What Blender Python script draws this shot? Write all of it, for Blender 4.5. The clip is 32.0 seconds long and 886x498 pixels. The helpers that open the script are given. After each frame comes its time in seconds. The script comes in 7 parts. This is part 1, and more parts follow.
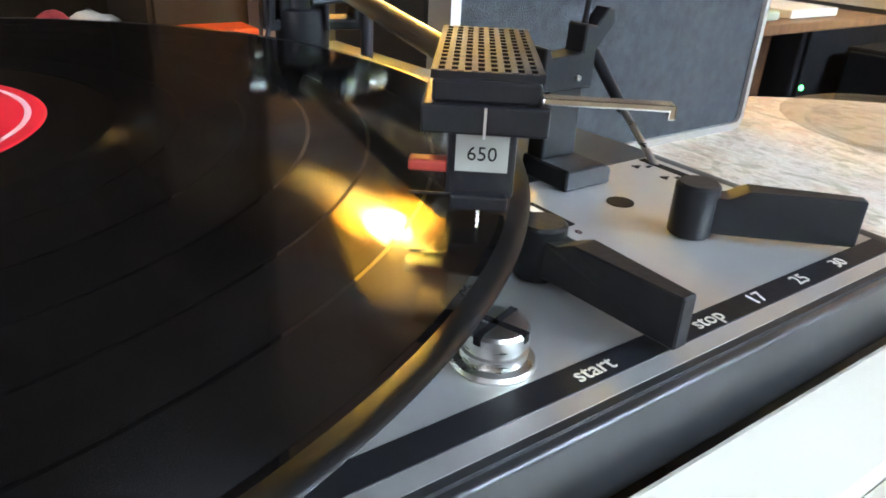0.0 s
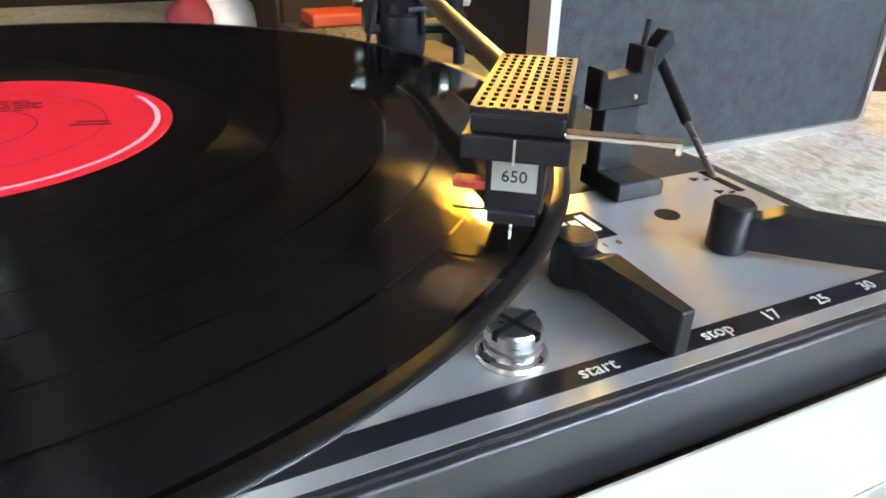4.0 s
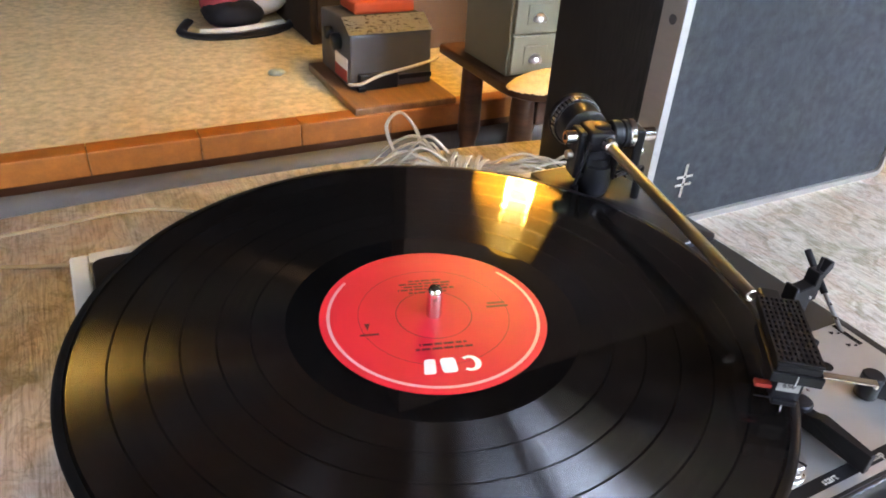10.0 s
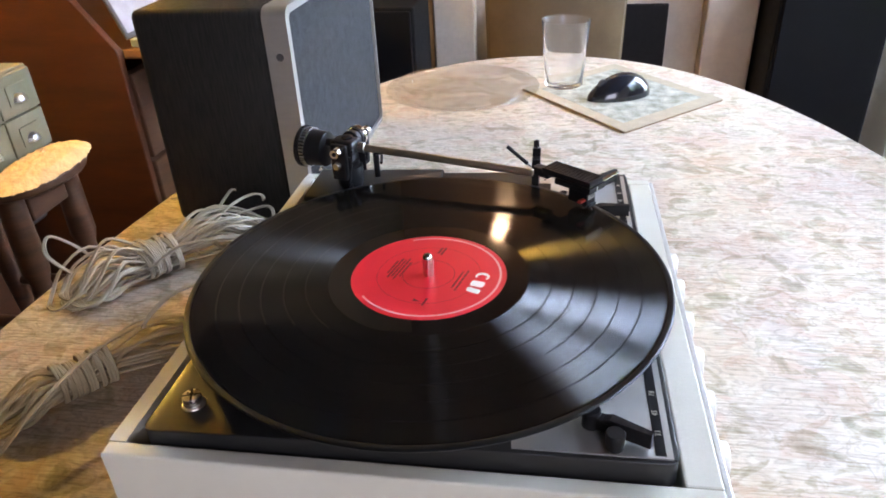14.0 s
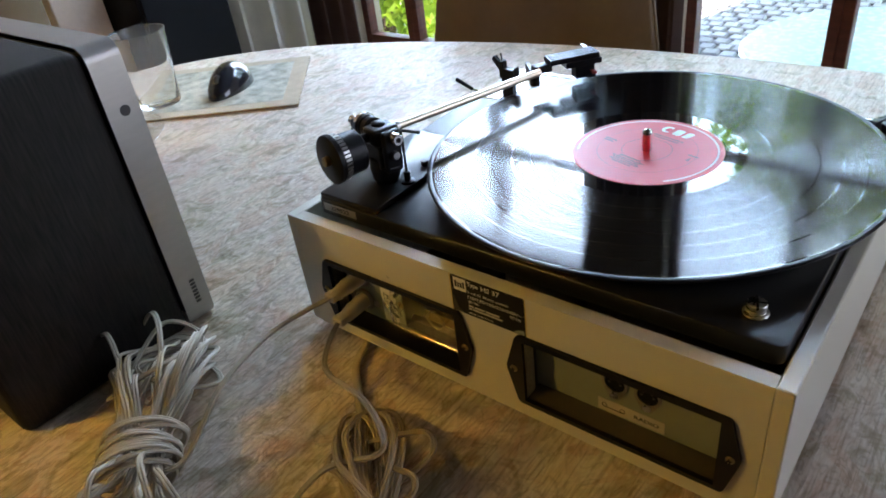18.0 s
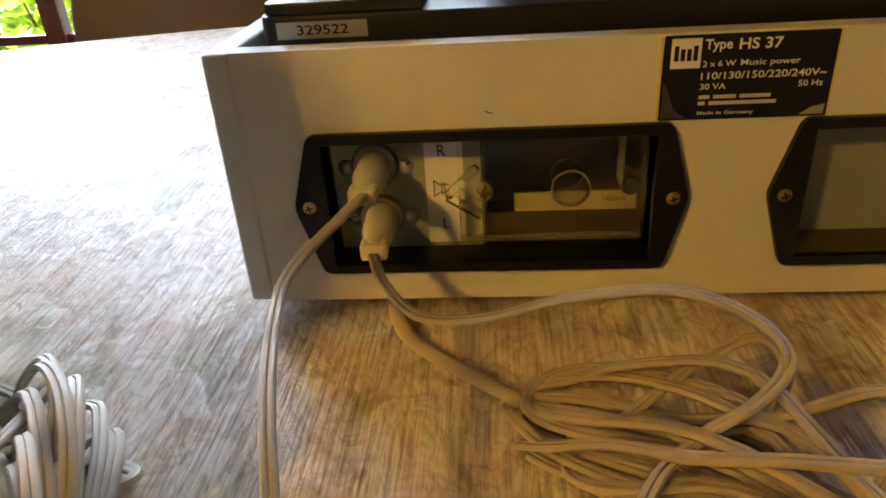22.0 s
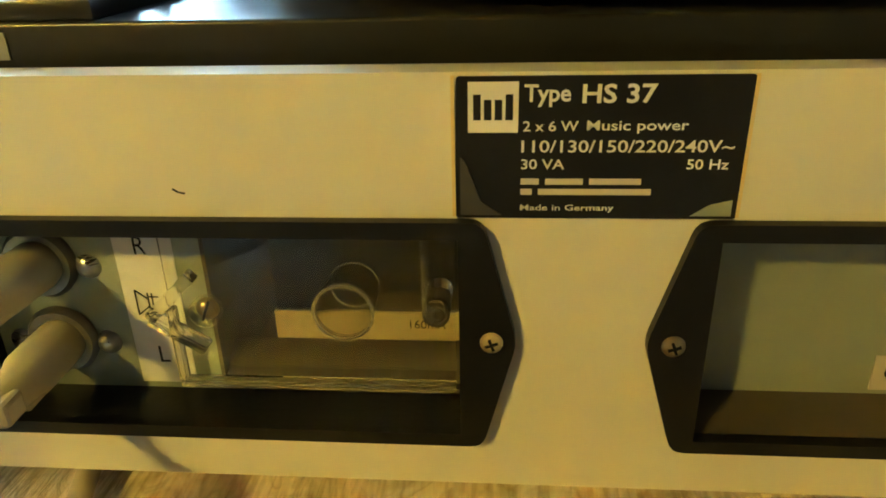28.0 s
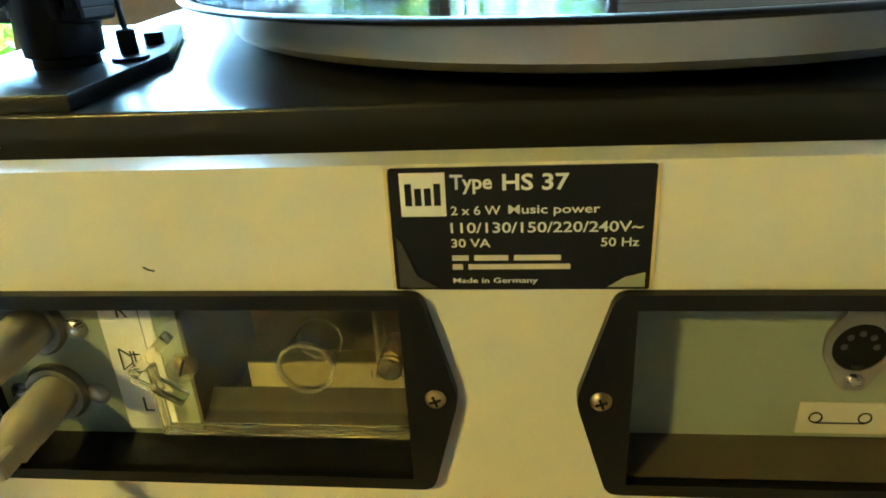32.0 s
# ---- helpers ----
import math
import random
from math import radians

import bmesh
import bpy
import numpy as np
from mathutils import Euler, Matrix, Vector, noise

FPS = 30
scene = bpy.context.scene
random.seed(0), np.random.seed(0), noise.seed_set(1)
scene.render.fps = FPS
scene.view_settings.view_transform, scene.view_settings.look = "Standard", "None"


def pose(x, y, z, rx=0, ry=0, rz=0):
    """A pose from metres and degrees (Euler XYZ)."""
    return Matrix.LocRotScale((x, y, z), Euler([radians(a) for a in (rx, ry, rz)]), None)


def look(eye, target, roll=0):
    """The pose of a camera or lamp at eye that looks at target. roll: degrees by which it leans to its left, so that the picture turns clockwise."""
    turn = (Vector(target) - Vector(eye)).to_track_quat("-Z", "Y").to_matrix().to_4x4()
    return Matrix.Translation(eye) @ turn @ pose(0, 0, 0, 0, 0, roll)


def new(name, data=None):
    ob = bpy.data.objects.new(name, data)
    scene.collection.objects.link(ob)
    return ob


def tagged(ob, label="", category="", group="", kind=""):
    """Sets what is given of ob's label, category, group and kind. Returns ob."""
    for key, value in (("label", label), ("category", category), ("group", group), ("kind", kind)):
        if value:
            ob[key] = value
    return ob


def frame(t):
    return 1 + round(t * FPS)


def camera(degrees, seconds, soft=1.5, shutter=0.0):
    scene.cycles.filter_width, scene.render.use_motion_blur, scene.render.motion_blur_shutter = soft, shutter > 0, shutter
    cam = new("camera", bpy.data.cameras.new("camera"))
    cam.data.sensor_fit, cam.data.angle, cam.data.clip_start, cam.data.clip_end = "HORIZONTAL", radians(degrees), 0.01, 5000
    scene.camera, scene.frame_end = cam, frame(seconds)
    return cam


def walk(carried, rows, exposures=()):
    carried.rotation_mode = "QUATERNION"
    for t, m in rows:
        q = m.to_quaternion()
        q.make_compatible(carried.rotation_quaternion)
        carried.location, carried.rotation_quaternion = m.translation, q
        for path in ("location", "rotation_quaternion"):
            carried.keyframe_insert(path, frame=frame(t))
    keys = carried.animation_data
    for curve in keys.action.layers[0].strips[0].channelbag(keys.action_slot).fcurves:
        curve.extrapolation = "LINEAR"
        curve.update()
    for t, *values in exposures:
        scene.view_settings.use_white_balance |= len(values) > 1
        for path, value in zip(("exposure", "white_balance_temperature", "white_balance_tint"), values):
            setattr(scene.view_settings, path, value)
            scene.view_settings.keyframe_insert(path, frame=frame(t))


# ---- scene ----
cam = camera(64.25, 32.0, 1.8)
PATH = [
    (0.0, 0.0307, -0.1859, 0.1783, 64.02, -2.71, -35.01),
    (0.5, 0.0313, -0.1874, 0.1802, 64.33, -1.82, -34.78),
    (1.0, 0.0325, -0.1849, 0.1776, 64.10, -1.79, -34.80),
    (1.5, 0.0331, -0.1833, 0.1753, 63.76, -2.09, -34.78),
    (2.0, 0.0332, -0.1833, 0.1763, 63.80, -1.77, -34.99),
    (2.5, 0.0324, -0.1884, 0.1820, 64.42, -1.18, -35.00),
    (3.0, 0.0309, -0.1932, 0.1847, 64.34, -1.32, -33.82),
    (3.5, 0.0289, -0.1978, 0.1878, 63.80, -1.30, -31.37),
    (4.0, 0.0328, -0.2048, 0.1913, 62.19, -1.40, -25.88),
    (4.5, 0.0327, -0.2236, 0.2016, 60.47, -2.02, -18.03),
    (6.5, 0.0381, -0.2708, 0.2405, 53.33, -0.95, -2.56),
    (7.0, 0.0246, -0.2803, 0.2545, 52.97, -0.02, -2.89),
    (7.5, 0.0154, -0.2760, 0.2603, 54.03, -2.66, -4.45),
    (8.0, 0.0022, -0.2753, 0.2662, 53.10, -1.82, -5.72),
    (8.5, -0.0122, -0.2687, 0.2727, 53.32, -2.05, -8.59),
    (9.0, -0.0515, -0.2669, 0.2915, 55.94, -3.36, -13.46),
    (9.5, -0.0960, -0.2644, 0.3164, 57.55, -1.96, -23.92),
    (10.0, -0.1169, -0.2170, 0.3218, 57.67, -3.20, -26.79),
    (10.5, -0.1320, -0.1914, 0.3394, 58.88, -1.85, -31.50),
    (11.0, -0.1364, -0.1823, 0.3396, 59.32, -0.65, -39.40),
    (11.5, -0.1269, -0.1462, 0.3351, 58.31, 1.41, -39.53),
    (12.0, -0.1681, -0.1372, 0.3293, 57.79, 0.48, -46.82),
    (12.5, -0.2374, -0.1468, 0.3260, 57.88, 0.92, -55.02),
    (13.0, -0.2908, -0.1442, 0.3362, 60.06, 0.58, -67.36),
    (13.5, -0.3327, -0.1190, 0.3499, 59.80, 2.46, -73.65),
    (14.0, -0.3747, -0.0740, 0.3713, 59.88, 2.47, -81.75),
    (14.5, -0.4351, -0.0259, 0.4106, 61.24, 3.66, -89.85),
    (15.0, -0.4974, 0.0531, 0.4281, 61.07, 1.57, -100.14),
    (15.5, -0.4874, 0.1119, 0.4307, 60.80, 2.95, -104.38),
    (17.5, -0.2548, 0.3687, 0.3914, 57.51, 6.79, -133.41),
    (18.0, -0.1799, 0.4145, 0.3542, 56.60, 6.67, -142.00),
    (18.5, -0.1184, 0.4449, 0.3147, 57.14, 6.93, -154.56),
    (19.0, -0.0678, 0.4403, 0.2822, 55.95, 6.74, -160.44),
    (19.5, -0.0174, 0.4334, 0.2436, 57.24, 6.53, -165.96),
    (20.0, 0.0394, 0.4233, 0.1959, 58.54, 3.68, -173.02),
    (20.5, 0.0752, 0.4103, 0.1720, 61.76, 2.67, -175.90),
    (21.0, 0.1019, 0.3905, 0.1581, 62.91, 2.91, -176.89),
    (21.5, 0.1131, 0.3822, 0.1548, 61.67, 3.35, -176.59),
    (22.0, 0.1110, 0.3844, 0.1533, 62.11, 3.31, -176.41),
    (22.5, 0.0895, 0.3931, 0.1597, 62.11, 3.03, -177.15),
    (23.0, 0.0585, 0.3994, 0.1641, 61.28, 3.13, -177.19),
    (23.5, 0.0266, 0.3976, 0.1711, 61.05, 3.56, -176.98),
    (24.0, 0.0052, 0.3939, 0.1803, 60.66, 3.52, -174.93),
    (24.5, -0.0106, 0.3860, 0.1887, 60.40, 3.64, -174.40),
    (26.5, -0.0307, 0.3418, 0.1746, 62.16, 4.07, -173.54),
    (27.0, 0.0176, 0.3196, 0.1559, 63.55, 3.73, -174.60),
    (27.5, 0.0425, 0.2965, 0.1395, 64.99, 2.19, -175.31),
    (28.0, 0.0496, 0.2820, 0.1287, 65.71, 1.29, -175.73),
    (28.5, 0.0470, 0.2767, 0.1272, 66.05, 1.22, -175.61),
    (29.0, 0.0435, 0.2697, 0.1261, 66.24, 1.41, -175.95),
    (29.5, 0.0444, 0.2680, 0.1257, 65.56, 1.33, -175.65),
    (30.0, 0.0427, 0.2685, 0.1259, 65.44, 1.55, -175.27),
    (30.5, 0.0400, 0.2734, 0.1329, 65.15, 2.02, -174.98),
    (31.0, 0.0347, 0.2772, 0.1368, 65.44, 2.35, -174.93),
    (31.5, 0.0322, 0.2805, 0.1384, 65.28, 2.54, -174.77),
    (32.0, 0.0310, 0.2863, 0.1492, 65.10, 3.05, -174.58),
]
walk(cam, [(r[0], pose(*r[1:])) for r in PATH], [
    (0, 3.05, 7200, 24), (4, 3.15, 7250, 27), (7, 2.6, 7100, 30), (9, 3.0, 7200, 30), (10, 2.85, 7200, 32), (13, 2.8, 6900, 30), (14, 2.66, 7050, 32), (15, 2.25, 7250, 32), (17.5, 1.92, 6650, 25), (18, 2.05, 6600, 24),
    (19, 2.6, 6900, 24), (20, 3.0, 7800, 36), (22, 2.65, 7450, 30), (24, 3.2, 7150, 22), (27, 3.5, 6550, 7), (28, 3.6, 6100, 1), (29, 3.68, 5750, -3), (31, 3.75, 5150, -5), (32, 3.7, 5000, -5)])

# ---- world, sun, sky light at the garden doors, lamps ----
FLOOR, CEIL = -0.75, 2.05
WEST, EAST, SOUTH, NORTH = -2.3, 2.45, -2.0, 3.1
world = bpy.data.worlds.new("sky")
scene.world = world
world.use_nodes = True
wn = world.node_tree
sky = wn.nodes.new("ShaderNodeTexSky")
sky.sky_type, sky.sun_disc = "NISHITA", False
sky.sun_elevation, sky.sun_rotation = radians(45), radians(15)
wn.nodes["Background"].inputs[1].default_value = 0.15
wn.links.new(sky.outputs[0], wn.nodes["Background"].inputs[0])


def lamp(name, kind, m, energy, colour, **more):
    data = bpy.data.lights.new(name, kind)
    data.energy, data.color = energy, colour
    if "size" in more:
        data.shape, data.size, data.size_y = "RECTANGLE", more["size"][0], more["size"][1]
    if "radius" in more:
        data.shadow_soft_size = more["radius"]
    if "angle" in more:
        data.angle = radians(more["angle"])
    ob = new(name, data)
    ob.matrix_world = m
    return ob


lamp("sun", "SUN", look((1.6, 2.0, 6.4), (0, -4, 0)), 5.0, (1, 0.95, 0.86), angle=0.6)
lamp("door_daylight", "AREA", look((0.25, SOUTH - 0.17, 1.74), (0.25, -0.6, 0.4)), 2.6, (0.58, 0.80, 1.0), size=(0.96, 0.36))
lamp("window_daylight", "AREA", look((1.78, SOUTH - 0.17, 1.56), (1.78, -0.6, 0.9)), 17.0, (0.56, 0.79, 1.0), size=(1.20, 0.70))
lamp("west_daylight", "AREA", look((WEST - 0.05, -1.1, 0.95), (0, -0.3, 0.1)), 3.8, (0.84, 0.93, 1.0), size=(1.1, 1.3))
lamp("bulb_light", "POINT", pose(0.775, 1.04, 0.7315), 28, (1, 0.69, 0.105), radius=0.034)
lamp("mantel_light", "POINT", pose(2.15, 0.12, 1.28), 1.25, (1, 0.72, 0.38), radius=0.03)


# ---- materials ----
def mat(name, colour, rough=0.5, metal=0.0, vary=0.12, scale=30.0, bump=0.0, bump_scale=None, colour2=None, coat=0.0, spec=0.5,
        stretch=(1, 1, 1), detail=4.0, transmission=0.0, emit=None, emit_power=0.0, rough_vary=0.06, island=0.0, sheen=0.0):
    m = bpy.data.materials.new(name)
    m.use_nodes = True
    nt = m.node_tree
    b = nt.nodes["Principled BSDF"]
    b.inputs["Roughness"].default_value = rough
    b.inputs["Metallic"].default_value = metal
    b.inputs["Coat Weight"].default_value = coat
    b.inputs["Coat Roughness"].default_value = 0.06
    b.inputs["Specular IOR Level"].default_value = spec
    b.inputs["Transmission Weight"].default_value = transmission
    b.inputs["Sheen Weight"].default_value = sheen
    if emit:
        b.inputs["Emission Color"].default_value = (*emit, 1)
        b.inputs["Emission Strength"].default_value = emit_power
    tc = nt.nodes.new("ShaderNodeTexCoord")
    mp = nt.nodes.new("ShaderNodeMapping")
    mp.inputs["Scale"].default_value = stretch
    nt.links.new(tc.outputs["Object"], mp.inputs["Vector"])
    n1 = nt.nodes.new("ShaderNodeTexNoise")
    n1.inputs["Scale"].default_value, n1.inputs["Detail"].default_value = scale, detail
    n2 = nt.nodes.new("ShaderNodeTexNoise")
    n2.inputs["Scale"].default_value, n2.inputs["Detail"].default_value = scale * 7, 3
    for n in (n1, n2):
        nt.links.new(mp.outputs[0], n.inputs["Vector"])
    add = nt.nodes.new("ShaderNodeMath")
    add.operation = "MULTIPLY_ADD"
    add.inputs[1].default_value = 0.35
    nt.links.new(n2.outputs[0], add.inputs[0])
    nt.links.new(n1.outputs[0], add.inputs[2])
    ramp = nt.nodes.new("ShaderNodeValToRGB")
    lo, hi = ramp.color_ramp.elements
    lo.position, hi.position = 0.42, 0.92
    dark = colour2 or tuple(c * (1 - vary) for c in colour)
    lite = colour if colour2 else tuple(min(1, c * (1 + vary)) for c in colour)
    lo.color, hi.color = (*dark, 1), (*lite, 1)
    nt.links.new(add.outputs[0], ramp.inputs[0])
    out = ramp.outputs[0]
    if island:
        oi = nt.nodes.new("ShaderNodeObjectInfo")
        hsv = nt.nodes.new("ShaderNodeHueSaturation")
        mr = nt.nodes.new("ShaderNodeMapRange")
        mr.inputs[3].default_value, mr.inputs[4].default_value = 1 - island, 1 + island
        nt.links.new(oi.outputs["Random"], mr.inputs[0])
        nt.links.new(mr.outputs[0], hsv.inputs["Value"])
        nt.links.new(out, hsv.inputs["Color"])
        out = hsv.outputs[0]
    nt.links.new(out, b.inputs["Base Color"])
    if rough_vary:
        mr = nt.nodes.new("ShaderNodeMapRange")
        mr.inputs[1].default_value, mr.inputs[2].default_value = 0.3, 0.9
        mr.inputs[3].default_value, mr.inputs[4].default_value = max(0.0, rough - rough_vary), min(1, rough + rough_vary)
        nt.links.new(add.outputs[0], mr.inputs[0])
        nt.links.new(mr.outputs[0], b.inputs["Roughness"])
    if bump:
        nb = nt.nodes.new("ShaderNodeTexNoise")
        nb.inputs["Scale"].default_value, nb.inputs["Detail"].default_value = bump_scale or scale * 3, 4
        nt.links.new(mp.outputs[0], nb.inputs["Vector"])
        bp = nt.nodes.new("ShaderNodeBump")
        bp.inputs["Strength"].default_value, bp.inputs["Distance"].default_value = min(1.0, bump), 0.002
        nt.links.new(nb.outputs[0], bp.inputs["Height"])
        nt.links.new(bp.outputs[0], b.inputs["Normal"])
    return m


def glass(name, tint=(1, 1, 1), rough=0.0, ior=1.45, alpha=1.0):
    m = bpy.data.materials.new(name)
    m.use_nodes = True
    b = m.node_tree.nodes["Principled BSDF"]
    b.inputs["Base Color"].default_value = (*tint, 1)
    b.inputs["Transmission Weight"].default_value = 1
    b.inputs["Roughness"].default_value = rough
    b.inputs["IOR"].default_value = ior
    b.inputs["Alpha"].default_value = alpha
    return m


def thin_glass(name, base, edge):
    """Thin clear glass: see-through, with gloss that grows towards grazing views."""
    m = bpy.data.materials.new(name)
    m.use_nodes = True
    nt = m.node_tree
    clear = nt.nodes.new("ShaderNodeBsdfTransparent")
    clear.inputs[0].default_value = (0.993, 0.995, 0.993, 1)
    gloss = nt.nodes.new("ShaderNodeBsdfGlossy")
    gloss.inputs["Roughness"].default_value = 0.03
    lw = nt.nodes.new("ShaderNodeLayerWeight")
    lw.inputs[0].default_value = 0.25
    mr = nt.nodes.new("ShaderNodeMapRange")
    mr.inputs[3].default_value, mr.inputs[4].default_value = base, edge
    nt.links.new(lw.outputs["Facing"], mr.inputs[0])
    mx = nt.nodes.new("ShaderNodeMixShader")
    nt.links.new(mr.outputs[0], mx.inputs[0])
    nt.links.new(clear.outputs[0], mx.inputs[1])
    nt.links.new(gloss.outputs[0], mx.inputs[2])
    nt.links.new(mx.outputs[0], nt.nodes["Material Output"].inputs["Surface"])
    return m


def hazy_plastic(name):
    """Moulded clear plastic, a little milky, with bright glossy rims."""
    m = bpy.data.materials.new(name)
    m.use_nodes = True
    nt = m.node_tree
    clear = nt.nodes.new("ShaderNodeBsdfTransparent")
    clear.inputs[0].default_value = (0.95, 0.93, 0.87, 1)
    b = nt.nodes["Principled BSDF"]
    b.inputs["Base Color"].default_value = (0.74, 0.70, 0.58, 1)
    b.inputs["Roughness"].default_value = 0.10
    b.inputs["Specular IOR Level"].default_value = 0.7
    lw = nt.nodes.new("ShaderNodeLayerWeight")
    lw.inputs[0].default_value = 0.30
    mr = nt.nodes.new("ShaderNodeMapRange")
    mr.inputs[3].default_value, mr.inputs[4].default_value = 0.07, 0.62
    nt.links.new(lw.outputs["Facing"], mr.inputs[0])
    mx = nt.nodes.new("ShaderNodeMixShader")
    nt.links.new(mr.outputs[0], mx.inputs[0])
    nt.links.new(clear.outputs[0], mx.inputs[1])
    nt.links.new(b.outputs[0], mx.inputs[2])
    nt.links.new(mx.outputs[0], nt.nodes["Material Output"].inputs["Surface"])
    return m


def vinyl(name, rough, colour=(0.006, 0.006, 0.007), aniso=0.85, coat=1.0, spec=0.6, gloss=0.02, walls=0.023, lean=39, lands=0.54):
    """Pressed vinyl: grooves run round the centre, so the gloss is drawn out across them."""
    m = bpy.data.materials.new(name)
    m.use_nodes = True
    nt = m.node_tree
    b = nt.nodes["Principled BSDF"]
    b.inputs["Base Color"].default_value = (*colour, 1)
    b.inputs["Roughness"].default_value = rough
    b.inputs["Specular IOR Level"].default_value = spec
    b.inputs["Anisotropic"].default_value = aniso
    b.inputs["Anisotropic Rotation"].default_value = 0.25
    b.inputs["Coat Weight"].default_value = coat
    b.inputs["Coat Roughness"].default_value = gloss
    b.inputs["Coat IOR"].default_value = 1.5
    if aniso:
        tg = nt.nodes.new("ShaderNodeTangent")
        tg.direction_type, tg.axis = "RADIAL", "Z"
        nt.links.new(tg.outputs[0], b.inputs["Tangent"])
    n = nt.nodes.new("ShaderNodeTexNoise")
    n.inputs["Scale"].default_value, n.inputs["Detail"].default_value = 40, 6
    mr = nt.nodes.new("ShaderNodeMapRange")
    mr.inputs[3].default_value, mr.inputs[4].default_value = rough * 0.85, rough * 1.15
    tc = nt.nodes.new("ShaderNodeTexCoord")
    nt.links.new(tc.outputs["Object"], n.inputs["Vector"])
    nt.links.new(n.outputs[0], mr.inputs[0])
    nt.links.new(mr.outputs[0], b.inputs["Roughness"])
    if aniso:
        # loud and quiet passages: rings of stronger and weaker gloss
        flat = nt.nodes.new("ShaderNodeVectorMath")
        flat.operation = "MULTIPLY"
        flat.inputs[1].default_value = (1, 1, 0)
        ln = nt.nodes.new("ShaderNodeVectorMath")
        ln.operation = "LENGTH"
        ring = nt.nodes.new("ShaderNodeTexNoise")
        ring.noise_dimensions = "1D"
        ring.inputs["Scale"].default_value, ring.inputs["Detail"].default_value, ring.inputs["Roughness"].default_value = 420, 3, 0.7
        rm = nt.nodes.new("ShaderNodeMapRange")
        rm.inputs[1].default_value, rm.inputs[2].default_value = 0.3, 0.7
        rm.inputs[3].default_value, rm.inputs[4].default_value = walls * 0.8, walls * 1.2
        nt.links.new(tc.outputs["Object"], flat.inputs[0])
        nt.links.new(flat.outputs[0], ln.inputs[0])
        nt.links.new(ln.outputs["Value"], ring.inputs["W"])
        nt.links.new(ring.outputs[0], rm.inputs[0])
        # the two slanting walls of the grooves, each glossy about its own normal
        geo = nt.nodes.new("ShaderNodeNewGeometry")
        out = b.outputs[0]
        rad = nt.nodes.new("ShaderNodeVectorMath")
        rad.operation = "NORMALIZE"
        nt.links.new(flat.outputs[0], rad.inputs[0])
        for slant in (-lean, lean):
            tilt = nt.nodes.new("ShaderNodeVectorMath")
            tilt.operation = "MULTIPLY_ADD"
            tilt.inputs[1].default_value = (math.tan(radians(slant)),) * 3
            nt.links.new(rad.outputs[0], tilt.inputs[0])
            nt.links.new(geo.outputs["Normal"], tilt.inputs[2])
            nrm = nt.nodes.new("ShaderNodeVectorMath")
            nrm.operation = "NORMALIZE"
            nt.links.new(tilt.outputs[0], nrm.inputs[0])
            g = nt.nodes.new("ShaderNodeBsdfAnisotropic")
            g.distribution = "BECKMANN"
            g.inputs["Roughness"].default_value, g.inputs["Anisotropy"].default_value = 0.26, 0.30
            nt.links.new(rm.outputs[0], g.inputs["Color"])
            nt.links.new(tg.outputs[0], g.inputs["Tangent"])
            nt.links.new(nrm.outputs[0], g.inputs["Normal"])
            add = nt.nodes.new("ShaderNodeAddShader")
            nt.links.new(out, add.inputs[0])
            nt.links.new(g.outputs[0], add.inputs[1])
            out = add.outputs[0]
        # the lands between them: mirrors that are smeared across the grooves
        land = nt.nodes.new("ShaderNodeBsdfAnisotropic")
        land.distribution = "BECKMANN"
        land.inputs["Color"].default_value = (0.95, 0.95, 0.95, 1)
        land.inputs["Roughness"].default_value, land.inputs["Anisotropy"].default_value = 0.08, 0.6
        smear = nt.nodes.new("ShaderNodeBsdfAnisotropic")
        smear.distribution = "BECKMANN"
        smear.inputs["Color"].default_value = (0.95, 0.95, 0.95, 1)
        smear.inputs["Roughness"].default_value, smear.inputs["Anisotropy"].default_value = 0.17, 0.7
        for lobe in (land, smear):
            nt.links.new(tg.outputs[0], lobe.inputs["Tangent"])
        both = nt.nodes.new("ShaderNodeMixShader")
        both.inputs[0].default_value = 0.22
        nt.links.new(land.outputs[0], both.inputs[1])
        nt.links.new(smear.outputs[0], both.inputs[2])
        fr = nt.nodes.new("ShaderNodeFresnel")
        fr.inputs[0].default_value = 1.5
        share = nt.nodes.new("ShaderNodeMath")
        share.operation = "MULTIPLY"
        share.inputs[1].default_value = lands
        nt.links.new(fr.outputs[0], share.inputs[0])
        most = nt.nodes.new("ShaderNodeMath")
        most.operation = "MINIMUM"
        most.inputs[1].default_value = 0.2
        nt.links.new(share.outputs[0], most.inputs[0])
        mx = nt.nodes.new("ShaderNodeMixShader")
        nt.links.new(most.outputs[0], mx.inputs[0])
        nt.links.new(out, mx.inputs[1])
        nt.links.new(both.outputs[0], mx.inputs[2])
        out = mx.outputs[0]
        nt.links.new(out, nt.nodes["Material Output"].inputs["Surface"])
    return m


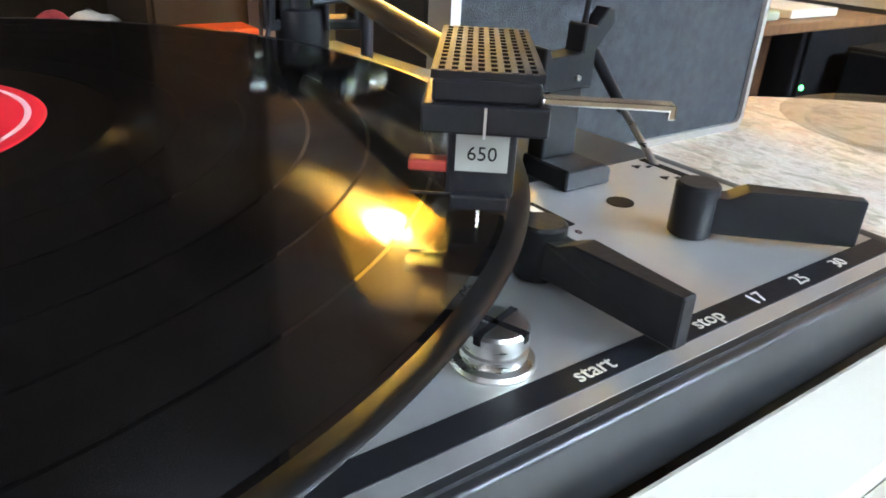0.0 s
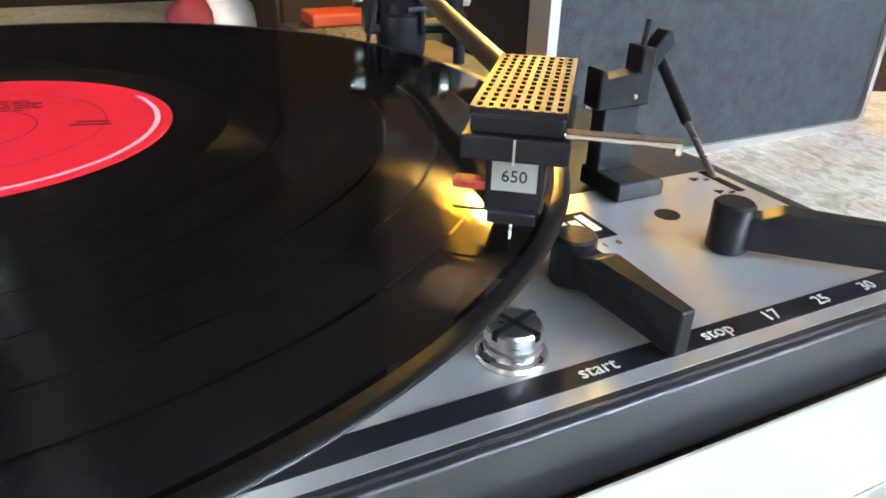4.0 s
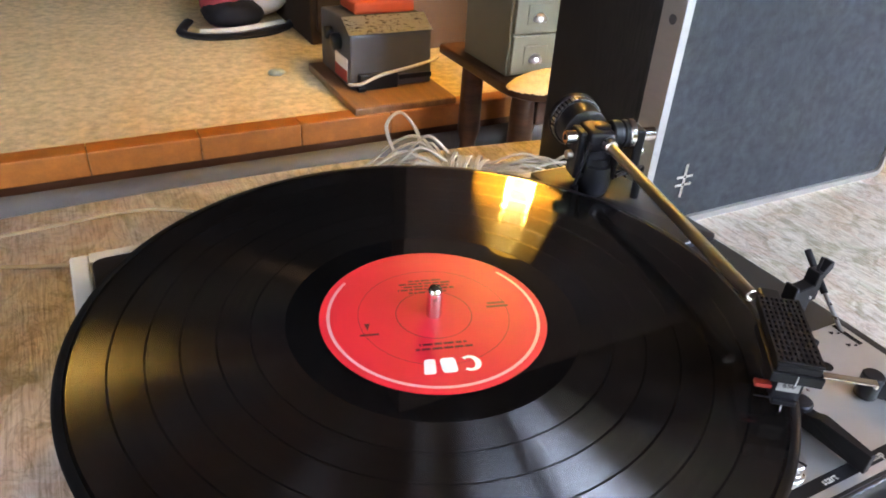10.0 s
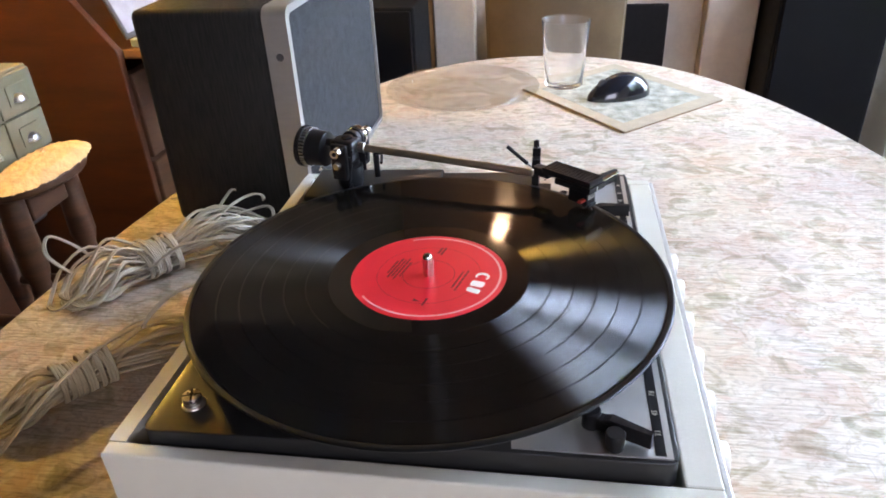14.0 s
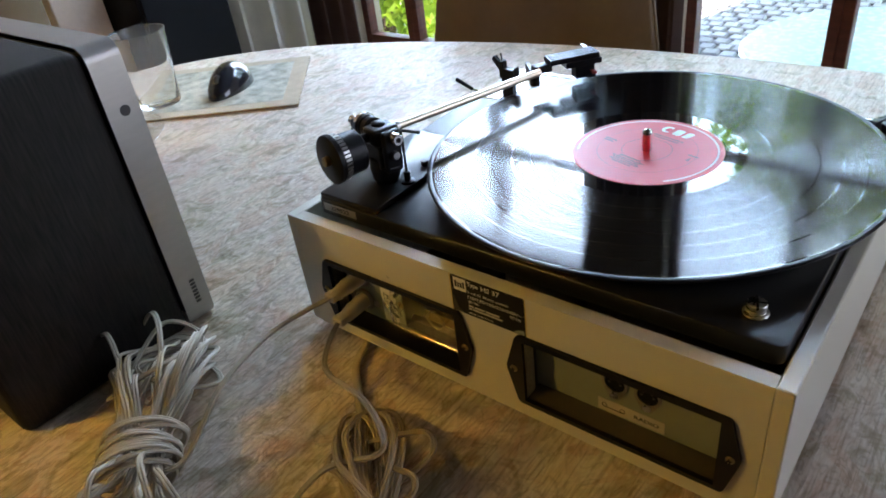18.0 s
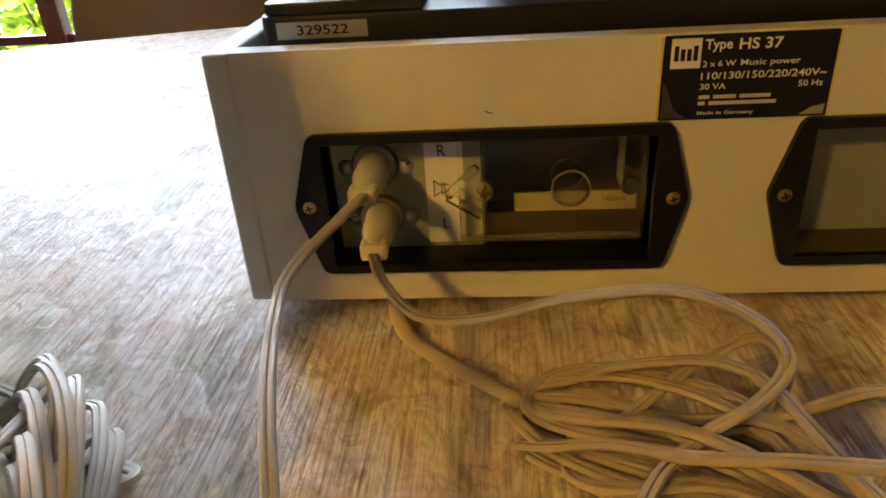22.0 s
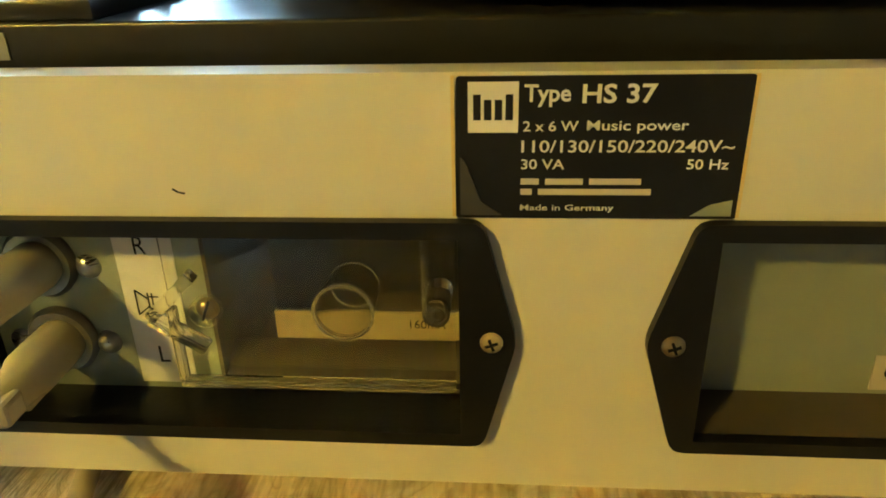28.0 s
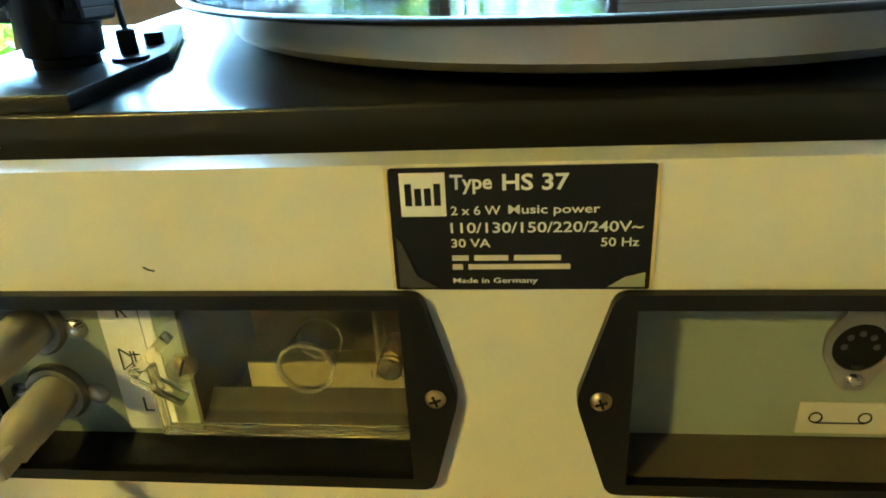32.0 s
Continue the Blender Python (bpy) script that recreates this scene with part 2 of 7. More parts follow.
def cloth_print():
    """Cream oilcloth, embossed like brushed bark, with a faint print of taupe and rose leaves."""
    m = bpy.data.materials.new("oilcloth")
    m.use_nodes = True
    nt = m.node_tree
    L = nt.links.new
    b = nt.nodes["Principled BSDF"]
    tc = nt.nodes.new("ShaderNodeTexCoord")

    def noise_at(scale, detail, distort, stretch=(1, 1, 1), turn=0.0):
        mp = nt.nodes.new("ShaderNodeMapping")
        mp.inputs["Scale"].default_value, mp.inputs["Rotation"].default_value = stretch, (0, 0, turn)
        n = nt.nodes.new("ShaderNodeTexNoise")
        n.inputs["Scale"].default_value, n.inputs["Detail"].default_value, n.inputs["Distortion"].default_value = scale, detail, distort
        L(tc.outputs["Object"], mp.inputs["Vector"])
        L(mp.outputs[0], n.inputs["Vector"])
        return n.outputs[0]

    def ramp(src, *stops):
        r = nt.nodes.new("ShaderNodeValToRGB")
        e = r.color_ramp.elements
        e[0].position, e[0].color = stops[0][0], (*stops[0][1], 1)
        e[1].position, e[1].color = stops[-1][0], (*stops[-1][1], 1)
        for p, c in stops[1:-1]:
            e.new(p).color = (*c, 1)
        L(src, r.inputs[0])
        return r.outputs[0]

    def mult(a, c, f):
        mx = nt.nodes.new("ShaderNodeMix")
        mx.data_type, mx.blend_type = "RGBA", "MULTIPLY"
        mx.inputs[0].default_value = f
        L(a, mx.inputs[6])
        L(c, mx.inputs[7])
        return mx.outputs[2]

    strokes = noise_at(480, 2, 0.15, (1, 0.06, 1), 0.0)
    crumple = noise_at(95, 3, 0.9, (1, 0.6, 1), 0.2)
    leaves = noise_at(36, 5, 1.1, (1, 0.7, 1), 0.2)
    curls = noise_at(58, 2, 1.6, (1, 0.62, 1), 0.35)
    blooms = noise_at(9, 3, 0.6)
    petals = noise_at(24, 3, 1.3, (1, 0.75, 1), 0.5)
    cream = ramp(blooms, (0.35, (0.76, 0.64, 0.50)), (0.5, (0.80, 0.73, 0.62)), (0.66, (0.72, 0.63, 0.56)))
    taupe = ramp(leaves, (0.33, (0.42, 0.39, 0.24)), (0.41, (0.70, 0.64, 0.50)), (0.46, (1, 1, 1)), (0.62, (0.90, 0.80, 0.73)))
    contour = ramp(curls, (0.33, (1, 1, 1)), (0.40, (0.46, 0.40, 0.32)), (0.455, (1, 1, 1)), (0.57, (1, 1, 1)), (0.63, (0.60, 0.52, 0.42)), (0.69, (1, 1, 1)))
    # shade in the hollows of the embossed strokes, put into the colour
    brushed = ramp(strokes, (0.36, (0.50, 0.42, 0.31)), (0.47, (0.88, 0.82, 0.74)), (0.58, (1, 1, 1)))
    rose = ramp(petals, (0.34, (0.66, 0.70, 0.52)), (0.40, (1, 1, 1)), (0.56, (1, 1, 1)), (0.60, (0.86, 0.64, 0.54)), (0.72, (0.92, 0.76, 0.68)))
    weave = noise_at(620, 2, 0.2, (1, 0.22, 1), 0.1)
    thread = ramp(weave, (0.36, (0.62, 0.55, 0.46)), (0.58, (1, 1, 1)))
    L(mult(mult(mult(mult(mult(cream, taupe, 0.66), rose, 0.46), contour, 0.44), brushed, 0.50), thread, 0.20), b.inputs["Base Color"])
    hm = nt.nodes.new("ShaderNodeMath")
    hm.operation = "MULTIPLY_ADD"
    hm.inputs[1].default_value = 1.7
    L(crumple, hm.inputs[0])
    L(strokes, hm.inputs[2])
    bp = nt.nodes.new("ShaderNodeBump")
    bp.inputs["Strength"].default_value, bp.inputs["Distance"].default_value = 0.42, 0.003
    L(hm.outputs[0], bp.inputs["Height"])
    L(bp.outputs[0], b.inputs["Normal"])
    b.inputs["Roughness"].default_value = 0.49
    b.inputs["Specular IOR Level"].default_value = 0.34
    return m


def wood(name, dark, lite, grain=9.0, stretch=(1, 1, 8), rough=0.4, coat=0.0, bump=0.15, spec=0.5):
    return mat(name, lite, rough, 0, 0.2, grain, bump, grain * 6, colour2=dark, coat=coat, stretch=stretch, detail=6, spec=spec)


M_CLOTH = cloth_print()
M_CREAM = mat("cream_lacquer", (0.72, 0.685, 0.575), 0.34, vary=0.04, scale=14, bump=0.03, bump_scale=350)
M_RAW = mat("raw_chipboard", (0.42, 0.36, 0.26), 0.8, vary=0.15, scale=60)
M_DECK = mat("black_deck_enamel", (0.014, 0.014, 0.014), 0.34, vary=0.2, scale=40, bump=0.006, bump_scale=900, rough_vary=0.03)
M_LACE = mat("beige_lace", (0.30, 0.235, 0.17), 0.9, vary=0.3, scale=90, bump=0.6, bump_scale=300)
M_BLACK = mat("black_plastic", (0.008, 0.008, 0.009), 0.36, spec=0.24, vary=0.2, scale=60, bump=0.04, bump_scale=600)
M_MATTE = mat("matt_black", (0.005, 0.005, 0.006), 0.65, spec=0.2, vary=0.2, scale=60)
M_ALU = mat("satin_aluminium_plate", (0.64, 0.62, 0.58), 0.40, 0.85, 0.05, 25, 0.02, 900, rough_vary=0.03)
M_PANEL = mat("brushed_front_panel", (0.72, 0.70, 0.66), 0.38, 0.55, 0.05, 30, 0.04, 500, stretch=(1, 1, 30))
M_CHROME = mat("chrome", (0.75, 0.74, 0.72), 0.12, 1.0, 0.04, 60, rough_vary=0.04)
M_STEEL = mat("satin_steel", (0.55, 0.54, 0.52), 0.28, 1.0, 0.08, 80, stretch=(1, 1, 6))
M_TUBE = mat("champagne_arm_tube", (0.70, 0.62, 0.48), 0.33, 1.0, 0.015, 60, rough_vary=0.01)
M_PLATTER = mat("turned_platter_rim", (0.48, 0.46, 0.41), 0.36, 0.9, 0.01, 40, rough_vary=0.01)
M_VINYL = vinyl("smooth_vinyl", 0.06, (0.002, 0.002, 0.002), 0.0, 0.9, 0.1)
M_GROOVE = vinyl("grooved_vinyl", 0.27, (0.002, 0.002, 0.002), 1.0, 0.0, 0.0)
M_EDGE = vinyl("record_edge_vinyl", 0.35, (0.004, 0.004, 0.004), 0.0, 0.0, 0.3)
M_LABEL = mat("red_paper_label", (0.72, 0.018, 0.03), 0.36, vary=0.04, scale=50, coat=0.04, spec=0.4)
M_WHITE = mat("white_print", (0.80, 0.78, 0.74), 0.45, vary=0.03)
M_PINK = mat("pale_pink_print", (0.78, 0.38, 0.38), 0.45, vary=0.03)
M_INK = mat("dark_red_ink", (0.10, 0.004, 0.006), 0.45, vary=0.05)
M_GREYINK = mat("grey_print", (0.07, 0.07, 0.07), 0.5, vary=0.05)
M_RED = mat("red_plastic", (0.32, 0.03, 0.02), 0.45, vary=0.1)
M_ORANGE = mat("orange_indicator", (0.8, 0.10, 0.02), 0.3, emit=(1.0, 0.14, 0.03), emit_power=0.12)
M_GRILLE = mat("charcoal_woven_cloth", (0.027, 0.030, 0.033), 0.85, vary=0.60, scale=130, bump=0.6, bump_scale=900, detail=6)
M_SILVER = mat("silver_speaker_frame", (0.46, 0.44, 0.41), 0.42, 0.75, 0.06, 40, stretch=(1, 1, 5))
M_EBONY = wood("black_ash_veneer", (0.003, 0.003, 0.003), (0.026, 0.023, 0.020), 40, (1, 14, 1), 0.55, bump=0.25, spec=0.25)
M_CABLE = mat("grey_cable_sheath", (0.45, 0.40, 0.31), 0.55, spec=0.35, vary=0.12, scale=30)
M_CABLE2 = mat("old_beige_cable_sheath", (0.50, 0.40, 0.25), 0.55, spec=0.35, vary=0.14, scale=30)
M_PLUG = mat("ivory_plug", (0.62, 0.55, 0.42), 0.42, vary=0.06, scale=40)
M_GREYPLATE = mat("grey_green_sheet", (0.31, 0.34, 0.26), 0.5, 0.2, 0.06, 30)
M_BRASS = mat("old_brass", (0.42, 0.32, 0.16), 0.35, 1.0, 0.15, 80)
M_CLEAR = glass("clear_cover", (0.93, 0.92, 0.88))
M_MILKY = mat("aged_clear_plastic", (0.85, 0.80, 0.66), 0.10, vary=0.05, transmission=0.90)
M_DISH = thin_glass("thin_clear_glass", 0.012, 0.45)
M_DRINK = glass("drinking_glass", (0.95, 0.95, 0.94), 0.0, 1.46)
M_DRINK.node_tree.nodes["Principled BSDF"].inputs["Transmission Weight"].default_value = 0.975
M_WINDOW = glass("window_glass", (0.98, 1.0, 0.99))
M_HAZY = hazy_plastic("hazy_clear_plastic")
M_CARD = mat("aged_card", (0.34, 0.27, 0.13), 0.8, vary=0.15, scale=60)
# darker copy of the steel: shade inside the socket trays is in its colour
M_SHADEDSTEEL = mat("shaded_steel", (0.30, 0.285, 0.25), 0.42, 0.8, 0.15, 80)
M_FIBRE = wood("brown_fibre_board", (0.016, 0.010, 0.005), (0.045, 0.030, 0.016), 900, (1, 0.05, 0.05), 0.6)
M_YELLOWCARD = mat("yellowed_card", (0.68, 0.54, 0.26), 0.7, vary=0.12, scale=30)
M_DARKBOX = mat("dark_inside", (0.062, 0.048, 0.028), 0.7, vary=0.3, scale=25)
M_LEATHER = mat("taupe_leather", (0.15, 0.095, 0.045), 0.38, vary=0.15, scale=14, bump=0.25, bump_scale=240)
M_DARKWOOD = wood("dark_stained_wood", (0.035, 0.014, 0.007), (0.11, 0.045, 0.02), 7, (1, 1, 7), 0.38)
# dark wood; on the north wall the unlit room's shade is in this colour
M_DIMPANEL = mat("dark_panelling_with_shade", (0.030, 0.018, 0.010), 0.9, vary=0.25, scale=6, spec=0.12)
M_MIDWOOD = wood("warm_brown_wood", (0.14, 0.060, 0.022), (0.28, 0.135, 0.055), 7, (7, 1, 1), 0.42)
M_PINE = wood("honey_pine", (0.30, 0.13, 0.045), (0.52, 0.27, 0.10), 6, (9, 1, 1), 0.42)
M_ORANGEWOOD = wood("orange_stained_panel", (0.045, 0.013, 0.004), (0.088, 0.026, 0.008), 5, (1, 1, 6), 0.42)
M_REDWOOD = wood("red_brown_door_frame", (0.09, 0.022, 0.012), (0.20, 0.055, 0.03), 8, (1, 1, 9), 0.4)
M_WALL = mat("cream_plaster", (0.62, 0.52, 0.36), 0.85, vary=0.05, scale=5, bump=0.15, bump_scale=60)
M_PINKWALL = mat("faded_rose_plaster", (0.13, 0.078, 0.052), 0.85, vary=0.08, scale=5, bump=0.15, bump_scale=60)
M_CEIL = mat("dark_boarded_ceiling", (0.06, 0.04, 0.028), 0.8, vary=0.2, scale=4)
M_DARKWALL = mat("brown_panelling", (0.13, 0.08, 0.045), 0.7, vary=0.15, scale=5)
M_CARPET = mat("beige_wool_carpet", (0.60, 0.45, 0.24), 0.95, vary=0.3, scale=55, bump=0.8, bump_scale=420)
M_FLOORING = wood("oak_floorboards", (0.14, 0.075, 0.035), (0.28, 0.16, 0.08), 5, (1, 8, 1), 0.35)
M_TILE = mat("terracotta_edge_tile", (0.36, 0.11, 0.015), 0.5, vary=0.25, scale=24, island=0.18)
M_GREYPIPE = mat("grey_rubber_roll", (0.10, 0.095, 0.09), 0.6, vary=0.1)
M_SAGE = mat("sage_green_metal", (0.19, 0.175, 0.108), 0.45, 0.1, 0.08, 20)
M_SHEEP = mat("cream_fur", (0.60, 0.42, 0.21), 0.95, vary=0.2, scale=40, bump=1.0, bump_scale=160)
M_STONE = mat("pale_marble", (0.55, 0.46, 0.38), 0.4, vary=0.12, scale=9)
M_CURTAIN = mat("pale_curtain", (0.76, 0.72, 0.64), 0.9, vary=0.05, scale=20, bump=0.2, bump_scale=500)
M_CURTAIN2 = mat("brown_curtain", (0.11, 0.06, 0.045), 0.9, vary=0.08, scale=20, bump=0.2, bump_scale=500)
M_COBBLE = mat("grey_cobble", (0.30, 0.30, 0.31), 0.7, vary=0.2, scale=20, bump=0.4, bump_scale=60, island=0.25)
M_JOINT = mat("sand_joint", (0.20, 0.19, 0.17), 0.95, vary=0.2, scale=8)
M_MAT = mat("linen_placemat", (0.52, 0.44, 0.31), 0.9, vary=0.12, scale=60, bump=0.5, bump_scale=500)
M_MATPRINT = mat("placemat_print", (0.66, 0.66, 0.56), 0.9, vary=0.5, scale=55, colour2=(0.20, 0.21, 0.15), detail=6)
M_MATBACK = mat("placemat_cork_back", (0.22, 0.12, 0.05), 0.9, vary=0.1)
M_MOUSE = mat("glossy_graphite_plastic", (0.012, 0.015, 0.022), 0.18, vary=0.1, coat=0.6)
M_LEAF = mat("garden_leaf", (0.17, 0.30, 0.03), 0.45, vary=0.4, scale=3, island=0.3)
leaf_nt = M_LEAF.node_tree
thin = leaf_nt.nodes.new("ShaderNodeBsdfTranslucent")
thin.inputs[0].default_value = (0.42, 0.60, 0.05, 1)
leaf_mix = leaf_nt.nodes.new("ShaderNodeMixShader")
leaf_mix.inputs[0].default_value = 0.5
leaf_nt.links.new(leaf_nt.nodes["Principled BSDF"].outputs[0], leaf_mix.inputs[1])
leaf_nt.links.new(thin.outputs[0], leaf_mix.inputs[2])
leaf_nt.links.new(leaf_mix.outputs[0], leaf_nt.nodes["Material Output"].inputs["Surface"])
M_BARK = mat("bark", (0.07, 0.05, 0.035), 0.9, vary=0.3, scale=20, bump=0.6)
M_CLOUD = mat("bright_cloudy_sky", (0.2, 0.2, 0.2), 1.0, emit=(0.44, 0.72, 1.0), emit_power=4.7)
M_PATIO = mat("white_patio_enamel", (0.46, 0.60, 0.58), 0.25, vary=0.05)
M_SHADE = mat("yellow_lampshade", (0.75, 0.45, 0.14), 0.8, vary=0.1, emit=(1.0, 0.54, 0.035), emit_power=0.6)
M_BULB = mat("lit_bulb", (1, 0.9, 0.7), 0.4, emit=(1.0, 0.70, 0.25), emit_power=15)
M_GREENLED = mat("green_indicator", (0.02, 0.5, 0.1), 0.3, emit=(0.05, 1.0, 0.25), emit_power=0.55)
M_SCREEN = mat("lit_screen", (0.3, 0.3, 0.32), 0.2, emit=(0.42, 0.40, 0.44), emit_power=0.065)
M_PAPER = mat("paper", (0.60, 0.55, 0.46), 0.8, vary=0.08)
M_TAG = mat("grey_card_tag", (0.25, 0.245, 0.22), 0.6, vary=0.06)
M_TERRA = mat("turned_beech", (0.36, 0.19, 0.08), 0.4, vary=0.12, scale=20)
M_REDBAG = mat("red_nylon", (0.22, 0.02, 0.025), 0.7, vary=0.2, scale=30, bump=0.3)
M_ORANGEBOX = mat("orange_card", (0.38, 0.05, 0.012), 0.6, vary=0.1)
M_GREYBOX = mat("dark_grey_case", (0.05, 0.047, 0.045), 0.5, vary=0.12)


# ---- building helpers ----
def part(name, bm, material, parent=None, label="", smooth=0.0):
    me = bpy.data.meshes.new(name)
    bm.normal_update()
    bm.to_mesh(me)
    bm.free()
    me.materials.append(material)
    if smooth:
        me.shade_smooth()
        me.set_sharp_from_angle(angle=radians(smooth))
    ob = new(name, me)
    if parent:
        ob.parent = parent
        ob.matrix_parent_inverse = parent.matrix_world.inverted()
    if label:
        ob["label"] = label
    return ob


def thing(name, label, category, at=(0, 0, 0), group="", kind=""):
    e = new(name)
    e.empty_display_size = 0.02
    e.location = at
    e.matrix_world = Matrix.Translation(at)
    return tagged(e, label, category, group, kind)


def bevel(bm, width, seg=2, edges=None):
    bmesh.ops.bevel(bm, geom=edges or bm.edges[:], offset=width, segments=seg, affect="EDGES", profile=0.5, clamp_overlap=True)
    return bm


def box(x0, x1, y0, y1, z0, z1, b=0.0, seg=2):
    bm = bmesh.new()
    m = Matrix.Translation(((x0 + x1) / 2, (y0 + y1) / 2, (z0 + z1) / 2)) @ Matrix.Diagonal((x1 - x0, y1 - y0, z1 - z0, 1))
    bmesh.ops.create_cube(bm, size=1, matrix=m)
    return bevel(bm, b, seg) if b else bm


def prism(poly, z0, z1, b=0.0, seg=2, m=None):
    """An upright prism over a flat outline."""
    bm = bmesh.new()
    lo = [bm.verts.new((x, y, z0)) for x, y in poly]
    hi = [bm.verts.new((x, y, z1)) for x, y in poly]
    n = len(poly)
    bm.faces.new(lo[::-1])
    bm.faces.new(hi)
    for i in range(n):
        bm.faces.new((lo[i], lo[(i + 1) % n], hi[(i + 1) % n], hi[i]))
    bmesh.ops.recalc_face_normals(bm, faces=bm.faces[:])
    if b:
        bevel(bm, b, seg)
    if m:
        bm.transform(m)
    return bm


def lathe(profile, m=None, seg=48, close=False):
    """Turns (radius, height) pairs about the z axis."""
    bm = bmesh.new()
    rings = []
    for r, z in profile:
        if r < 1e-6:
            rings.append([bm.verts.new((0, 0, z))])
        else:
            rings.append([bm.verts.new((r * math.cos(2 * math.pi * i / seg), r * math.sin(2 * math.pi * i / seg), z)) for i in range(seg)])
    for a, c in zip(rings, rings[1:]):
        for i in range(seg):
            j = (i + 1) % seg
            q = [a[i % len(a)], a[j % len(a)], c[j % len(c)], c[i % len(c)]]
            q = list(dict.fromkeys(q))
            if len(q) > 2:
                bm.faces.new(q)
    bmesh.ops.recalc_face_normals(bm, faces=bm.faces[:])
    if m:
        bm.transform(m)
    return bm


def rod(a, c, r, seg=16, b=0.0):
    a, c = Vector(a), Vector(c)
    h = (c - a).length
    prof = [(0, 0), (r - b, 0), (r, b), (r, h - b), (r - b, h), (0, h)] if b else [(0, 0), (r, 0), (r, h), (0, h)]
    return lathe(prof, Matrix.Translation(a) @ (c - a).to_track_quat("Z", "Y").to_matrix().to_4x4(), seg)


def merge(*bms):
    out = bmesh.new()
    for b in bms:
        me = bpy.data.meshes.new("tmp")
        b.to_mesh(me)
        out.from_mesh(me)
        bpy.data.meshes.remove(me)
        b.free()
    return out


def smooth_line(points, step=6, closed=False):
    """Catmull-Rom line through points."""
    p = [Vector(q) for q in points]
    n = len(p)
    out = []
    for i in range(n if closed else n - 1):
        a, c = p[i], p[(i + 1) % n]
        o = p[i - 1] if i or closed else a
        d = p[(i + 2) % n] if i + 2 < n or closed else c
        for k in range(step):
            t = k / step
            out.append(0.5 * (2 * a + (c - o) * t + (2 * o - 5 * a + 4 * c - d) * t * t + (3 * a - o - 3 * c + d) * t ** 3))
    if not closed:
        out.append(p[-1])
    return out


def tube(line, r, seg=8, flat=1.0, caps=True):
    bm = bmesh.new()
    rings = []
    up = Vector((0, 0, 1))
    for i, q in enumerate(line):
        d = (line[min(i + 1, len(line) - 1)] - line[max(i - 1, 0)])
        d = d.normalized() if d.length > 1e-9 else Vector((1, 0, 0))
        s = d.cross(up)
        s = s.normalized() if s.length > 1e-4 else Vector((1, 0, 0))
        u = s.cross(d)
        rr = r[i] if isinstance(r, (list, tuple)) else r
        rings.append([bm.verts.new(q + rr * (flat * math.cos(2 * math.pi * k / seg) * s + math.sin(2 * math.pi * k / seg) * u)) for k in range(seg)])
    for a, c in zip(rings, rings[1:]):
        for k in range(seg):
            bm.faces.new((a[k], a[(k + 1) % seg], c[(k + 1) % seg], c[k]))
    if caps:
        bm.faces.new(rings[0][::-1])
        bm.faces.new(rings[-1])
    return bm


def text_bm(body, size, m, depth=0.00012, align="CENTER", stretch=1.0, bold=0.0):
    cu = bpy.data.curves.new("txt", "FONT")
    cu.body, cu.size, cu.align_x, cu.align_y, cu.extrude = body, size, align, "CENTER", depth
    cu.resolution_u, cu.offset = 3, bold
    ob = bpy.data.objects.new("txt", cu)
    scene.collection.objects.link(ob)
    bpy.context.view_layer.update()
    me = bpy.data.meshes.new_from_object(ob.evaluated_get(bpy.context.evaluated_depsgraph_get()))
    bm = bmesh.new()
    bm.from_mesh(me)
    bm.transform(m @ Matrix.Diagonal((stretch, 1, 1, 1)))
    bpy.data.objects.remove(ob)
    bpy.data.meshes.remove(me)
    return bm




def rounded(x0, x1, y0, y1, r, seg=5):
    out = []
    for cx, cy, a0 in ((x1 - r, y1 - r, 0), (x0 + r, y1 - r, 90), (x0 + r, y0 + r, 180), (x1 - r, y0 + r, 270)):
        out += [(cx + r * math.cos(radians(a0 + 90 * k / seg)), cy + r * math.sin(radians(a0 + 90 * k / seg))) for k in range(seg + 1)]
    return out


def round_off(poly, r, seg=4):
    """The outline with its corners rounded."""
    out = []
    n = len(poly)
    for i in range(n):
        p, a, c = Vector(poly[i]), Vector(poly[i - 1]), Vector(poly[(i + 1) % n])
        u, v = (a - p).normalized(), (c - p).normalized()
        s, e = p + u * r, p + v * r
        for k in range(seg + 1):
            t = k / seg
            out.append(tuple((1 - t) ** 2 * s + 2 * t * (1 - t) * p + t * t * e))
    return out


def setting(name, bm, material, label, category, smooth=0.0):
    return tagged(part(name, bm, material, None, "", smooth), label, category, kind="structure")


# ---- the room ----
setting("floor", box(WEST - 0.2, EAST + 0.2, SOUTH - 0.2, NORTH + 0.2, FLOOR - 0.1, FLOOR), M_FLOORING, "brown oak floorboards of the dining room", "floor")
setting("ceiling", box(WEST - 0.2, EAST + 0.2, SOUTH - 0.2, NORTH + 0.2, CEIL, CEIL + 0.1), M_CEIL, "dark brown boarded ceiling", "ceiling")
for k, (a, c, z0, z1) in enumerate(((SOUTH - 0.2, -1.7, FLOOR, CEIL), (-0.5, NORTH + 0.2, FLOOR, CEIL), (-1.7, -0.5, FLOOR, 0.25), (-1.7, -0.5, 1.65, CEIL))):
    setting("wall_west_%d" % (k + 1), box(WEST - 0.2, WEST, a, c, z0, z1), M_DARKWALL, "brown panelled wall round the side window", "wall")
setting("wall_east", box(EAST, EAST + 0.2, SOUTH - 0.2, NORTH + 0.2, FLOOR, CEIL), M_WALL, "cream plaster wall behind the fireplace", "wall")
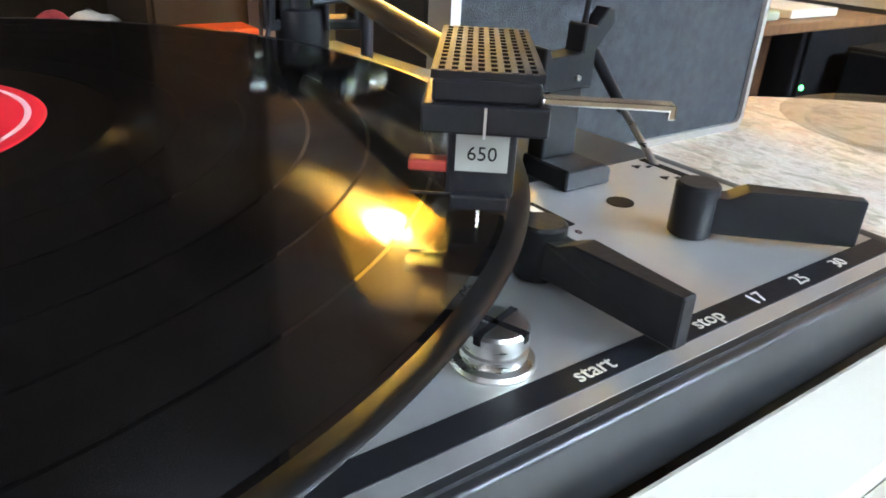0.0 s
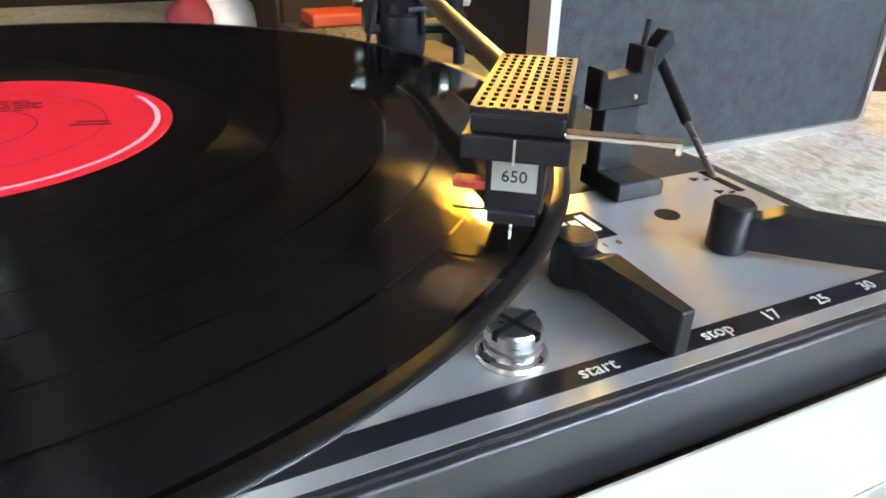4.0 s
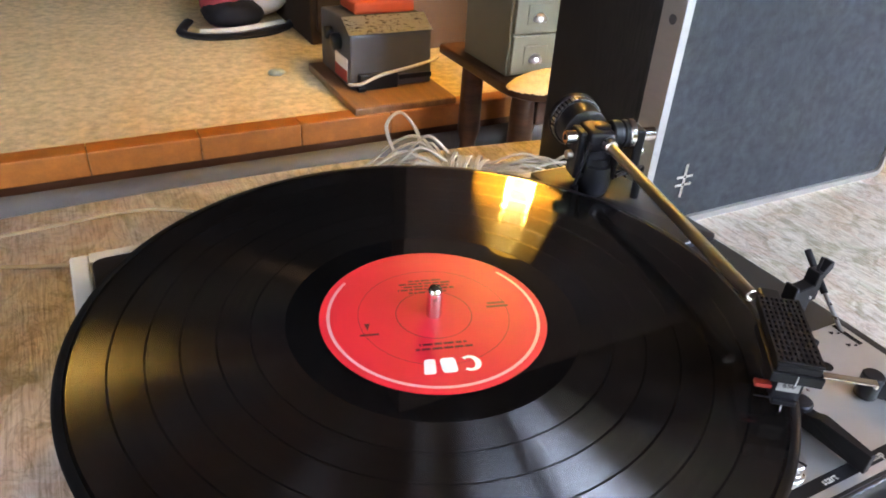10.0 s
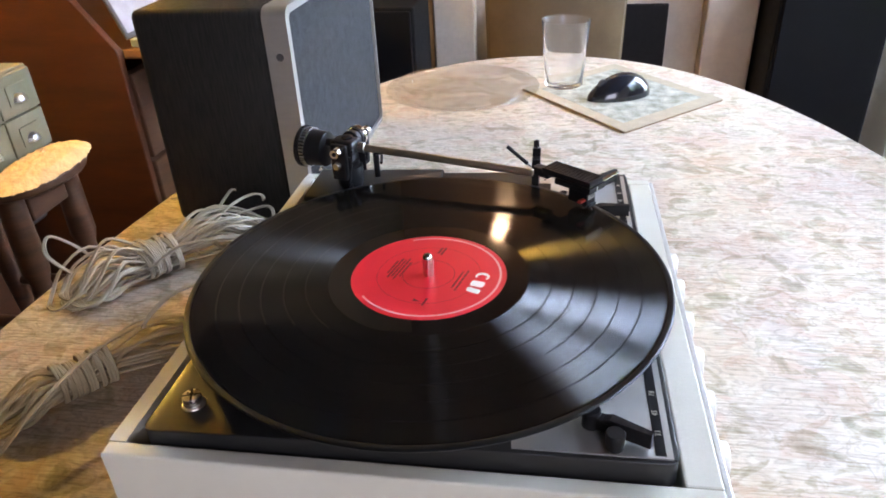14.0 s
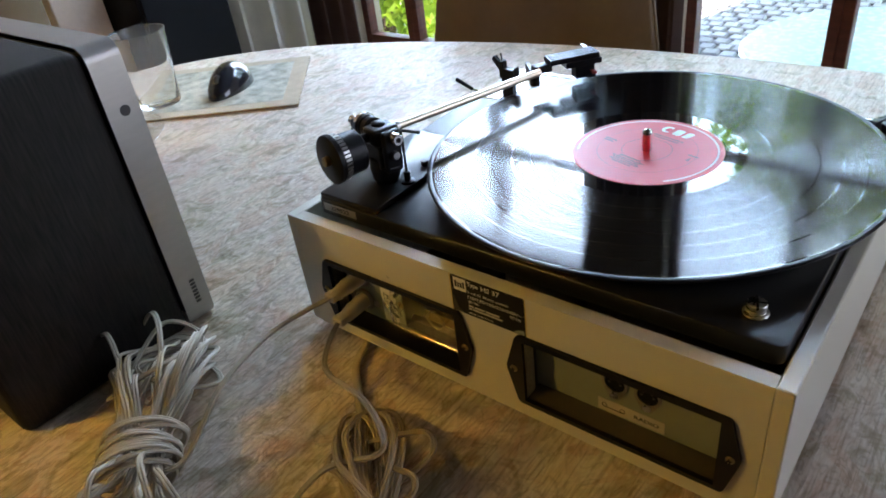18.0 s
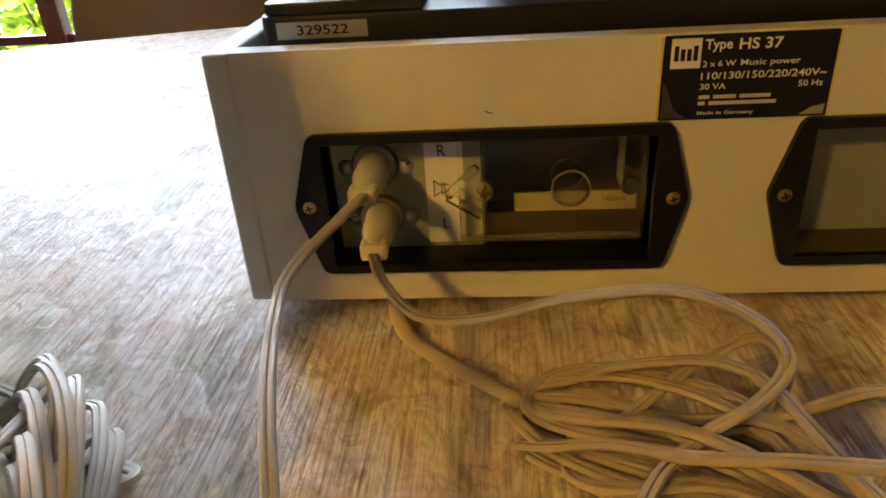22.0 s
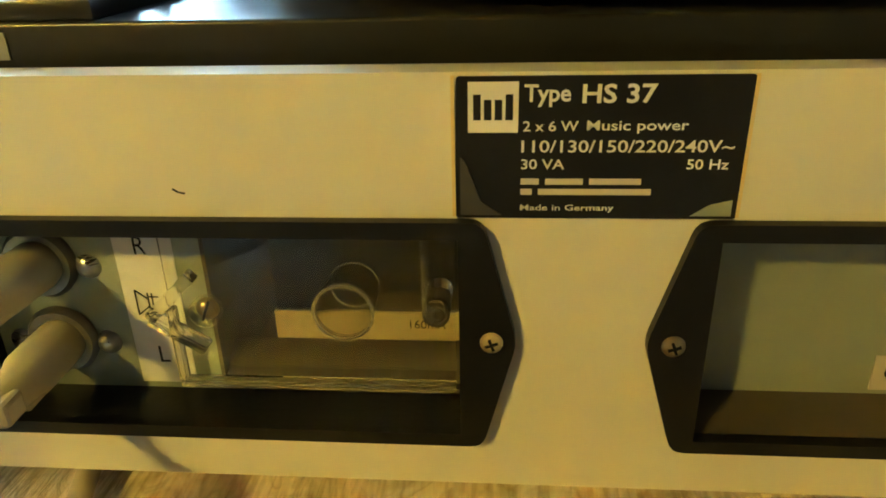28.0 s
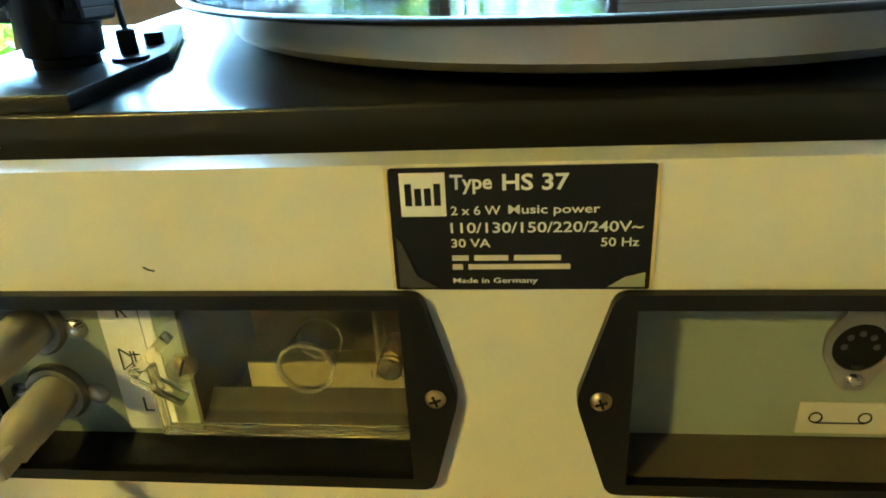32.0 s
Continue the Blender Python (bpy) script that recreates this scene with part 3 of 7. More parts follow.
setting("wall_north", box(WEST, EAST, NORTH, NORTH + 0.2, FLOOR, CEIL), M_DIMPANEL, "brown panelled wall behind the platform, room's shade in its colour", "wall")
HEAD = 1.95
WALLS = ((WEST, -0.28, FLOOR, CEIL), (0.775, 1.15, FLOOR, CEIL), (2.40, EAST, FLOOR, CEIL), (-0.28, 0.775, HEAD, CEIL), (1.15, 2.40, HEAD, CEIL))
for k, (a, c, z0, z1) in enumerate(WALLS):
    setting("wall_south_%d" % (k + 1), box(a, c, SOUTH - 0.2, SOUTH, z0, z1), M_WALL, "cream plaster wall round the garden doors", "wall")

# unseen wall added to hold the sun off the near garden
setting("wall_sun_blocker", box(WEST - 0.2, EAST + 0.2, SOUTH - 0.2, SOUTH + 0.2, CEIL + 0.1, 5.2), M_WALL, "added unseen wall above the ceiling that shades the garden", "wall")


def door_leaf(name, x0, x1, bars, y, sill):
    """A glazed garden door: frame, cross bars, panes."""
    d = tagged(thing(name, "red-brown wooden garden door with clear glass panes, closed", "door", ((x0 + x1) / 2, y, FLOOR)), kind="structure")
    w = 0.035
    part("stile", box(x0, x0 + w, y - 0.03, y + 0.03, sill, HEAD, 0.004), M_REDWOOD, d)
    part("stile", box(x1 - w, x1, y - 0.03, y + 0.03, sill, HEAD, 0.004), M_REDWOOD, d)
    part("rail", box(x0 + w, x1 - w, y - 0.028, y + 0.028, HEAD - w, HEAD, 0.004), M_REDWOOD, d)
    part("rail", box(x0 + w, x1 - w, y - 0.028, y + 0.028, sill, sill + 0.10, 0.004), M_REDWOOD, d)
    for z in bars:
        part("glazing_bar", box(x0 + w, x1 - w, y - 0.02, y + 0.02, z - 0.015, z + 0.015, 0.003), M_REDWOOD, d)
    pane = part("pane", box(x0 + w - 0.005, x1 - w + 0.005, y - 0.003, y + 0.003, sill + 0.115, HEAD - w + 0.005), M_WINDOW, d, "clear window glass")
    pane.visible_shadow = False
    return d


for k, (x0, x1, bars) in enumerate(((0.28, 0.775, (1.22,)), (-0.28, 0.28, (1.22,)), (1.15, 1.66, (-0.28, 1.41)), (1.66, 2.08, (-0.28, 1.41)), (2.08, 2.40, (-0.28, 1.41)))):
    door_leaf("door_%d" % (k + 1), x0, x1, bars, SOUTH - 0.1, FLOOR + 0.01)

# raised carpeted step along the north side, with a terracotta edge and a panelled front
STEP_Y, STEP_Z = 1.215, -0.30
setting("platform", box(WEST, EAST, STEP_Y + 0.045, NORTH, FLOOR, STEP_Z), M_CARPET, "raised platform covered with beige wool carpet", "platform")
edge = setting("platform_edge", box(WEST, EAST, STEP_Y + 0.006, STEP_Y + 0.045, STEP_Z - 0.05, STEP_Z - 0.002), M_DARKWOOD, "dark bedding strip under the terracotta edge tiles", "trim")
front = setting("platform_front", box(WEST, EAST, STEP_Y + 0.012, STEP_Y + 0.045, FLOOR, STEP_Z - 0.05), M_ORANGEWOOD, "orange stained wooden panel front of the platform", "panel")
setting("platform_roll", rod((WEST, STEP_Y - 0.02, STEP_Z - 0.085), (EAST, STEP_Y - 0.02, STEP_Z - 0.085), 0.028, 20), M_GREYPIPE, "grey rubber roll along the front of the platform", "trim", 40)

# east side: fireplace, door frame, tall black cabinet loudspeaker
fp = thing("fireplace", "pale marble fireplace with a black iron insert", "fireplace", (EAST, -0.15, FLOOR), kind="structure")
part("jamb", box(EAST - 0.16, EAST - 0.002, -0.775, -0.60, FLOOR, 0.42, 0.006), M_STONE, fp)
part("jamb", box(EAST - 0.16, EAST - 0.002, 0.22, 0.372, FLOOR, 0.42, 0.006), M_STONE, fp)
part("lintel", box(EAST - 0.16, EAST - 0.002, -0.60, 0.22, 0.26, 0.42, 0.006), M_STONE, fp)
part("mantel_shelf", box(EAST - 0.24, EAST - 0.002, -0.82, 0.58, 0.422, 0.465, 0.008), M_STONE, fp)
part("slip", box(EAST - 0.10, EAST - 0.002, -0.598, 0.218, FLOOR, 0.258), M_STONE, fp)
part("insert", box(EAST - 0.15, EAST - 0.102, -0.46, 0.14, FLOOR, -0.17, 0.006), M_MATTE, fp, "black iron fireplace insert")
part("insert_frame", box(EAST - 0.165, EAST - 0.152, -0.47, -0.30, FLOOR, -0.16, 0.004), M_BLACK, fp)
part("insert_frame", box(EAST - 0.165, EAST - 0.152, -0.02, 0.15, FLOOR, -0.16, 0.004), M_BLACK, fp)
# added dark panel, out of view: keeps reflections in the record dark
setting("wall_reflection_panel", box(EAST - 0.12, EAST - 0.003, -0.80, 0.56, 0.467, CEIL), M_DARKWALL, "added brown panel above the mantel shelf that darkens reflections", "wall")
setting("trim_post", box(EAST - 0.15, EAST - 0.003, 0.376, 0.465, FLOOR, 0.415, 0.004), M_PINE, "honey-coloured wooden post beside the fireplace", "trim")
part("hearth", box(EAST - 0.42, EAST - 0.17, -0.72, 0.52, FLOOR, FLOOR + 0.04, 0.004), M_STONE, fp)

tile = None
for k in range(22):
    x = WEST + 0.002 + k * 0.216
    if tile is None:
        tile = part("edge_tile", box(0, 0.2146, STEP_Y, STEP_Y + 0.052, STEP_Z - 0.048, STEP_Z + 0.004, 0.003, 2), M_TILE, edge)
        tile.location.x = x
        mesh = tile.data
    else:
        o = new("edge_tile", mesh)
        o.parent = edge
        o.location.x = x


# ---- the oval table and its cloth ----
tbl = thing("dining_table", "oval dining table under a cream marbled oilcloth", "table", (0, -0.065, FLOOR))
oval = []
for k in range(120):
    a = 2 * math.pi * k / 120
    c, s = math.cos(a), math.sin(a)
    oval.append((1.01 * math.copysign(abs(c) ** 0.93, c), -0.065 + 0.485 * math.copysign(abs(s) ** 0.93, s)))
part("tabletop", prism([(x * 0.995, -0.065 + (y + 0.065) * 0.993) for x, y in oval], -0.032, -0.003), M_DARKWOOD, tbl)
part("pedestal", lathe([(0, 0), (0.30, 0), (0.28, 0.03), (0.10, 0.08), (0.07, 0.3), (0.11, 0.5), (0.16, 0.66), (0.20, 0.718), (0, 0.718)], Matrix.Translation((0, -0.065, FLOOR)), 32), M_DARKWOOD, tbl, smooth=40)
bm = bmesh.new()
rings = []
for f, z in ((1.0, 0.0), (1.003, -0.002), (1.0045, -0.010), (1.0, -0.09)):
    rings.append([bm.verts.new((x * f, -0.065 + (y + 0.065) * (f + (f - 1) * 0.6), z + (0.006 * math.sin(i * 0.9) if z < -0.05 else 0))) for i, (x, y) in enumerate(oval)])
bm.faces.new(rings[0])
for a, c in zip(rings, rings[1:]):
    for i in range(120):
        bm.faces.new((a[i], c[i], c[(i + 1) % 120], a[(i + 1) % 120]))
bmesh.ops.recalc_face_normals(bm, faces=bm.faces[:])
tagged(part("tablecloth", bm, M_CLOTH, None, "", 50), "cream oilcloth with an embossed marbled print, covering the table", "tablecloth")

# ---- the record player ----
PX_L, PX_R, PY_F, PY_B, P_LO, P_HI = -0.1425, 0.2105, -0.1600, 0.151, 0.008, 0.105
DK = 0.117
player = thing("record_player", "cream lacquered record player with black deck and aluminium control plate, playing", "record player", (0.03, 0, 0))
# plinth walls; the back one has two openings
W = 0.0095
part("plinth_side", box(PX_R - W, PX_R, PY_F, PY_B, P_LO, P_HI, 0.0012), M_CREAM, player, "cream lacquered side wall")
part("plinth_side", box(PX_L, PX_L + W, PY_F, PY_B, P_LO, P_HI, 0.0012), M_CREAM, player, "cream lacquered side wall")
part("plinth_front", box(PX_L + W, PX_R - W, PY_F, PY_F + W + 0.0085, P_LO, P_HI, 0.0012), M_CREAM, player, "cream lacquered front wall")
OPEN = ((0.0575, 0.1735), (-0.1125, 0.0062))
ZO0, ZO1 = 0.0235, 0.0735


def back_wall():
    xs = (PX_L + W, OPEN[1][0], OPEN[1][1], OPEN[0][0], OPEN[0][1], PX_R - W)
    bms = [box(xs[0], xs[5], PY_B - W, PY_B, ZO1, P_HI, 0), box(xs[0], xs[5], PY_B - W, PY_B, P_LO, ZO0, 0)]
    for i in (0, 2, 4):
        bms.append(box(xs[i], xs[i + 1], PY_B - W, PY_B, ZO0, ZO1, 0))
    bm = merge(*bms)
    bmesh.ops.remove_doubles(bm, verts=bm.verts[:], dist=1e-5)
    return bm


part("plinth_back", back_wall(), M_CREAM, player, "cream lacquered back wall with two openings")
part("plinth_bottom", box(PX_L + W, PX_R - W, PY_F + 0.0185, PY_B - W, P_LO, P_LO + 0.005), M_RAW, player)
for fx in (PX_L + 0.03, PX_R - 0.03):
    for fy in (PY_F + 0.03, PY_B - 0.03):
        part("foot", rod((fx, fy, 0), (fx, fy, P_LO), 0.011, 24, 0.001), M_BLACK, player, "black rubber foot")

# deck: black enamelled pan with a raised rim, aluminium plate in its front third
DX_L, DX_R, DY_F, DY_B = -0.1315, 0.1950, -0.1390, 0.1318


def deck_z(y):
    """Height of the sprung deck, which leans down to the back behind the control plate."""
    return DK - 0.0042 * max(0.0, (y + 0.055) / 0.185)


def on_deck(bm):
    """Lets a part sink with the leaning deck."""
    for v in bm.verts:
        v.co.z += deck_z(v.co.y) - DK
    return bm


bm = prism(rounded(DX_L, DX_R, DY_F, DY_B, 0.006), 0.101, DK, 0.0022, 4)
bmesh.ops.bisect_plane(bm, geom=bm.verts[:] + bm.edges[:] + bm.faces[:], plane_co=(0, -0.055, 0), plane_no=(0, 1, 0))
for v in bm.verts:
    if v.co.z > 0.108:
        v.co.z += deck_z(v.co.y) - DK
part("deck_pan", bm, M_DECK, player, "black enamelled deck", 40)
ALU = [(DX_L + 0.0025, -0.1360), (0.1885, -0.1360), (0.1885, -0.0660), (0.140, -0.0660), (0.120, -0.058), (-0.10, -0.058), (DX_L + 0.0025, -0.0605)]
part("aluminium_plate", prism(ALU, DK, DK + 0.0009), M_ALU, player, "brushed aluminium control plate")
part("plate_rim", merge(box(DX_L + 0.0022, DX_R - 0.0022, DY_F + 0.0016, -0.13605, DK - 0.001, DK + 0.0008), box(0.18855, 0.1905, -0.1360, -0.0665, DK - 0.001, DK + 0.0008)), M_DECK, player, "black rim round the control plate")
part("scale_strip", box(DX_L + 0.004, 0.1880, -0.1328, -0.1278, DK + 0.0009, DK + 0.00115), M_BLACK, player, "black printed scale strip")
ZT = DK + 0.00128


def flat_text(body, x, y, size, z=ZT, turn=0, align="CENTER", stretch=1.0):
    return text_bm(body, size, Matrix.Translation((x, y, z)) @ Matrix.Rotation(radians(turn), 4, "Z"), 0.00006, align, stretch)


for body, x in (("start", 0.1000), ("stop", 0.1270), ("25", 0.1552), ("30", 0.1690), ("33", -0.1130), ("45", -0.0990), ("78", -0.0845)):
    part("scale_lettering", flat_text(body, x, -0.1304, 0.0042 if len(body) > 2 else 0.0040), M_PAPER, player, "white lettering")
part("scale_lettering", flat_text("17", 0.1412, -0.1304, 0.0042), M_WHITE, player, "white lettering")

# brand plate drawn as plain bars
logo = part("badge", box(0.1200, 0.1358, -0.0902, -0.0764, DK + 0.0009, DK + 0.0012), M_MATTE, player, "small black badge with pale blocks")
for k in range(4):
    x = 0.1222 + k * 0.0032
    part("badge_bar", box(x, x + 0.0022, -0.0868, -0.0804 + (0.002 if k in (0, 3) else 0), DK + 0.0012, DK + 0.0014), M_WHITE, logo)
part("dial_marks", merge(flat_text("2", 0.1262, -0.0935, 0.0026, DK + 0.001), flat_text("1", 0.1300, -0.0935, 0.0026, DK + 0.001), flat_text("0", 0.1338, -0.0935, 0.0026, DK + 0.001)), M_INK, player)
# hole, slot and its marks
part("screw_hole", rod((0.1548, -0.0860, DK + 0.0009), (0.1548, -0.0860, DK + 0.0011), 0.0032, 24), M_MATTE, player)
part("lift_slot", box(0.1834, 0.1858, -0.0820, -0.0668, DK + 0.0009, DK + 0.0011), M_MATTE, player)
for y in (-0.0705, -0.0800):
    part("lift_mark", prism([(0.1775, y - 0.0012), (0.1800, y), (0.1775, y + 0.0012)], DK + 0.0009, DK + 0.0011), M_MATTE, player)
    part("lift_mark", box(0.1805, 0.1822, y - 0.0020, y - 0.0012, DK + 0.0009, DK + 0.0011), M_MATTE, player)


def screw(x, y):
    """Slotted transport screw on a flange."""
    prof = [(0, 0), (0.0064, 0), (0.0066, 0.0005), (0.0062, 0.0011), (0.0051, 0.0014), (0.0051, 0.0029), (0.0046, 0.0031), (0.0046, 0.0037), (0.0051, 0.0039), (0.0051, 0.0062), (0.0047, 0.0067), (0, 0.0067)]
    s = part("transport_screw", lathe(prof, Matrix.Translation((x, y, deck_z(y) + (0.0009 if y < 0 else 0))), 40), M_STEEL, player, "chrome slotted transport screw", 35)
    for a in (20, 110):
        part("slot", rotated_box(x, y, a), M_MATTE, s)
    return s


def rotated_box(x, y, a):
    h = deck_z(y) + (0.0009 if y < 0 else 0)
    bm = box(-0.0052, 0.0052, -0.0006, 0.0006, h + 0.0053, h + 0.00678)
    bm.transform(Matrix.Translation((x, y, 0)) @ Matrix.Rotation(radians(a), 4, "Z"))
    return bm


screw(0.0890, -0.1205)
screw(-0.1105, 0.1118)


def lever(cx, cy, tx, ty, h, label):
    """Black lever: round hub and a tall, tapering blade that ends at (tx, ty)."""
    d = Vector((tx - cx, ty - cy, 0))
    n = d.length
    q = Matrix.Translation((cx, cy, DK + 0.0011)) @ d.to_track_quat("X", "Z").to_matrix().to_4x4()
    hub = part("lever", lathe([(0, 0), (0.0042, 0), (0.0046, 0.0005), (0.0046, h - 0.0006), (0.0040, h), (0, h)], Matrix.Translation((cx, cy, DK + 0.0011)), 32), M_BLACK, player, label, 40)
    bm = bmesh.new()
    prof = [(0.002, 0.0012), (n, 0.0012), (n, h * 0.98), (0.010, h * 0.98), (0.006, h * 0.80), (0.002, h * 0.80)]
    ws = [0.0028, 0.0016, 0.0016, 0.0028, 0.0028, 0.0028]
    a = [bm.verts.new((x, w, z)) for (x, z), w in zip(prof, ws)]
    c = [bm.verts.new((x, -w, z)) for (x, z), w in zip(prof, ws)]
    bm.faces.new(a[::-1])
    bm.faces.new(c)
    for i in range(6):
        j = (i + 1) % 6
        bm.faces.new((a[i], a[j], c[j], c[i]))
    bmesh.ops.recalc_face_normals(bm, faces=bm.faces[:])
    bevel(bm, 0.0003, 1)
    bm.transform(q)
    part("blade", bm, M_BLACK, hub)
    return hub


lever(0.1135, -0.1030, 0.1142, -0.1345, 0.0105, "black start and stop lever")
lever(0.1545, -0.1055, 0.1775, -0.1285, 0.0115, "black size selector lever")
sp = lever(-0.1105, -0.0985, -0.1240, -0.1260, 0.0105, "black speed lever")
part("speed_knob", lathe([(0, 0), (0.0040, 0), (0.0045, 0.001), (0.0048, 0.009), (0.0042, 0.0098), (0, 0.0098)], Matrix.Translation((-0.1245, -0.1090, DK + 0.0011)), 28), M_BLACK, sp, "", 40)

# platter, rubber mat, spindle
part("platter", lathe([(0, 0.1178), (0.1310, 0.1178), (0.1330, 0.1185), (0.1347, 0.1205), (0.1352, 0.1290), (0.1345, 0.1298), (0, 0.1298)], None, 160), M_PLATTER, player, "turned aluminium platter", 30)
part("platter_mat", lathe([(0, 0.1298), (0.1335, 0.1298), (0.1335, 0.1304), (0, 0.1304)], None, 120), M_MATTE, player, "black rubber mat", 30)
part("platter_post", rod((0, 0, DK - 0.003), (0, 0, 0.1178), 0.02, 24), M_STEEL, player)
part("spindle", lathe([(0, 0.1304), (0.0034, 0.1304), (0.0034, 0.1440), (0.0031, 0.1456), (0.0022, 0.1468), (0.0009, 0.1473), (0, 0.1474)], None, 32), M_CHROME, player, "chrome centre spindle", 50)

# raised tonearm bed
BED = [(0.1925, 0.1300), (0.1365, 0.1300), (0.1350, 0.0790), (0.1560, 0.0220), (0.1600, 0.0180), (0.1905, 0.0180), (0.1925, 0.0200)]
BED_H = 0.0044
BASE_Z = deck_z(0.093) + BED_H
part("tonearm_bed", on_deck(prism(BED, DK, DK + BED_H, 0.0007, 2)), M_DECK, player, "raised black tonearm bed", 40)

# ---- tonearm ----
HEADP, REARP = Vector((0.1218, -0.0618, 0.1495)), Vector((0.1665, 0.1285, 0.1562))
AX = (REARP - HEADP).normalized()
PIV = HEADP + AX * ((0.093 - HEADP.y) / AX.y)
arm = thing("tonearm", "black and champagne metal tonearm resting on the record", "tonearm", (PIV.x, PIV.y, BASE_Z))
part("arm_tube", rod(HEADP, PIV, 0.0030, 20, 0.0004), M_TUBE, arm, "champagne metal arm tube", 40)
side = AX.cross(Vector((0, 0, 1))).normalized()
AM = Matrix((( *side, 0), (*AX, 0), (*side.cross(AX), 0), (0, 0, 0, 1))).transposed()
AM = Matrix.Translation(PIV) @ AM


def on_arm(bm):
    bm.transform(AM)
    return bm


part("base_column", lathe([(0, 0), (0.0090, 0), (0.0090, 0.0030), (0.0105, 0.0036), (0.0112, 0.0130), (0.0108, 0.0200), (0.0085, 0.0210), (0.0085, 0.0250), (0, 0.0250)], Matrix.Translation((PIV.x, PIV.y, BASE_Z - 0.0004)), 32), M_BLACK, arm, "", 40)
for x0, x1, tip, low in ((-0.0165, -0.0115, -0.0235, -0.0205), (0.0270, 0.0205, 0.0355, 0.0312)):
    part("yoke_arm", on_arm(box(min(x0, x1), max(x0, x1), -0.0065, 0.0075, -0.0225, 0.0058, 0.0014)), M_BLACK, arm)
    part("bearing_screw", on_arm(rod((x0, 0, 0.0008), (tip, 0, 0.0008), 0.0042, 24, 0.0005)), M_CHROME, arm, "chrome bearing screw", 40)
    part("screw_socket", on_arm(rod((tip, 0, 0.0008), (tip + (0.0004 if tip > 0 else -0.0004), 0, 0.0008), 0.0018, 12)), M_MATTE, arm)
    part("lower_screw", on_arm(rod((x0, 0.001, -0.0115), (low, 0.001, -0.0115), 0.0030, 18, 0.0004)), M_STEEL, arm, "", 40)
part("gimbal_housing", on_arm(box(-0.0100, 0.0086, -0.0065, 0.0082, -0.0240, -0.0060, 0.0014)), M_BLACK, arm)
part("bearing_drum", on_arm(lathe([(0, 0.0060), (0.0078, 0.0060), (0.0084, 0.0066), (0.0084, 0.0112), (0.0074, 0.0118), (0.0074, 0.0130), (0.0084, 0.0136), (0.0084, 0.0162), (0, 0.0162)], Matrix.Translation((0, 0.0006, 0.0014)) @ Matrix.Rotation(radians(90), 4, "Y"), 40)), M_BLACK, arm, "black bearing drum", 40)
part("bearing_ring", on_arm(rod((0.0163, 0.0006, 0.0014), (0.0203, 0.0006, 0.0014), 0.0094, 36, 0.0005)), M_CHROME, arm, "bright bearing ring", 40)
part("gimbal_plate", on_arm(box(0.0070, 0.0086, -0.0120, -0.0040, -0.0240, -0.0040, 0.0005)), M_BLACK, arm)
part("yoke_bridge", on_arm(box(-0.0165, 0.0270, -0.006, 0.007, -0.0250, -0.0205, 0.0012)), M_BLACK, arm)
part("gimbal_block", on_arm(box(-0.0113, 0.0058, -0.010, 0.011, -0.0060, 0.0066, 0.0026, 3)), M_BLACK, arm, "", 40)
part("tube_collar", on_arm(rod((0, -0.0100, 0), (0, -0.0165, 0), 0.0042, 24, 0.0006)), M_STEEL, arm, "", 40)
part("gimbal_cap", on_arm(lathe([(0, 0.0062), (0.0052, 0.0062), (0.0052, 0.0076), (0.0040, 0.0084), (0, 0.0084)], None, 24)), M_BLACK, arm, "", 40)
part("rear_stub", on_arm(rod((0, 0.010, 0), (0, 0.026, 0), 0.0034, 20)), M_BLACK, arm, "", 40)
WQ = Matrix.Translation((0, -0.0068, -0.0062)) @ Matrix.Diagonal((1.36, 1.2, 1.36, 1))


def on_weight(bm):
    bm.transform(WQ)
    return on_arm(bm)


cw = part("counterweight", on_weight(lathe([(0, 0.0215), (0.0100, 0.0215), (0.0108, 0.0222), (0.0112, 0.0335), (0.0118, 0.0338), (0.0122, 0.0375), (0.0127, 0.0380), (0.0127, 0.0410), (0.0120, 0.0416), (0, 0.0416)], Matrix.Rotation(radians(-90), 4, "X"), 56)), M_BLACK, arm, "black ribbed counterweight", 40)
bms = []
for k in range(36):
    a = 2 * math.pi * k / 36
    b = box(-0.0006, 0.0006, 0.0340, 0.0374, 0.0114, 0.0123)
    b.transform(Matrix.Rotation(a, 4, "Y"))
    bms.append(b)
part("scale_ribs", on_weight(merge(*bms)), M_STEEL, cw, "pale graduation ribs")
bms = []
for k in range(56):
    a = 2 * math.pi * k / 56
    b = box(-0.0003, 0.0003, 0.0381, 0.0409, 0.0124, 0.0129)
    b.transform(Matrix.Rotation(a, 4, "Y"))
    bms.append(b)
part("grip_ribs", on_weight(merge(*bms)), M_BLACK, cw)
part("weight_nut", on_weight(rod((0, 0.0405, 0), (0, 0.0450, 0), 0.0026, 20, 0.0006)), M_BRASS, cw, "brass end nut", 40)
# wire link and cue platform beside the column
part("lift_column", rod((PIV.x + 0.020, PIV.y - 0.018, BASE_Z), (PIV.x + 0.020, PIV.y - 0.018, 0.1400), 0.0026, 16, 0.0004), M_BLACK, arm, "", 40)
part("lift_bar", tube(smooth_line([(PIV.x + 0.020, PIV.y - 0.018, 0.1398), (PIV.x + 0.008, PIV.y - 0.026, 0.1440), (PIV.x - 0.010, PIV.y - 0.030, 0.1440)], 5), 0.0012, 8), M_BLACK, arm)
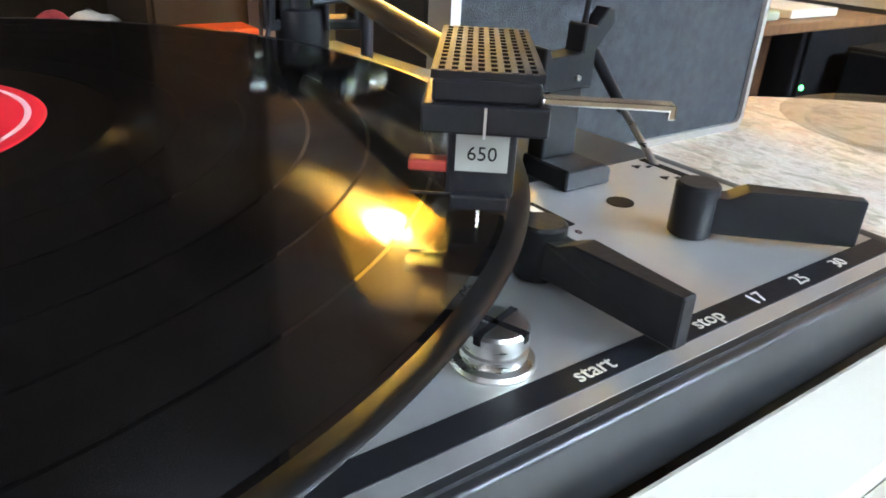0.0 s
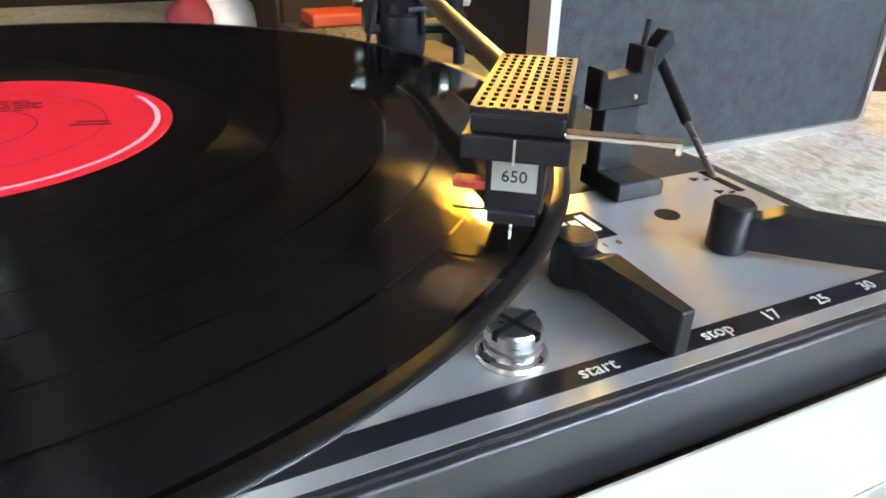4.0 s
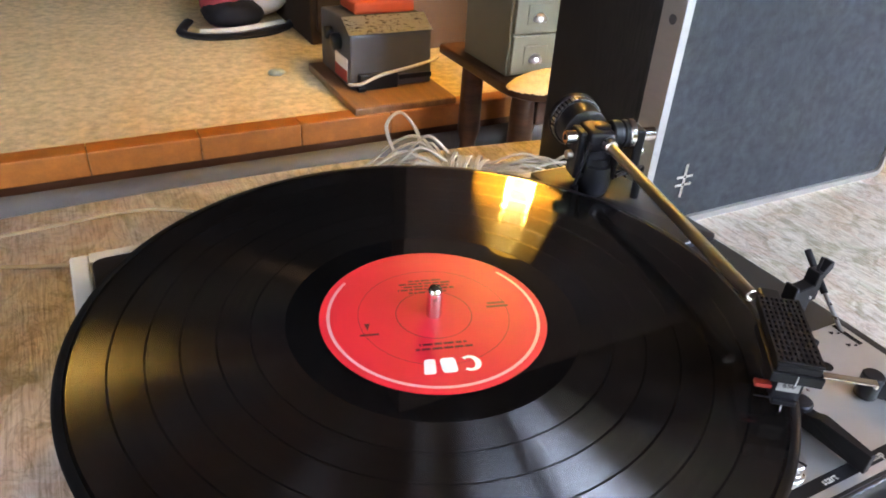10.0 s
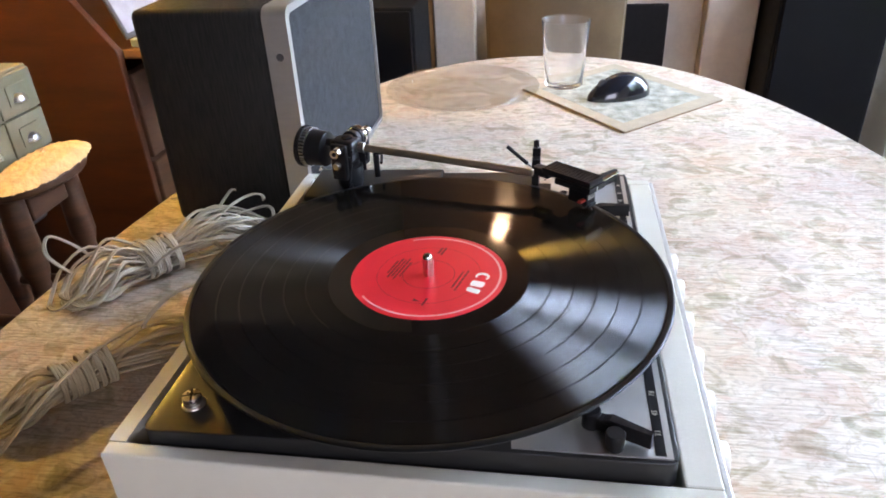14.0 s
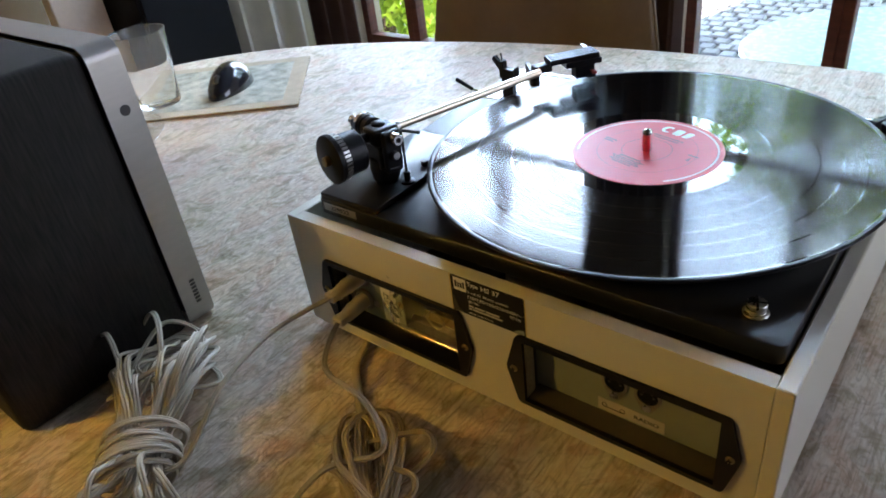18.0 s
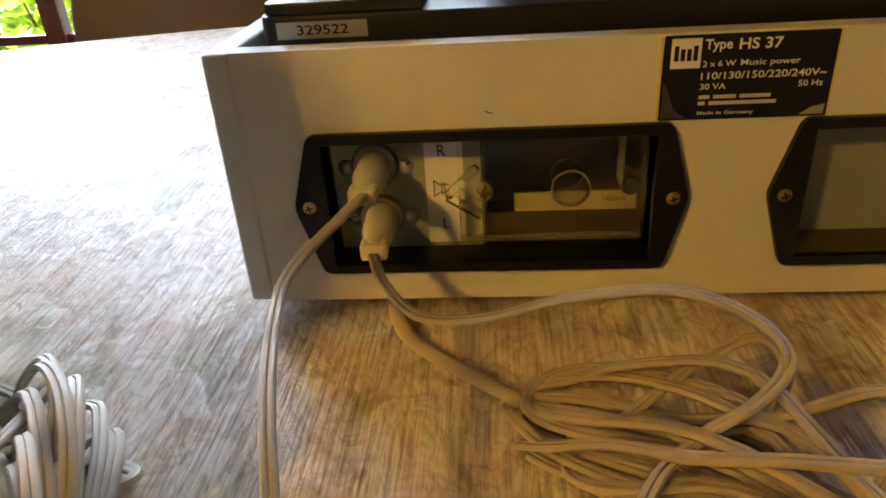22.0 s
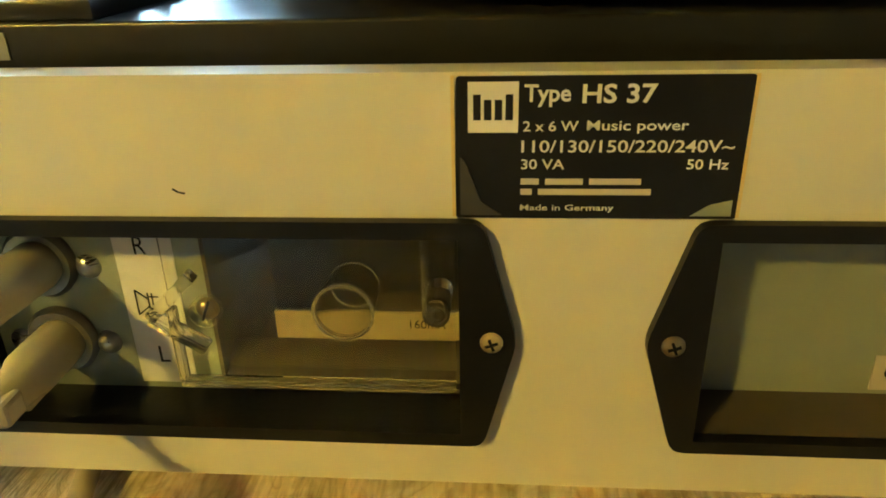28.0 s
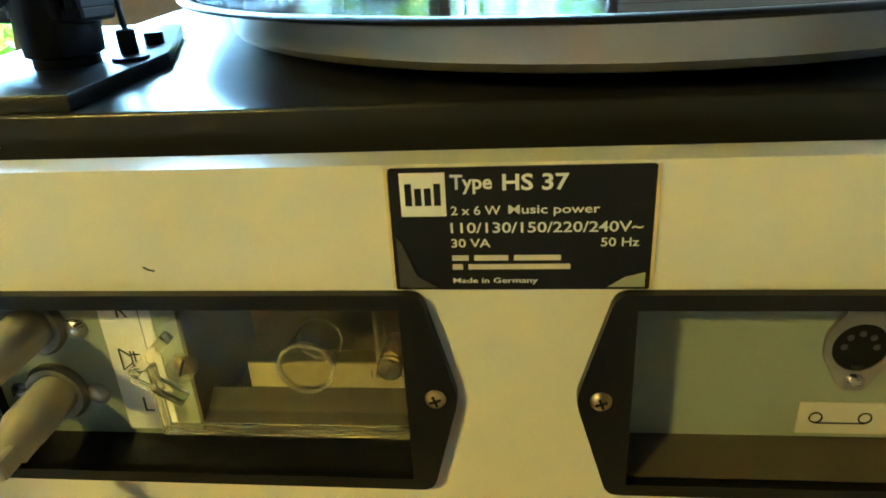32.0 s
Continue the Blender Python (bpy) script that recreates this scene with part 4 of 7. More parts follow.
post = part("link_post", lathe([(0, 0), (0.0052, 0), (0.0052, 0.0012), (0.0026, 0.0018), (0.0026, 0.0082), (0.0018, 0.0088), (0, 0.0088)], Matrix.Translation((PIV.x - 0.0170, PIV.y - 0.0035, BASE_Z)), 20), M_BLACK, arm, "", 40)
part("link_rod", rod((PIV.x - 0.0170, PIV.y - 0.0035, BASE_Z + 0.0085), (PIV.x - 0.0135, PIV.y - 0.0075, 0.1560), 0.0009, 10), M_BLACK, post)
part("bed_stud", rod((0.1462, 0.0640, BASE_Z - 0.001), (0.1462, 0.0640, BASE_Z + 0.0045), 0.0030, 14, 0.0004), M_BLACK, arm, "", 40)

# headshell, in its own axes: x across, y towards the arm, z up; the origin is the middle of the front top edge
SX, SY = Vector((0.791, -0.611, 0)).normalized(), Vector((0.611, 0.791, 0)).normalized()
SM = Matrix.Translation((0.0949, -0.1073, 0.1572)) @ Matrix(((*SX, 0), (*SY, 0), (0, 0, 1, 0), (0, 0, 0, 1))).transposed()


def on_shell(bm):
    bm.transform(SM)
    return bm


shell = part("headshell", on_shell(box(-0.0080, 0.0080, 0.0, 0.0430, -0.0046, -0.0012, 0.0005)), M_BLACK, arm, "black headshell with a perforated top")
bms = []
for k in range(9):
    x = -0.0078 + k * 0.0156 / 8
    bms.append(box(x - 0.00048, x + 0.00048, 0.0006, 0.0426, -0.0013, 0.0))
for k in range(14):
    y = 0.0010 + k * 0.0412 / 13
    bms.append(box(-0.0078, 0.0078, y - 0.0006, y + 0.0006, -0.0013, -0.0001))
part("grid", on_shell(merge(*bms)), M_BLACK, shell, "perforated black grid")
part("clip_block", on_shell(box(-0.0094, 0.0094, -0.0012, 0.0300, -0.0090, -0.0046, 0.0004)), M_BLACK, shell)
part("clip_line", on_shell(box(-0.0002, 0.0002, -0.0014, -0.0010, -0.0094, -0.0048)), M_STEEL, shell)
part("shell_neck", on_shell(box(-0.0045, 0.0045, 0.0400, 0.0560, -0.0105, -0.0040, 0.0012)), M_BLACK, shell)
cart = part("cartridge", on_shell(box(-0.0054, 0.0054, 0.0034, 0.0200, -0.0205, -0.0090, 0.0006)), M_BLACK, shell, "black pickup cartridge")
part("tag", on_shell(box(-0.0041, 0.0041, 0.0030, 0.0034, -0.0160, -0.0092)), M_TAG, cart, "grey tag with a number")
part("tag_number", text_bm("650", 0.0032, SM @ Matrix.Translation((0, 0.00295, -0.0132)) @ Matrix.Rotation(radians(90), 4, "X"), 0.00005), M_MATTE, cart)
part("needle_holder", on_shell(prism([(-0.0046, 0.0018), (0.0046, 0.0018), (0.0040, 0.0100), (-0.0040, 0.0100)], -0.0222, -0.0196, 0.0005)), M_BLACK, cart)
part("needle", on_shell(rod((0, 0.0034, -0.0215), (0, 0.0022, -0.0251), 0.0003, 8)), M_STEEL, cart)
part("needle_grip", on_shell(box(-0.0115, -0.0050, 0.0040, 0.0075, -0.0168, -0.0150, 0.0004)), M_RED, cart, "red needle lever")
part("needle_wire", on_shell(rod((-0.0110, 0.0030, -0.0200), (-0.0040, 0.0030, -0.0200), 0.0003, 6)), M_BLACK, cart)
bm = box(0.0080, 0.0265, -0.0010, 0.0022, -0.0040, -0.0030, 0.0003)
part("finger_lift", on_shell(bm), M_CHROME, shell, "chrome finger lift")
part("finger_lift_tip", on_shell(box(0.0260, 0.0272, -0.0010, 0.0022, -0.0052, -0.0030, 0.0003)), M_CHROME, shell)

# arm rest post and lift lever
rest = thing("arm_rest", "black plastic arm rest post on the deck", "arm rest", (0.155, -0.066, DK))
UP = Matrix(((1, 0, 0, 0), (0, 0, 1, 0), (0, 1, 0, 0), (0, 0, 0, 1)))
part("rest_foot", prism([(0.1472, DK + 0.0009), (0.1625, DK + 0.0009), (0.1625, DK + 0.0045), (0.1600, DK + 0.0062), (0.1472, DK + 0.0062)], -0.0755, -0.0590, 0.0005, 1, UP), M_BLACK, rest)
part("rest_stem", box(0.1478, 0.1590, -0.0655, -0.0600, DK + 0.006, 0.1440, 0.0005), M_BLACK, rest)
part("rest_cradle", prism([(0.1446, 0.1400), (0.1610, 0.1400), (0.1610, 0.1545), (0.1568, 0.1550), (0.1566, 0.1486), (0.1470, 0.1478), (0.1464, 0.1500), (0.1446, 0.1502)], -0.0665, -0.0600, 0.0004, 1, UP), M_BLACK, rest)
part("rest_spike", rod((0.1592, -0.0632, 0.1545), (0.1600, -0.0630, 0.1612), 0.0008, 10), M_BLACK, rest)
part("rest_clip", prism([(0.1606, 0.1460), (0.1680, 0.1548), (0.1672, 0.1580), (0.1652, 0.1584), (0.1606, 0.1530)], -0.0650, -0.0605, 0.0003, 1, UP), M_BLACK, rest)
part("rest_pin", rod((0.1556, -0.0672, 0.1428), (0.1556, -0.0660, 0.1428), 0.0007, 12), M_STEEL, rest)
cue = thing("lift_lever", "steel lift lever with a black grip", "lever", (0.1845, -0.0730, DK))
part("lever_rod", rod((0.1843, -0.0738, DK - 0.001), (0.1878, -0.0545, 0.1290), 0.0010, 12), M_STEEL, cue, "", 40)
part("lever_grip", rod((0.1877, -0.0552, 0.1284), (0.1897, -0.0375, 0.1432), 0.0017, 14, 0.0004), M_BLACK, cue, "black lever grip", 40)

# ---- the record ----
rec = thing("vinyl_record", "black vinyl record with a red paper label, on the platter", "record", (0, 0, 0.1304))
RZ = 0.1320
part("edge_bead", lathe([(0.1470, 0.1303), (0.1490, 0.1303), (0.1502, 0.1306), (0.1507, 0.1313), (0.1502, 0.1319), (0.1490, RZ + 0.00012), (0.1478, RZ + 0.00012), (0.1470, RZ)], None, 256), M_EDGE, rec, "rounded outer edge", 40)
part("disc", lathe([(0.0, 0.1304), (0.1485, 0.1304), (0.1485, RZ), (0.0500, RZ), (0.0495, RZ - 0.0001), (0.0, RZ - 0.0001)], None, 256), M_VINYL, rec, "smooth black vinyl disc", 8)
GAPS = (0.0635, 0.0780, 0.0915, 0.1055, 0.1185, 0.1320, 0.1462)
for a, c in zip(GAPS, GAPS[1:]):
    part("groove_band", lathe([(a + 0.0004, RZ + 0.00006), (c - 0.0004, RZ + 0.00006)], None, 256), M_GROOVE, rec, "finely grooved track")
lab = part("paper_label", lathe([(0.0, RZ + 0.0001), (0.0492, RZ + 0.0001), (0.0497, RZ - 0.00005)], None, 128), M_LABEL, rec, "red paper label", 8)


def arc(r0, r1, a0, a1, z, n=60):
    bm = bmesh.new()
    vs = [[bm.verts.new((r * math.cos(radians(a0 + (a1 - a0) * i / n)), r * math.sin(radians(a0 + (a1 - a0) * i / n)), z)) for i in range(n + 1)] for r in (r0, r1)]
    for i in range(n):
        bm.faces.new((vs[0][i], vs[1][i], vs[1][i + 1], vs[0][i + 1]))
    return bm


LZ = RZ + 0.00018
TURN = Matrix.Rotation(radians(165), 4, "Z")


def printed(name, bm, material, label=""):
    bm.transform(TURN)
    return part(name, bm, material, lab, label)


printed("label_ring", arc(0.0452, 0.0466, -38, 218, LZ, 90), M_PINK, "pale printed ring")
printed("press_ring", arc(0.0330, 0.0332, 0, 360, LZ, 90), M_INK)
printed("press_ring", arc(0.0165, 0.0168, 0, 360, LZ, 60), M_INK)
# emblem: a crescent, a rounded block and a slanted block
printed("label_emblem", prism([(-0.0085 + 0.0045 * math.cos(radians(a)), 0.0335 + 0.0046 * math.sin(radians(a))) for a in range(50, 311, 20)] + [(-0.0082 + 0.0022 * math.cos(radians(a)), 0.0335 + 0.0032 * math.sin(radians(a))) for a in range(310, 49, -20)], LZ, LZ + 0.00005), M_WHITE, "white emblem shape")
printed("label_emblem", prism(rounded(-0.0028, 0.0036, 0.0291, 0.0379, 0.0018, 4), LZ, LZ + 0.00005), M_WHITE, "white emblem shape")
printed("label_emblem", prism(round_off([(0.0052, 0.0291), (0.0098, 0.0291), (0.0112, 0.0379), (0.0062, 0.0379)], 0.0014), LZ, LZ + 0.00005), M_WHITE, "white emblem shape")
random.seed(5)
for y, w in ((0.0228, 0.024), (0.0200, 0.020), (-0.0165, 0.018), (-0.0190, 0.026), (-0.0212, 0.022), (-0.0234, 0.024), (-0.0256, 0.016)):
    x = -w / 2
    while x < w / 2:
        c = random.uniform(0.0012, 0.0045)
        printed("label_line", box(x, min(x + c, w / 2), y - 0.0006, y + 0.0006, LZ, LZ + 0.00004), M_INK, "printed line")
        x += c + 0.0007
for x0, y0, w in ((-0.0345, -0.002, 0.010), (-0.0335, -0.0045, 0.008), (0.0255, 0.0105, 0.008)):
    printed("label_line", box(x0, x0 + w, y0 - 0.0006, y0 + 0.0006, LZ, LZ + 0.00004), M_INK, "printed line")
printed("label_mark", prism([(0.0285, 0.0030), (0.0310, 0.0030), (0.0300, 0.0078)], LZ, LZ + 0.00005), M_INK, "dark printed mark")


# ---- loudspeakers ----
def loudspeaker(x0, x1, y0, y1, h, label, marked):
    s = thing("loudspeaker", label, "loudspeaker", ((x0 + x1) / 2, (y0 + y1) / 2, 0), "pair of loudspeakers")
    part("cabinet", box(x0 + 0.001, x1 - 0.001, y0 + 0.026, y1, 0, h - 0.001, 0.008, 3), M_EBONY, s, "black ash veneered cabinet", 40)
    r = 0.012
    outer, inner = rounded(x0, x1, 0, h, r, 5), rounded(x0 + 0.007, x1 - 0.007, 0.007, h - 0.007, r - 0.005, 5)
    flip = Matrix(((1, 0, 0, 0), (0, 0, 1, 0), (0, 1, 0, 0), (0, 0, 0, 1)))
    bm = bmesh.new()
    rows = [[bm.verts.new((x, z, y)) for x, z in o] for o, y in ((outer, y0 + 0.026), (outer, y0 + 0.001), (inner, y0), (inner, y0 + 0.020))]
    n = len(outer)
    for a, c in zip(rows, rows[1:]):
        for i in range(n):
            bm.faces.new((a[i], a[(i + 1) % n], c[(i + 1) % n], c[i]))
    bm.transform(flip)
    bmesh.ops.recalc_face_normals(bm, faces=bm.faces[:])
    part("front_frame", bm, M_SILVER, s, "silver front frame", 30)
    part("grille", prism(inner, y0 + 0.004, y0 + 0.02, 0, 1, flip), M_GRILLE, s, "charcoal woven grille cloth")
    ex, ez = x0 + 0.047, 0.047
    part("emblem", merge(box(ex - 0.0016, ex + 0.0016, y0 + 0.002, y0 + 0.0045, ez - 0.017, ez + 0.017, 0.0004), box(ex - 0.0095, ex + 0.0095, y0 + 0.002, y0 + 0.0045, ez - 0.0055, ez - 0.0025, 0.0004), box(ex - 0.0095, ex + 0.0095, y0 + 0.002, y0 + 0.0045, ez + 0.0025, ez + 0.0055, 0.0004)), M_CHROME, s, "chrome cross emblem")
    if marked:
        for k in range(7):
            part("name_bar", box(x0 - 0.0003, x0 + 0.0002, y0 + 0.010, y0 + 0.0145, 0.020 + k * 0.0034, 0.0222 + k * 0.0034), M_GREYINK, s)
        part("side_mark", rod((x0 - 0.0003, y0 + 0.0125, 0.190), (x0 + 0.0002, y0 + 0.0125, 0.190), 0.004, 20), M_GREYINK, s)
    return s


loudspeaker(0.300, 0.650, 0.184, 0.350, 0.238, "black ash loudspeaker with silver frame, lying on the tablecloth", True)
loudspeaker(-0.575, -0.223, 0.160, 0.328, 0.232, "black ash loudspeaker with silver frame beside the record player", False)


# ---- back of the record player ----
REAR = Matrix(((-1, 0, 0, 0), (0, 0, 1, 0), (0, 1, 0, 0), (0, 0, 0, 1)))


def fit_text(body, x, z, w, h, y, m=REAR, bold=0.0):
    """Lettering on an upright face, fitted into a width and a height of capitals. x is the edge where it begins."""
    bm = text_bm(body, 1.0, Matrix.Identity(4), 0.0, "LEFT", 1.0, bold)
    xs, ys = [v.co.x for v in bm.verts], [v.co.y for v in bm.verts]
    sx, sy = w / (max(xs) - min(xs)), h / (max(ys) - min(ys))
    bm.transform(Matrix.Diagonal((sx, sy, 1, 1)) @ Matrix.Translation((-min(xs), -(max(ys) + min(ys)) / 2, 0)))
    bm.transform(Matrix.Translation((x, y, z)) @ m)
    return bm


def holed(outer, inner, y0, y1):
    """A flat plate in x and z with one opening, from y0 to y1."""
    bm = bmesh.new()
    edges = []
    for loop in (outer, inner):
        vs = [bm.verts.new((x, y0, z)) for x, z in loop]
        edges += [bm.edges.new((vs[i], vs[(i + 1) % len(vs)])) for i in range(len(vs))]
    res = bmesh.ops.triangle_fill(bm, use_beauty=True, edges=edges)
    faces = [g for g in res["geom"] if isinstance(g, bmesh.types.BMFace)]
    ext = bmesh.ops.extrude_face_region(bm, geom=faces)
    for v in ext["geom"]:
        if isinstance(v, bmesh.types.BMVert):
            v.co.y = y1
    bmesh.ops.recalc_face_normals(bm, faces=bm.faces[:])
    return bm


def bezel(xa, xb, label):
    """Black hexagonal bezel round an opening from xa to xb, with a tray behind and two screws."""
    outer = round_off([(xa - 0.0050, 0.0212), (xb + 0.0045, 0.0212), (xb + 0.0125, 0.0490), (xb + 0.0045, 0.0762), (xa - 0.0050, 0.0762), (xa - 0.0122, 0.0490)], 0.003)
    inner = [(xa, 0.0245), (xb, 0.0245), (xb, 0.0725), (xa, 0.0725)]
    b = part("socket_bezel", holed(outer, inner, PY_B + 0.0002, PY_B + 0.0028), M_BLACK, player, label)
    w = 0.0012
    part("tray_wall", merge(box(xa - w, xa, 0.1385, PY_B + 0.0024, 0.0245, 0.0725), box(xb, xb + w, 0.1385, PY_B + 0.0024, 0.0245, 0.0725),
                            box(xa - w, xb + w, 0.1385, PY_B + 0.0024, 0.0245 - w, 0.0245), box(xa - w, xb + w, 0.1385, PY_B + 0.0024, 0.0725, 0.0725 + w)), M_BLACK, b)
    for x in (xa - 0.0068, xb + 0.0068):
        s = part("bezel_screw", lathe([(0, 0.0012), (0.0012, 0.0011), (0.0024, 0.0004), (0.0025, 0)], Matrix.Translation((x, PY_B + 0.0028, 0.0490)) @ Matrix.Rotation(radians(-90), 4, "X"), 24), M_BRASS, b, "dull cross-head screw", 50)
        for k in (0, 90):
            c = box(-0.0014, 0.0014, -0.0002, 0.0004, -0.0003, 0.0003)
            c.transform(Matrix.Translation((x, PY_B + 0.0038, 0.0490)) @ Matrix.Rotation(radians(k + 20), 4, "Y"))
            part("cross_slot", c, M_MATTE, s)
    return b


bz1 = bezel(*OPEN[0], "black bezel round the loudspeaker sockets")
bz2 = bezel(*OPEN[1], "black bezel round the radio and tape sockets")
# right-hand tray from behind: dark inside with a clear cover, loudspeaker sockets on grey sheet
part("socket_sheet", box(0.1180, 0.1830, 0.1370, 0.1384, 0.0225, 0.0745), M_GREYPLATE, bz1, "grey metal socket sheet")
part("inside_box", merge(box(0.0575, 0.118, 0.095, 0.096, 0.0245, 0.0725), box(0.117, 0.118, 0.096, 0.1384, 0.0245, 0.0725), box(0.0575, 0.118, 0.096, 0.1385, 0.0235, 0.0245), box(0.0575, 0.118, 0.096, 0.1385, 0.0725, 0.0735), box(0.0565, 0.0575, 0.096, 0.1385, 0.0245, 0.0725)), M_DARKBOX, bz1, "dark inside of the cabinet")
part("fuse_card", box(0.0585, 0.1055, 0.1290, 0.1298, 0.0346, 0.0424), M_CARD, bz1, "yellowed card")
part("inner_board", prism([(0.1398, 0.0268), (0.1398, 0.0284), (0.1302, 0.0346), (0.1302, 0.0268)], 0.0578, 0.1165, 0, 1, Matrix(((0, 0, 1, 0), (1, 0, 0, 0), (0, 1, 0, 0), (0, 0, 0, 1)))), M_FIBRE, bz1, "brown fibre board")
part("label_strip", box(0.1245, 0.1388, 0.1384, 0.1387, 0.0262, 0.0718), M_WHITE, bz1, "white strip with channel letters")
part("channel_letter", fit_text("R", 0.1338, 0.0640, 0.0030, 0.0046, 0.1388), M_MATTE, bz1)
part("channel_letter", fit_text("L", 0.1330, 0.0345, 0.0026, 0.0046, 0.1388), M_MATTE, bz1)
sx, sz = 0.1336, 0.0490
part("speaker_symbol", merge(*[tube([Vector((a, 0.1389, b)), Vector((c, 0.1389, d))], 0.00018, 5) for a, b, c, d in
     ((sx + .0022, sz + .0033, sx + .0022, sz - .0033), (sx + .0022, sz + .0033, sx - .0008, sz + .0010), (sx + .0022, sz - .0033, sx - .0008, sz - .0010), (sx - .0008, sz + .0026, sx - .0008, sz - .0026), (sx - .0018, sz + .0026, sx - .0018, sz - .0026), (sx - .0008, sz + .0016, sx - .0034, sz + .0016), (sx - .0008, sz - .0016, sx - .0034, sz - .0016))]), M_MATTE, bz1)
cover = part("clear_cover", merge(box(0.0590, 0.1265, 0.1402, 0.1412, 0.0300, 0.0715), box(0.0592, 0.0602, 0.1403, 0.1411, 0.0302, 0.0714)), M_CLEAR, bz1, "clear plastic cover over the voltage selector")
cover.visible_shadow = False
part("cover_ledge", merge(box(0.0590, 0.1265, 0.1402, 0.1436, 0.0280, 0.0299, 0.0004, 1), box(0.1245, 0.1265, 0.1412, 0.1440, 0.0302, 0.0500, 0.0004, 1)), M_MILKY, cover, "milky edge of the cover")
TUBEQ = Matrix.Translation((0.0850, 0.1420, 0.0488)) @ Matrix.Rotation(radians(90), 4, "X")
bore = part("cover_tube", lathe([(0.0073, 0), (0.0065, 0.0140), (0.0058, 0.0140), (0.0067, 0)], TUBEQ, 40), M_CLEAR, cover, "clear plastic tube", 50)
bore.visible_shadow = False
for r, z in ((0.0070, -0.0002), (0.0061, 0.0142)):
    part("tube_rim", lathe([(r - 0.0004, z - 0.0003), (r + 0.0004, z - 0.0003), (r + 0.0004, z + 0.0003), (r - 0.0004, z + 0.0003), (r - 0.0004, z - 0.0003)], TUBEQ, 40), M_HAZY, bore, "bright rim of the tube", 50)
for tip in ((0.1192, 0.0585), (0.1182, 0.0392)):
    d = Vector((tip[0] - 0.1308, 0, tip[1] - 0.0472))
    rib = box(0, d.length, -0.0022, 0.0022, -0.0015, 0.0015, 0.0007)
    rib.transform(Matrix.Translation((0.1308, 0.1425, 0.0472)) @ d.to_track_quat("X", "Z").to_matrix().to_4x4())
    part("cover_rib", rib, M_CLEAR, cover, "clear plastic rib").visible_shadow = False
part("cover_screw", lathe([(0, 0.0018), (0.0016, 0.0016), (0.0027, 0.0006), (0.0028, 0)], Matrix.Translation((0.1172, 0.1413, 0.0492)) @ Matrix.Rotation(radians(-90), 4, "X"), 24), M_BRASS, cover, "brass slotted screw", 50)
slit = box(-0.0025, 0.0025, 0.1425, 0.1433, -0.0003, 0.0003)
slit.transform(Matrix.Translation((0.1172, 0, 0.0492)) @ Matrix.Rotation(radians(68), 4, "Y"))
part("screw_well", lathe([(0.0031, 0), (0.0037, 0), (0.0037, 0.0032), (0.0031, 0.0032)], Matrix.Translation((0.1172, 0.1412, 0.0492)) @ Matrix.Rotation(radians(-90), 4, "X"), 28), M_HAZY, cover, "", 50)
part("slot", slit, M_MATTE, cover)
part("cover_ledge", box(0.0660, 0.0668, 0.1300, 0.1402, 0.0480, 0.0700), M_HAZY, cover, "clear plastic web")
fuse = part("fuse_holder", lathe([(0, 0), (0.0032, 0), (0.0032, 0.013), (0, 0.013)], Matrix.Translation((0.0634, 0.1424, 0.0490)) @ Matrix.Rotation(radians(90), 4, "X"), 28), M_CLEAR, bz1, "clear plastic fuse holder", 50)
fuse.visible_shadow = False
for r in (0.0012, 0.0023):
    part("fuse_ring", lathe([(r - 0.0002, 0), (r + 0.0002, 0), (r + 0.0002, 0.0003), (r - 0.0002, 0.0003), (r - 0.0002, 0)], Matrix.Translation((0.0634, 0.1425, 0.0490)) @ Matrix.Rotation(radians(-90), 4, "X"), 28), M_HAZY, fuse)
part("fuse_value", fit_text("160mA", 0.0712, 0.0392, 0.0090, 0.0024, 0.1299), M_MATTE, bz1)
for px, pz in ((0.1572, 0.0594), (0.1566, 0.0386)):
    part("socket_ring", lathe([(0.0064, 0), (0.0088, 0), (0.0090, 0.001), (0.0080, 0.0024), (0.0064, 0.0024)], Matrix.Translation((px, 0.1384, pz)) @ Matrix.Rotation(radians(-90), 4, "X"), 32), M_SHADEDSTEEL, bz1, "", 50)
    for dx in (-0.0112, 0.0112):
        part("rivet", lathe([(0, 0.0020), (0.0016, 0.0017), (0.0030, 0.0006), (0.0032, 0)], Matrix.Translation((px + dx, 0.1384, pz - 0.001)) @ Matrix.Rotation(radians(-90), 4, "X"), 20), M_STEEL, bz1, "", 50)
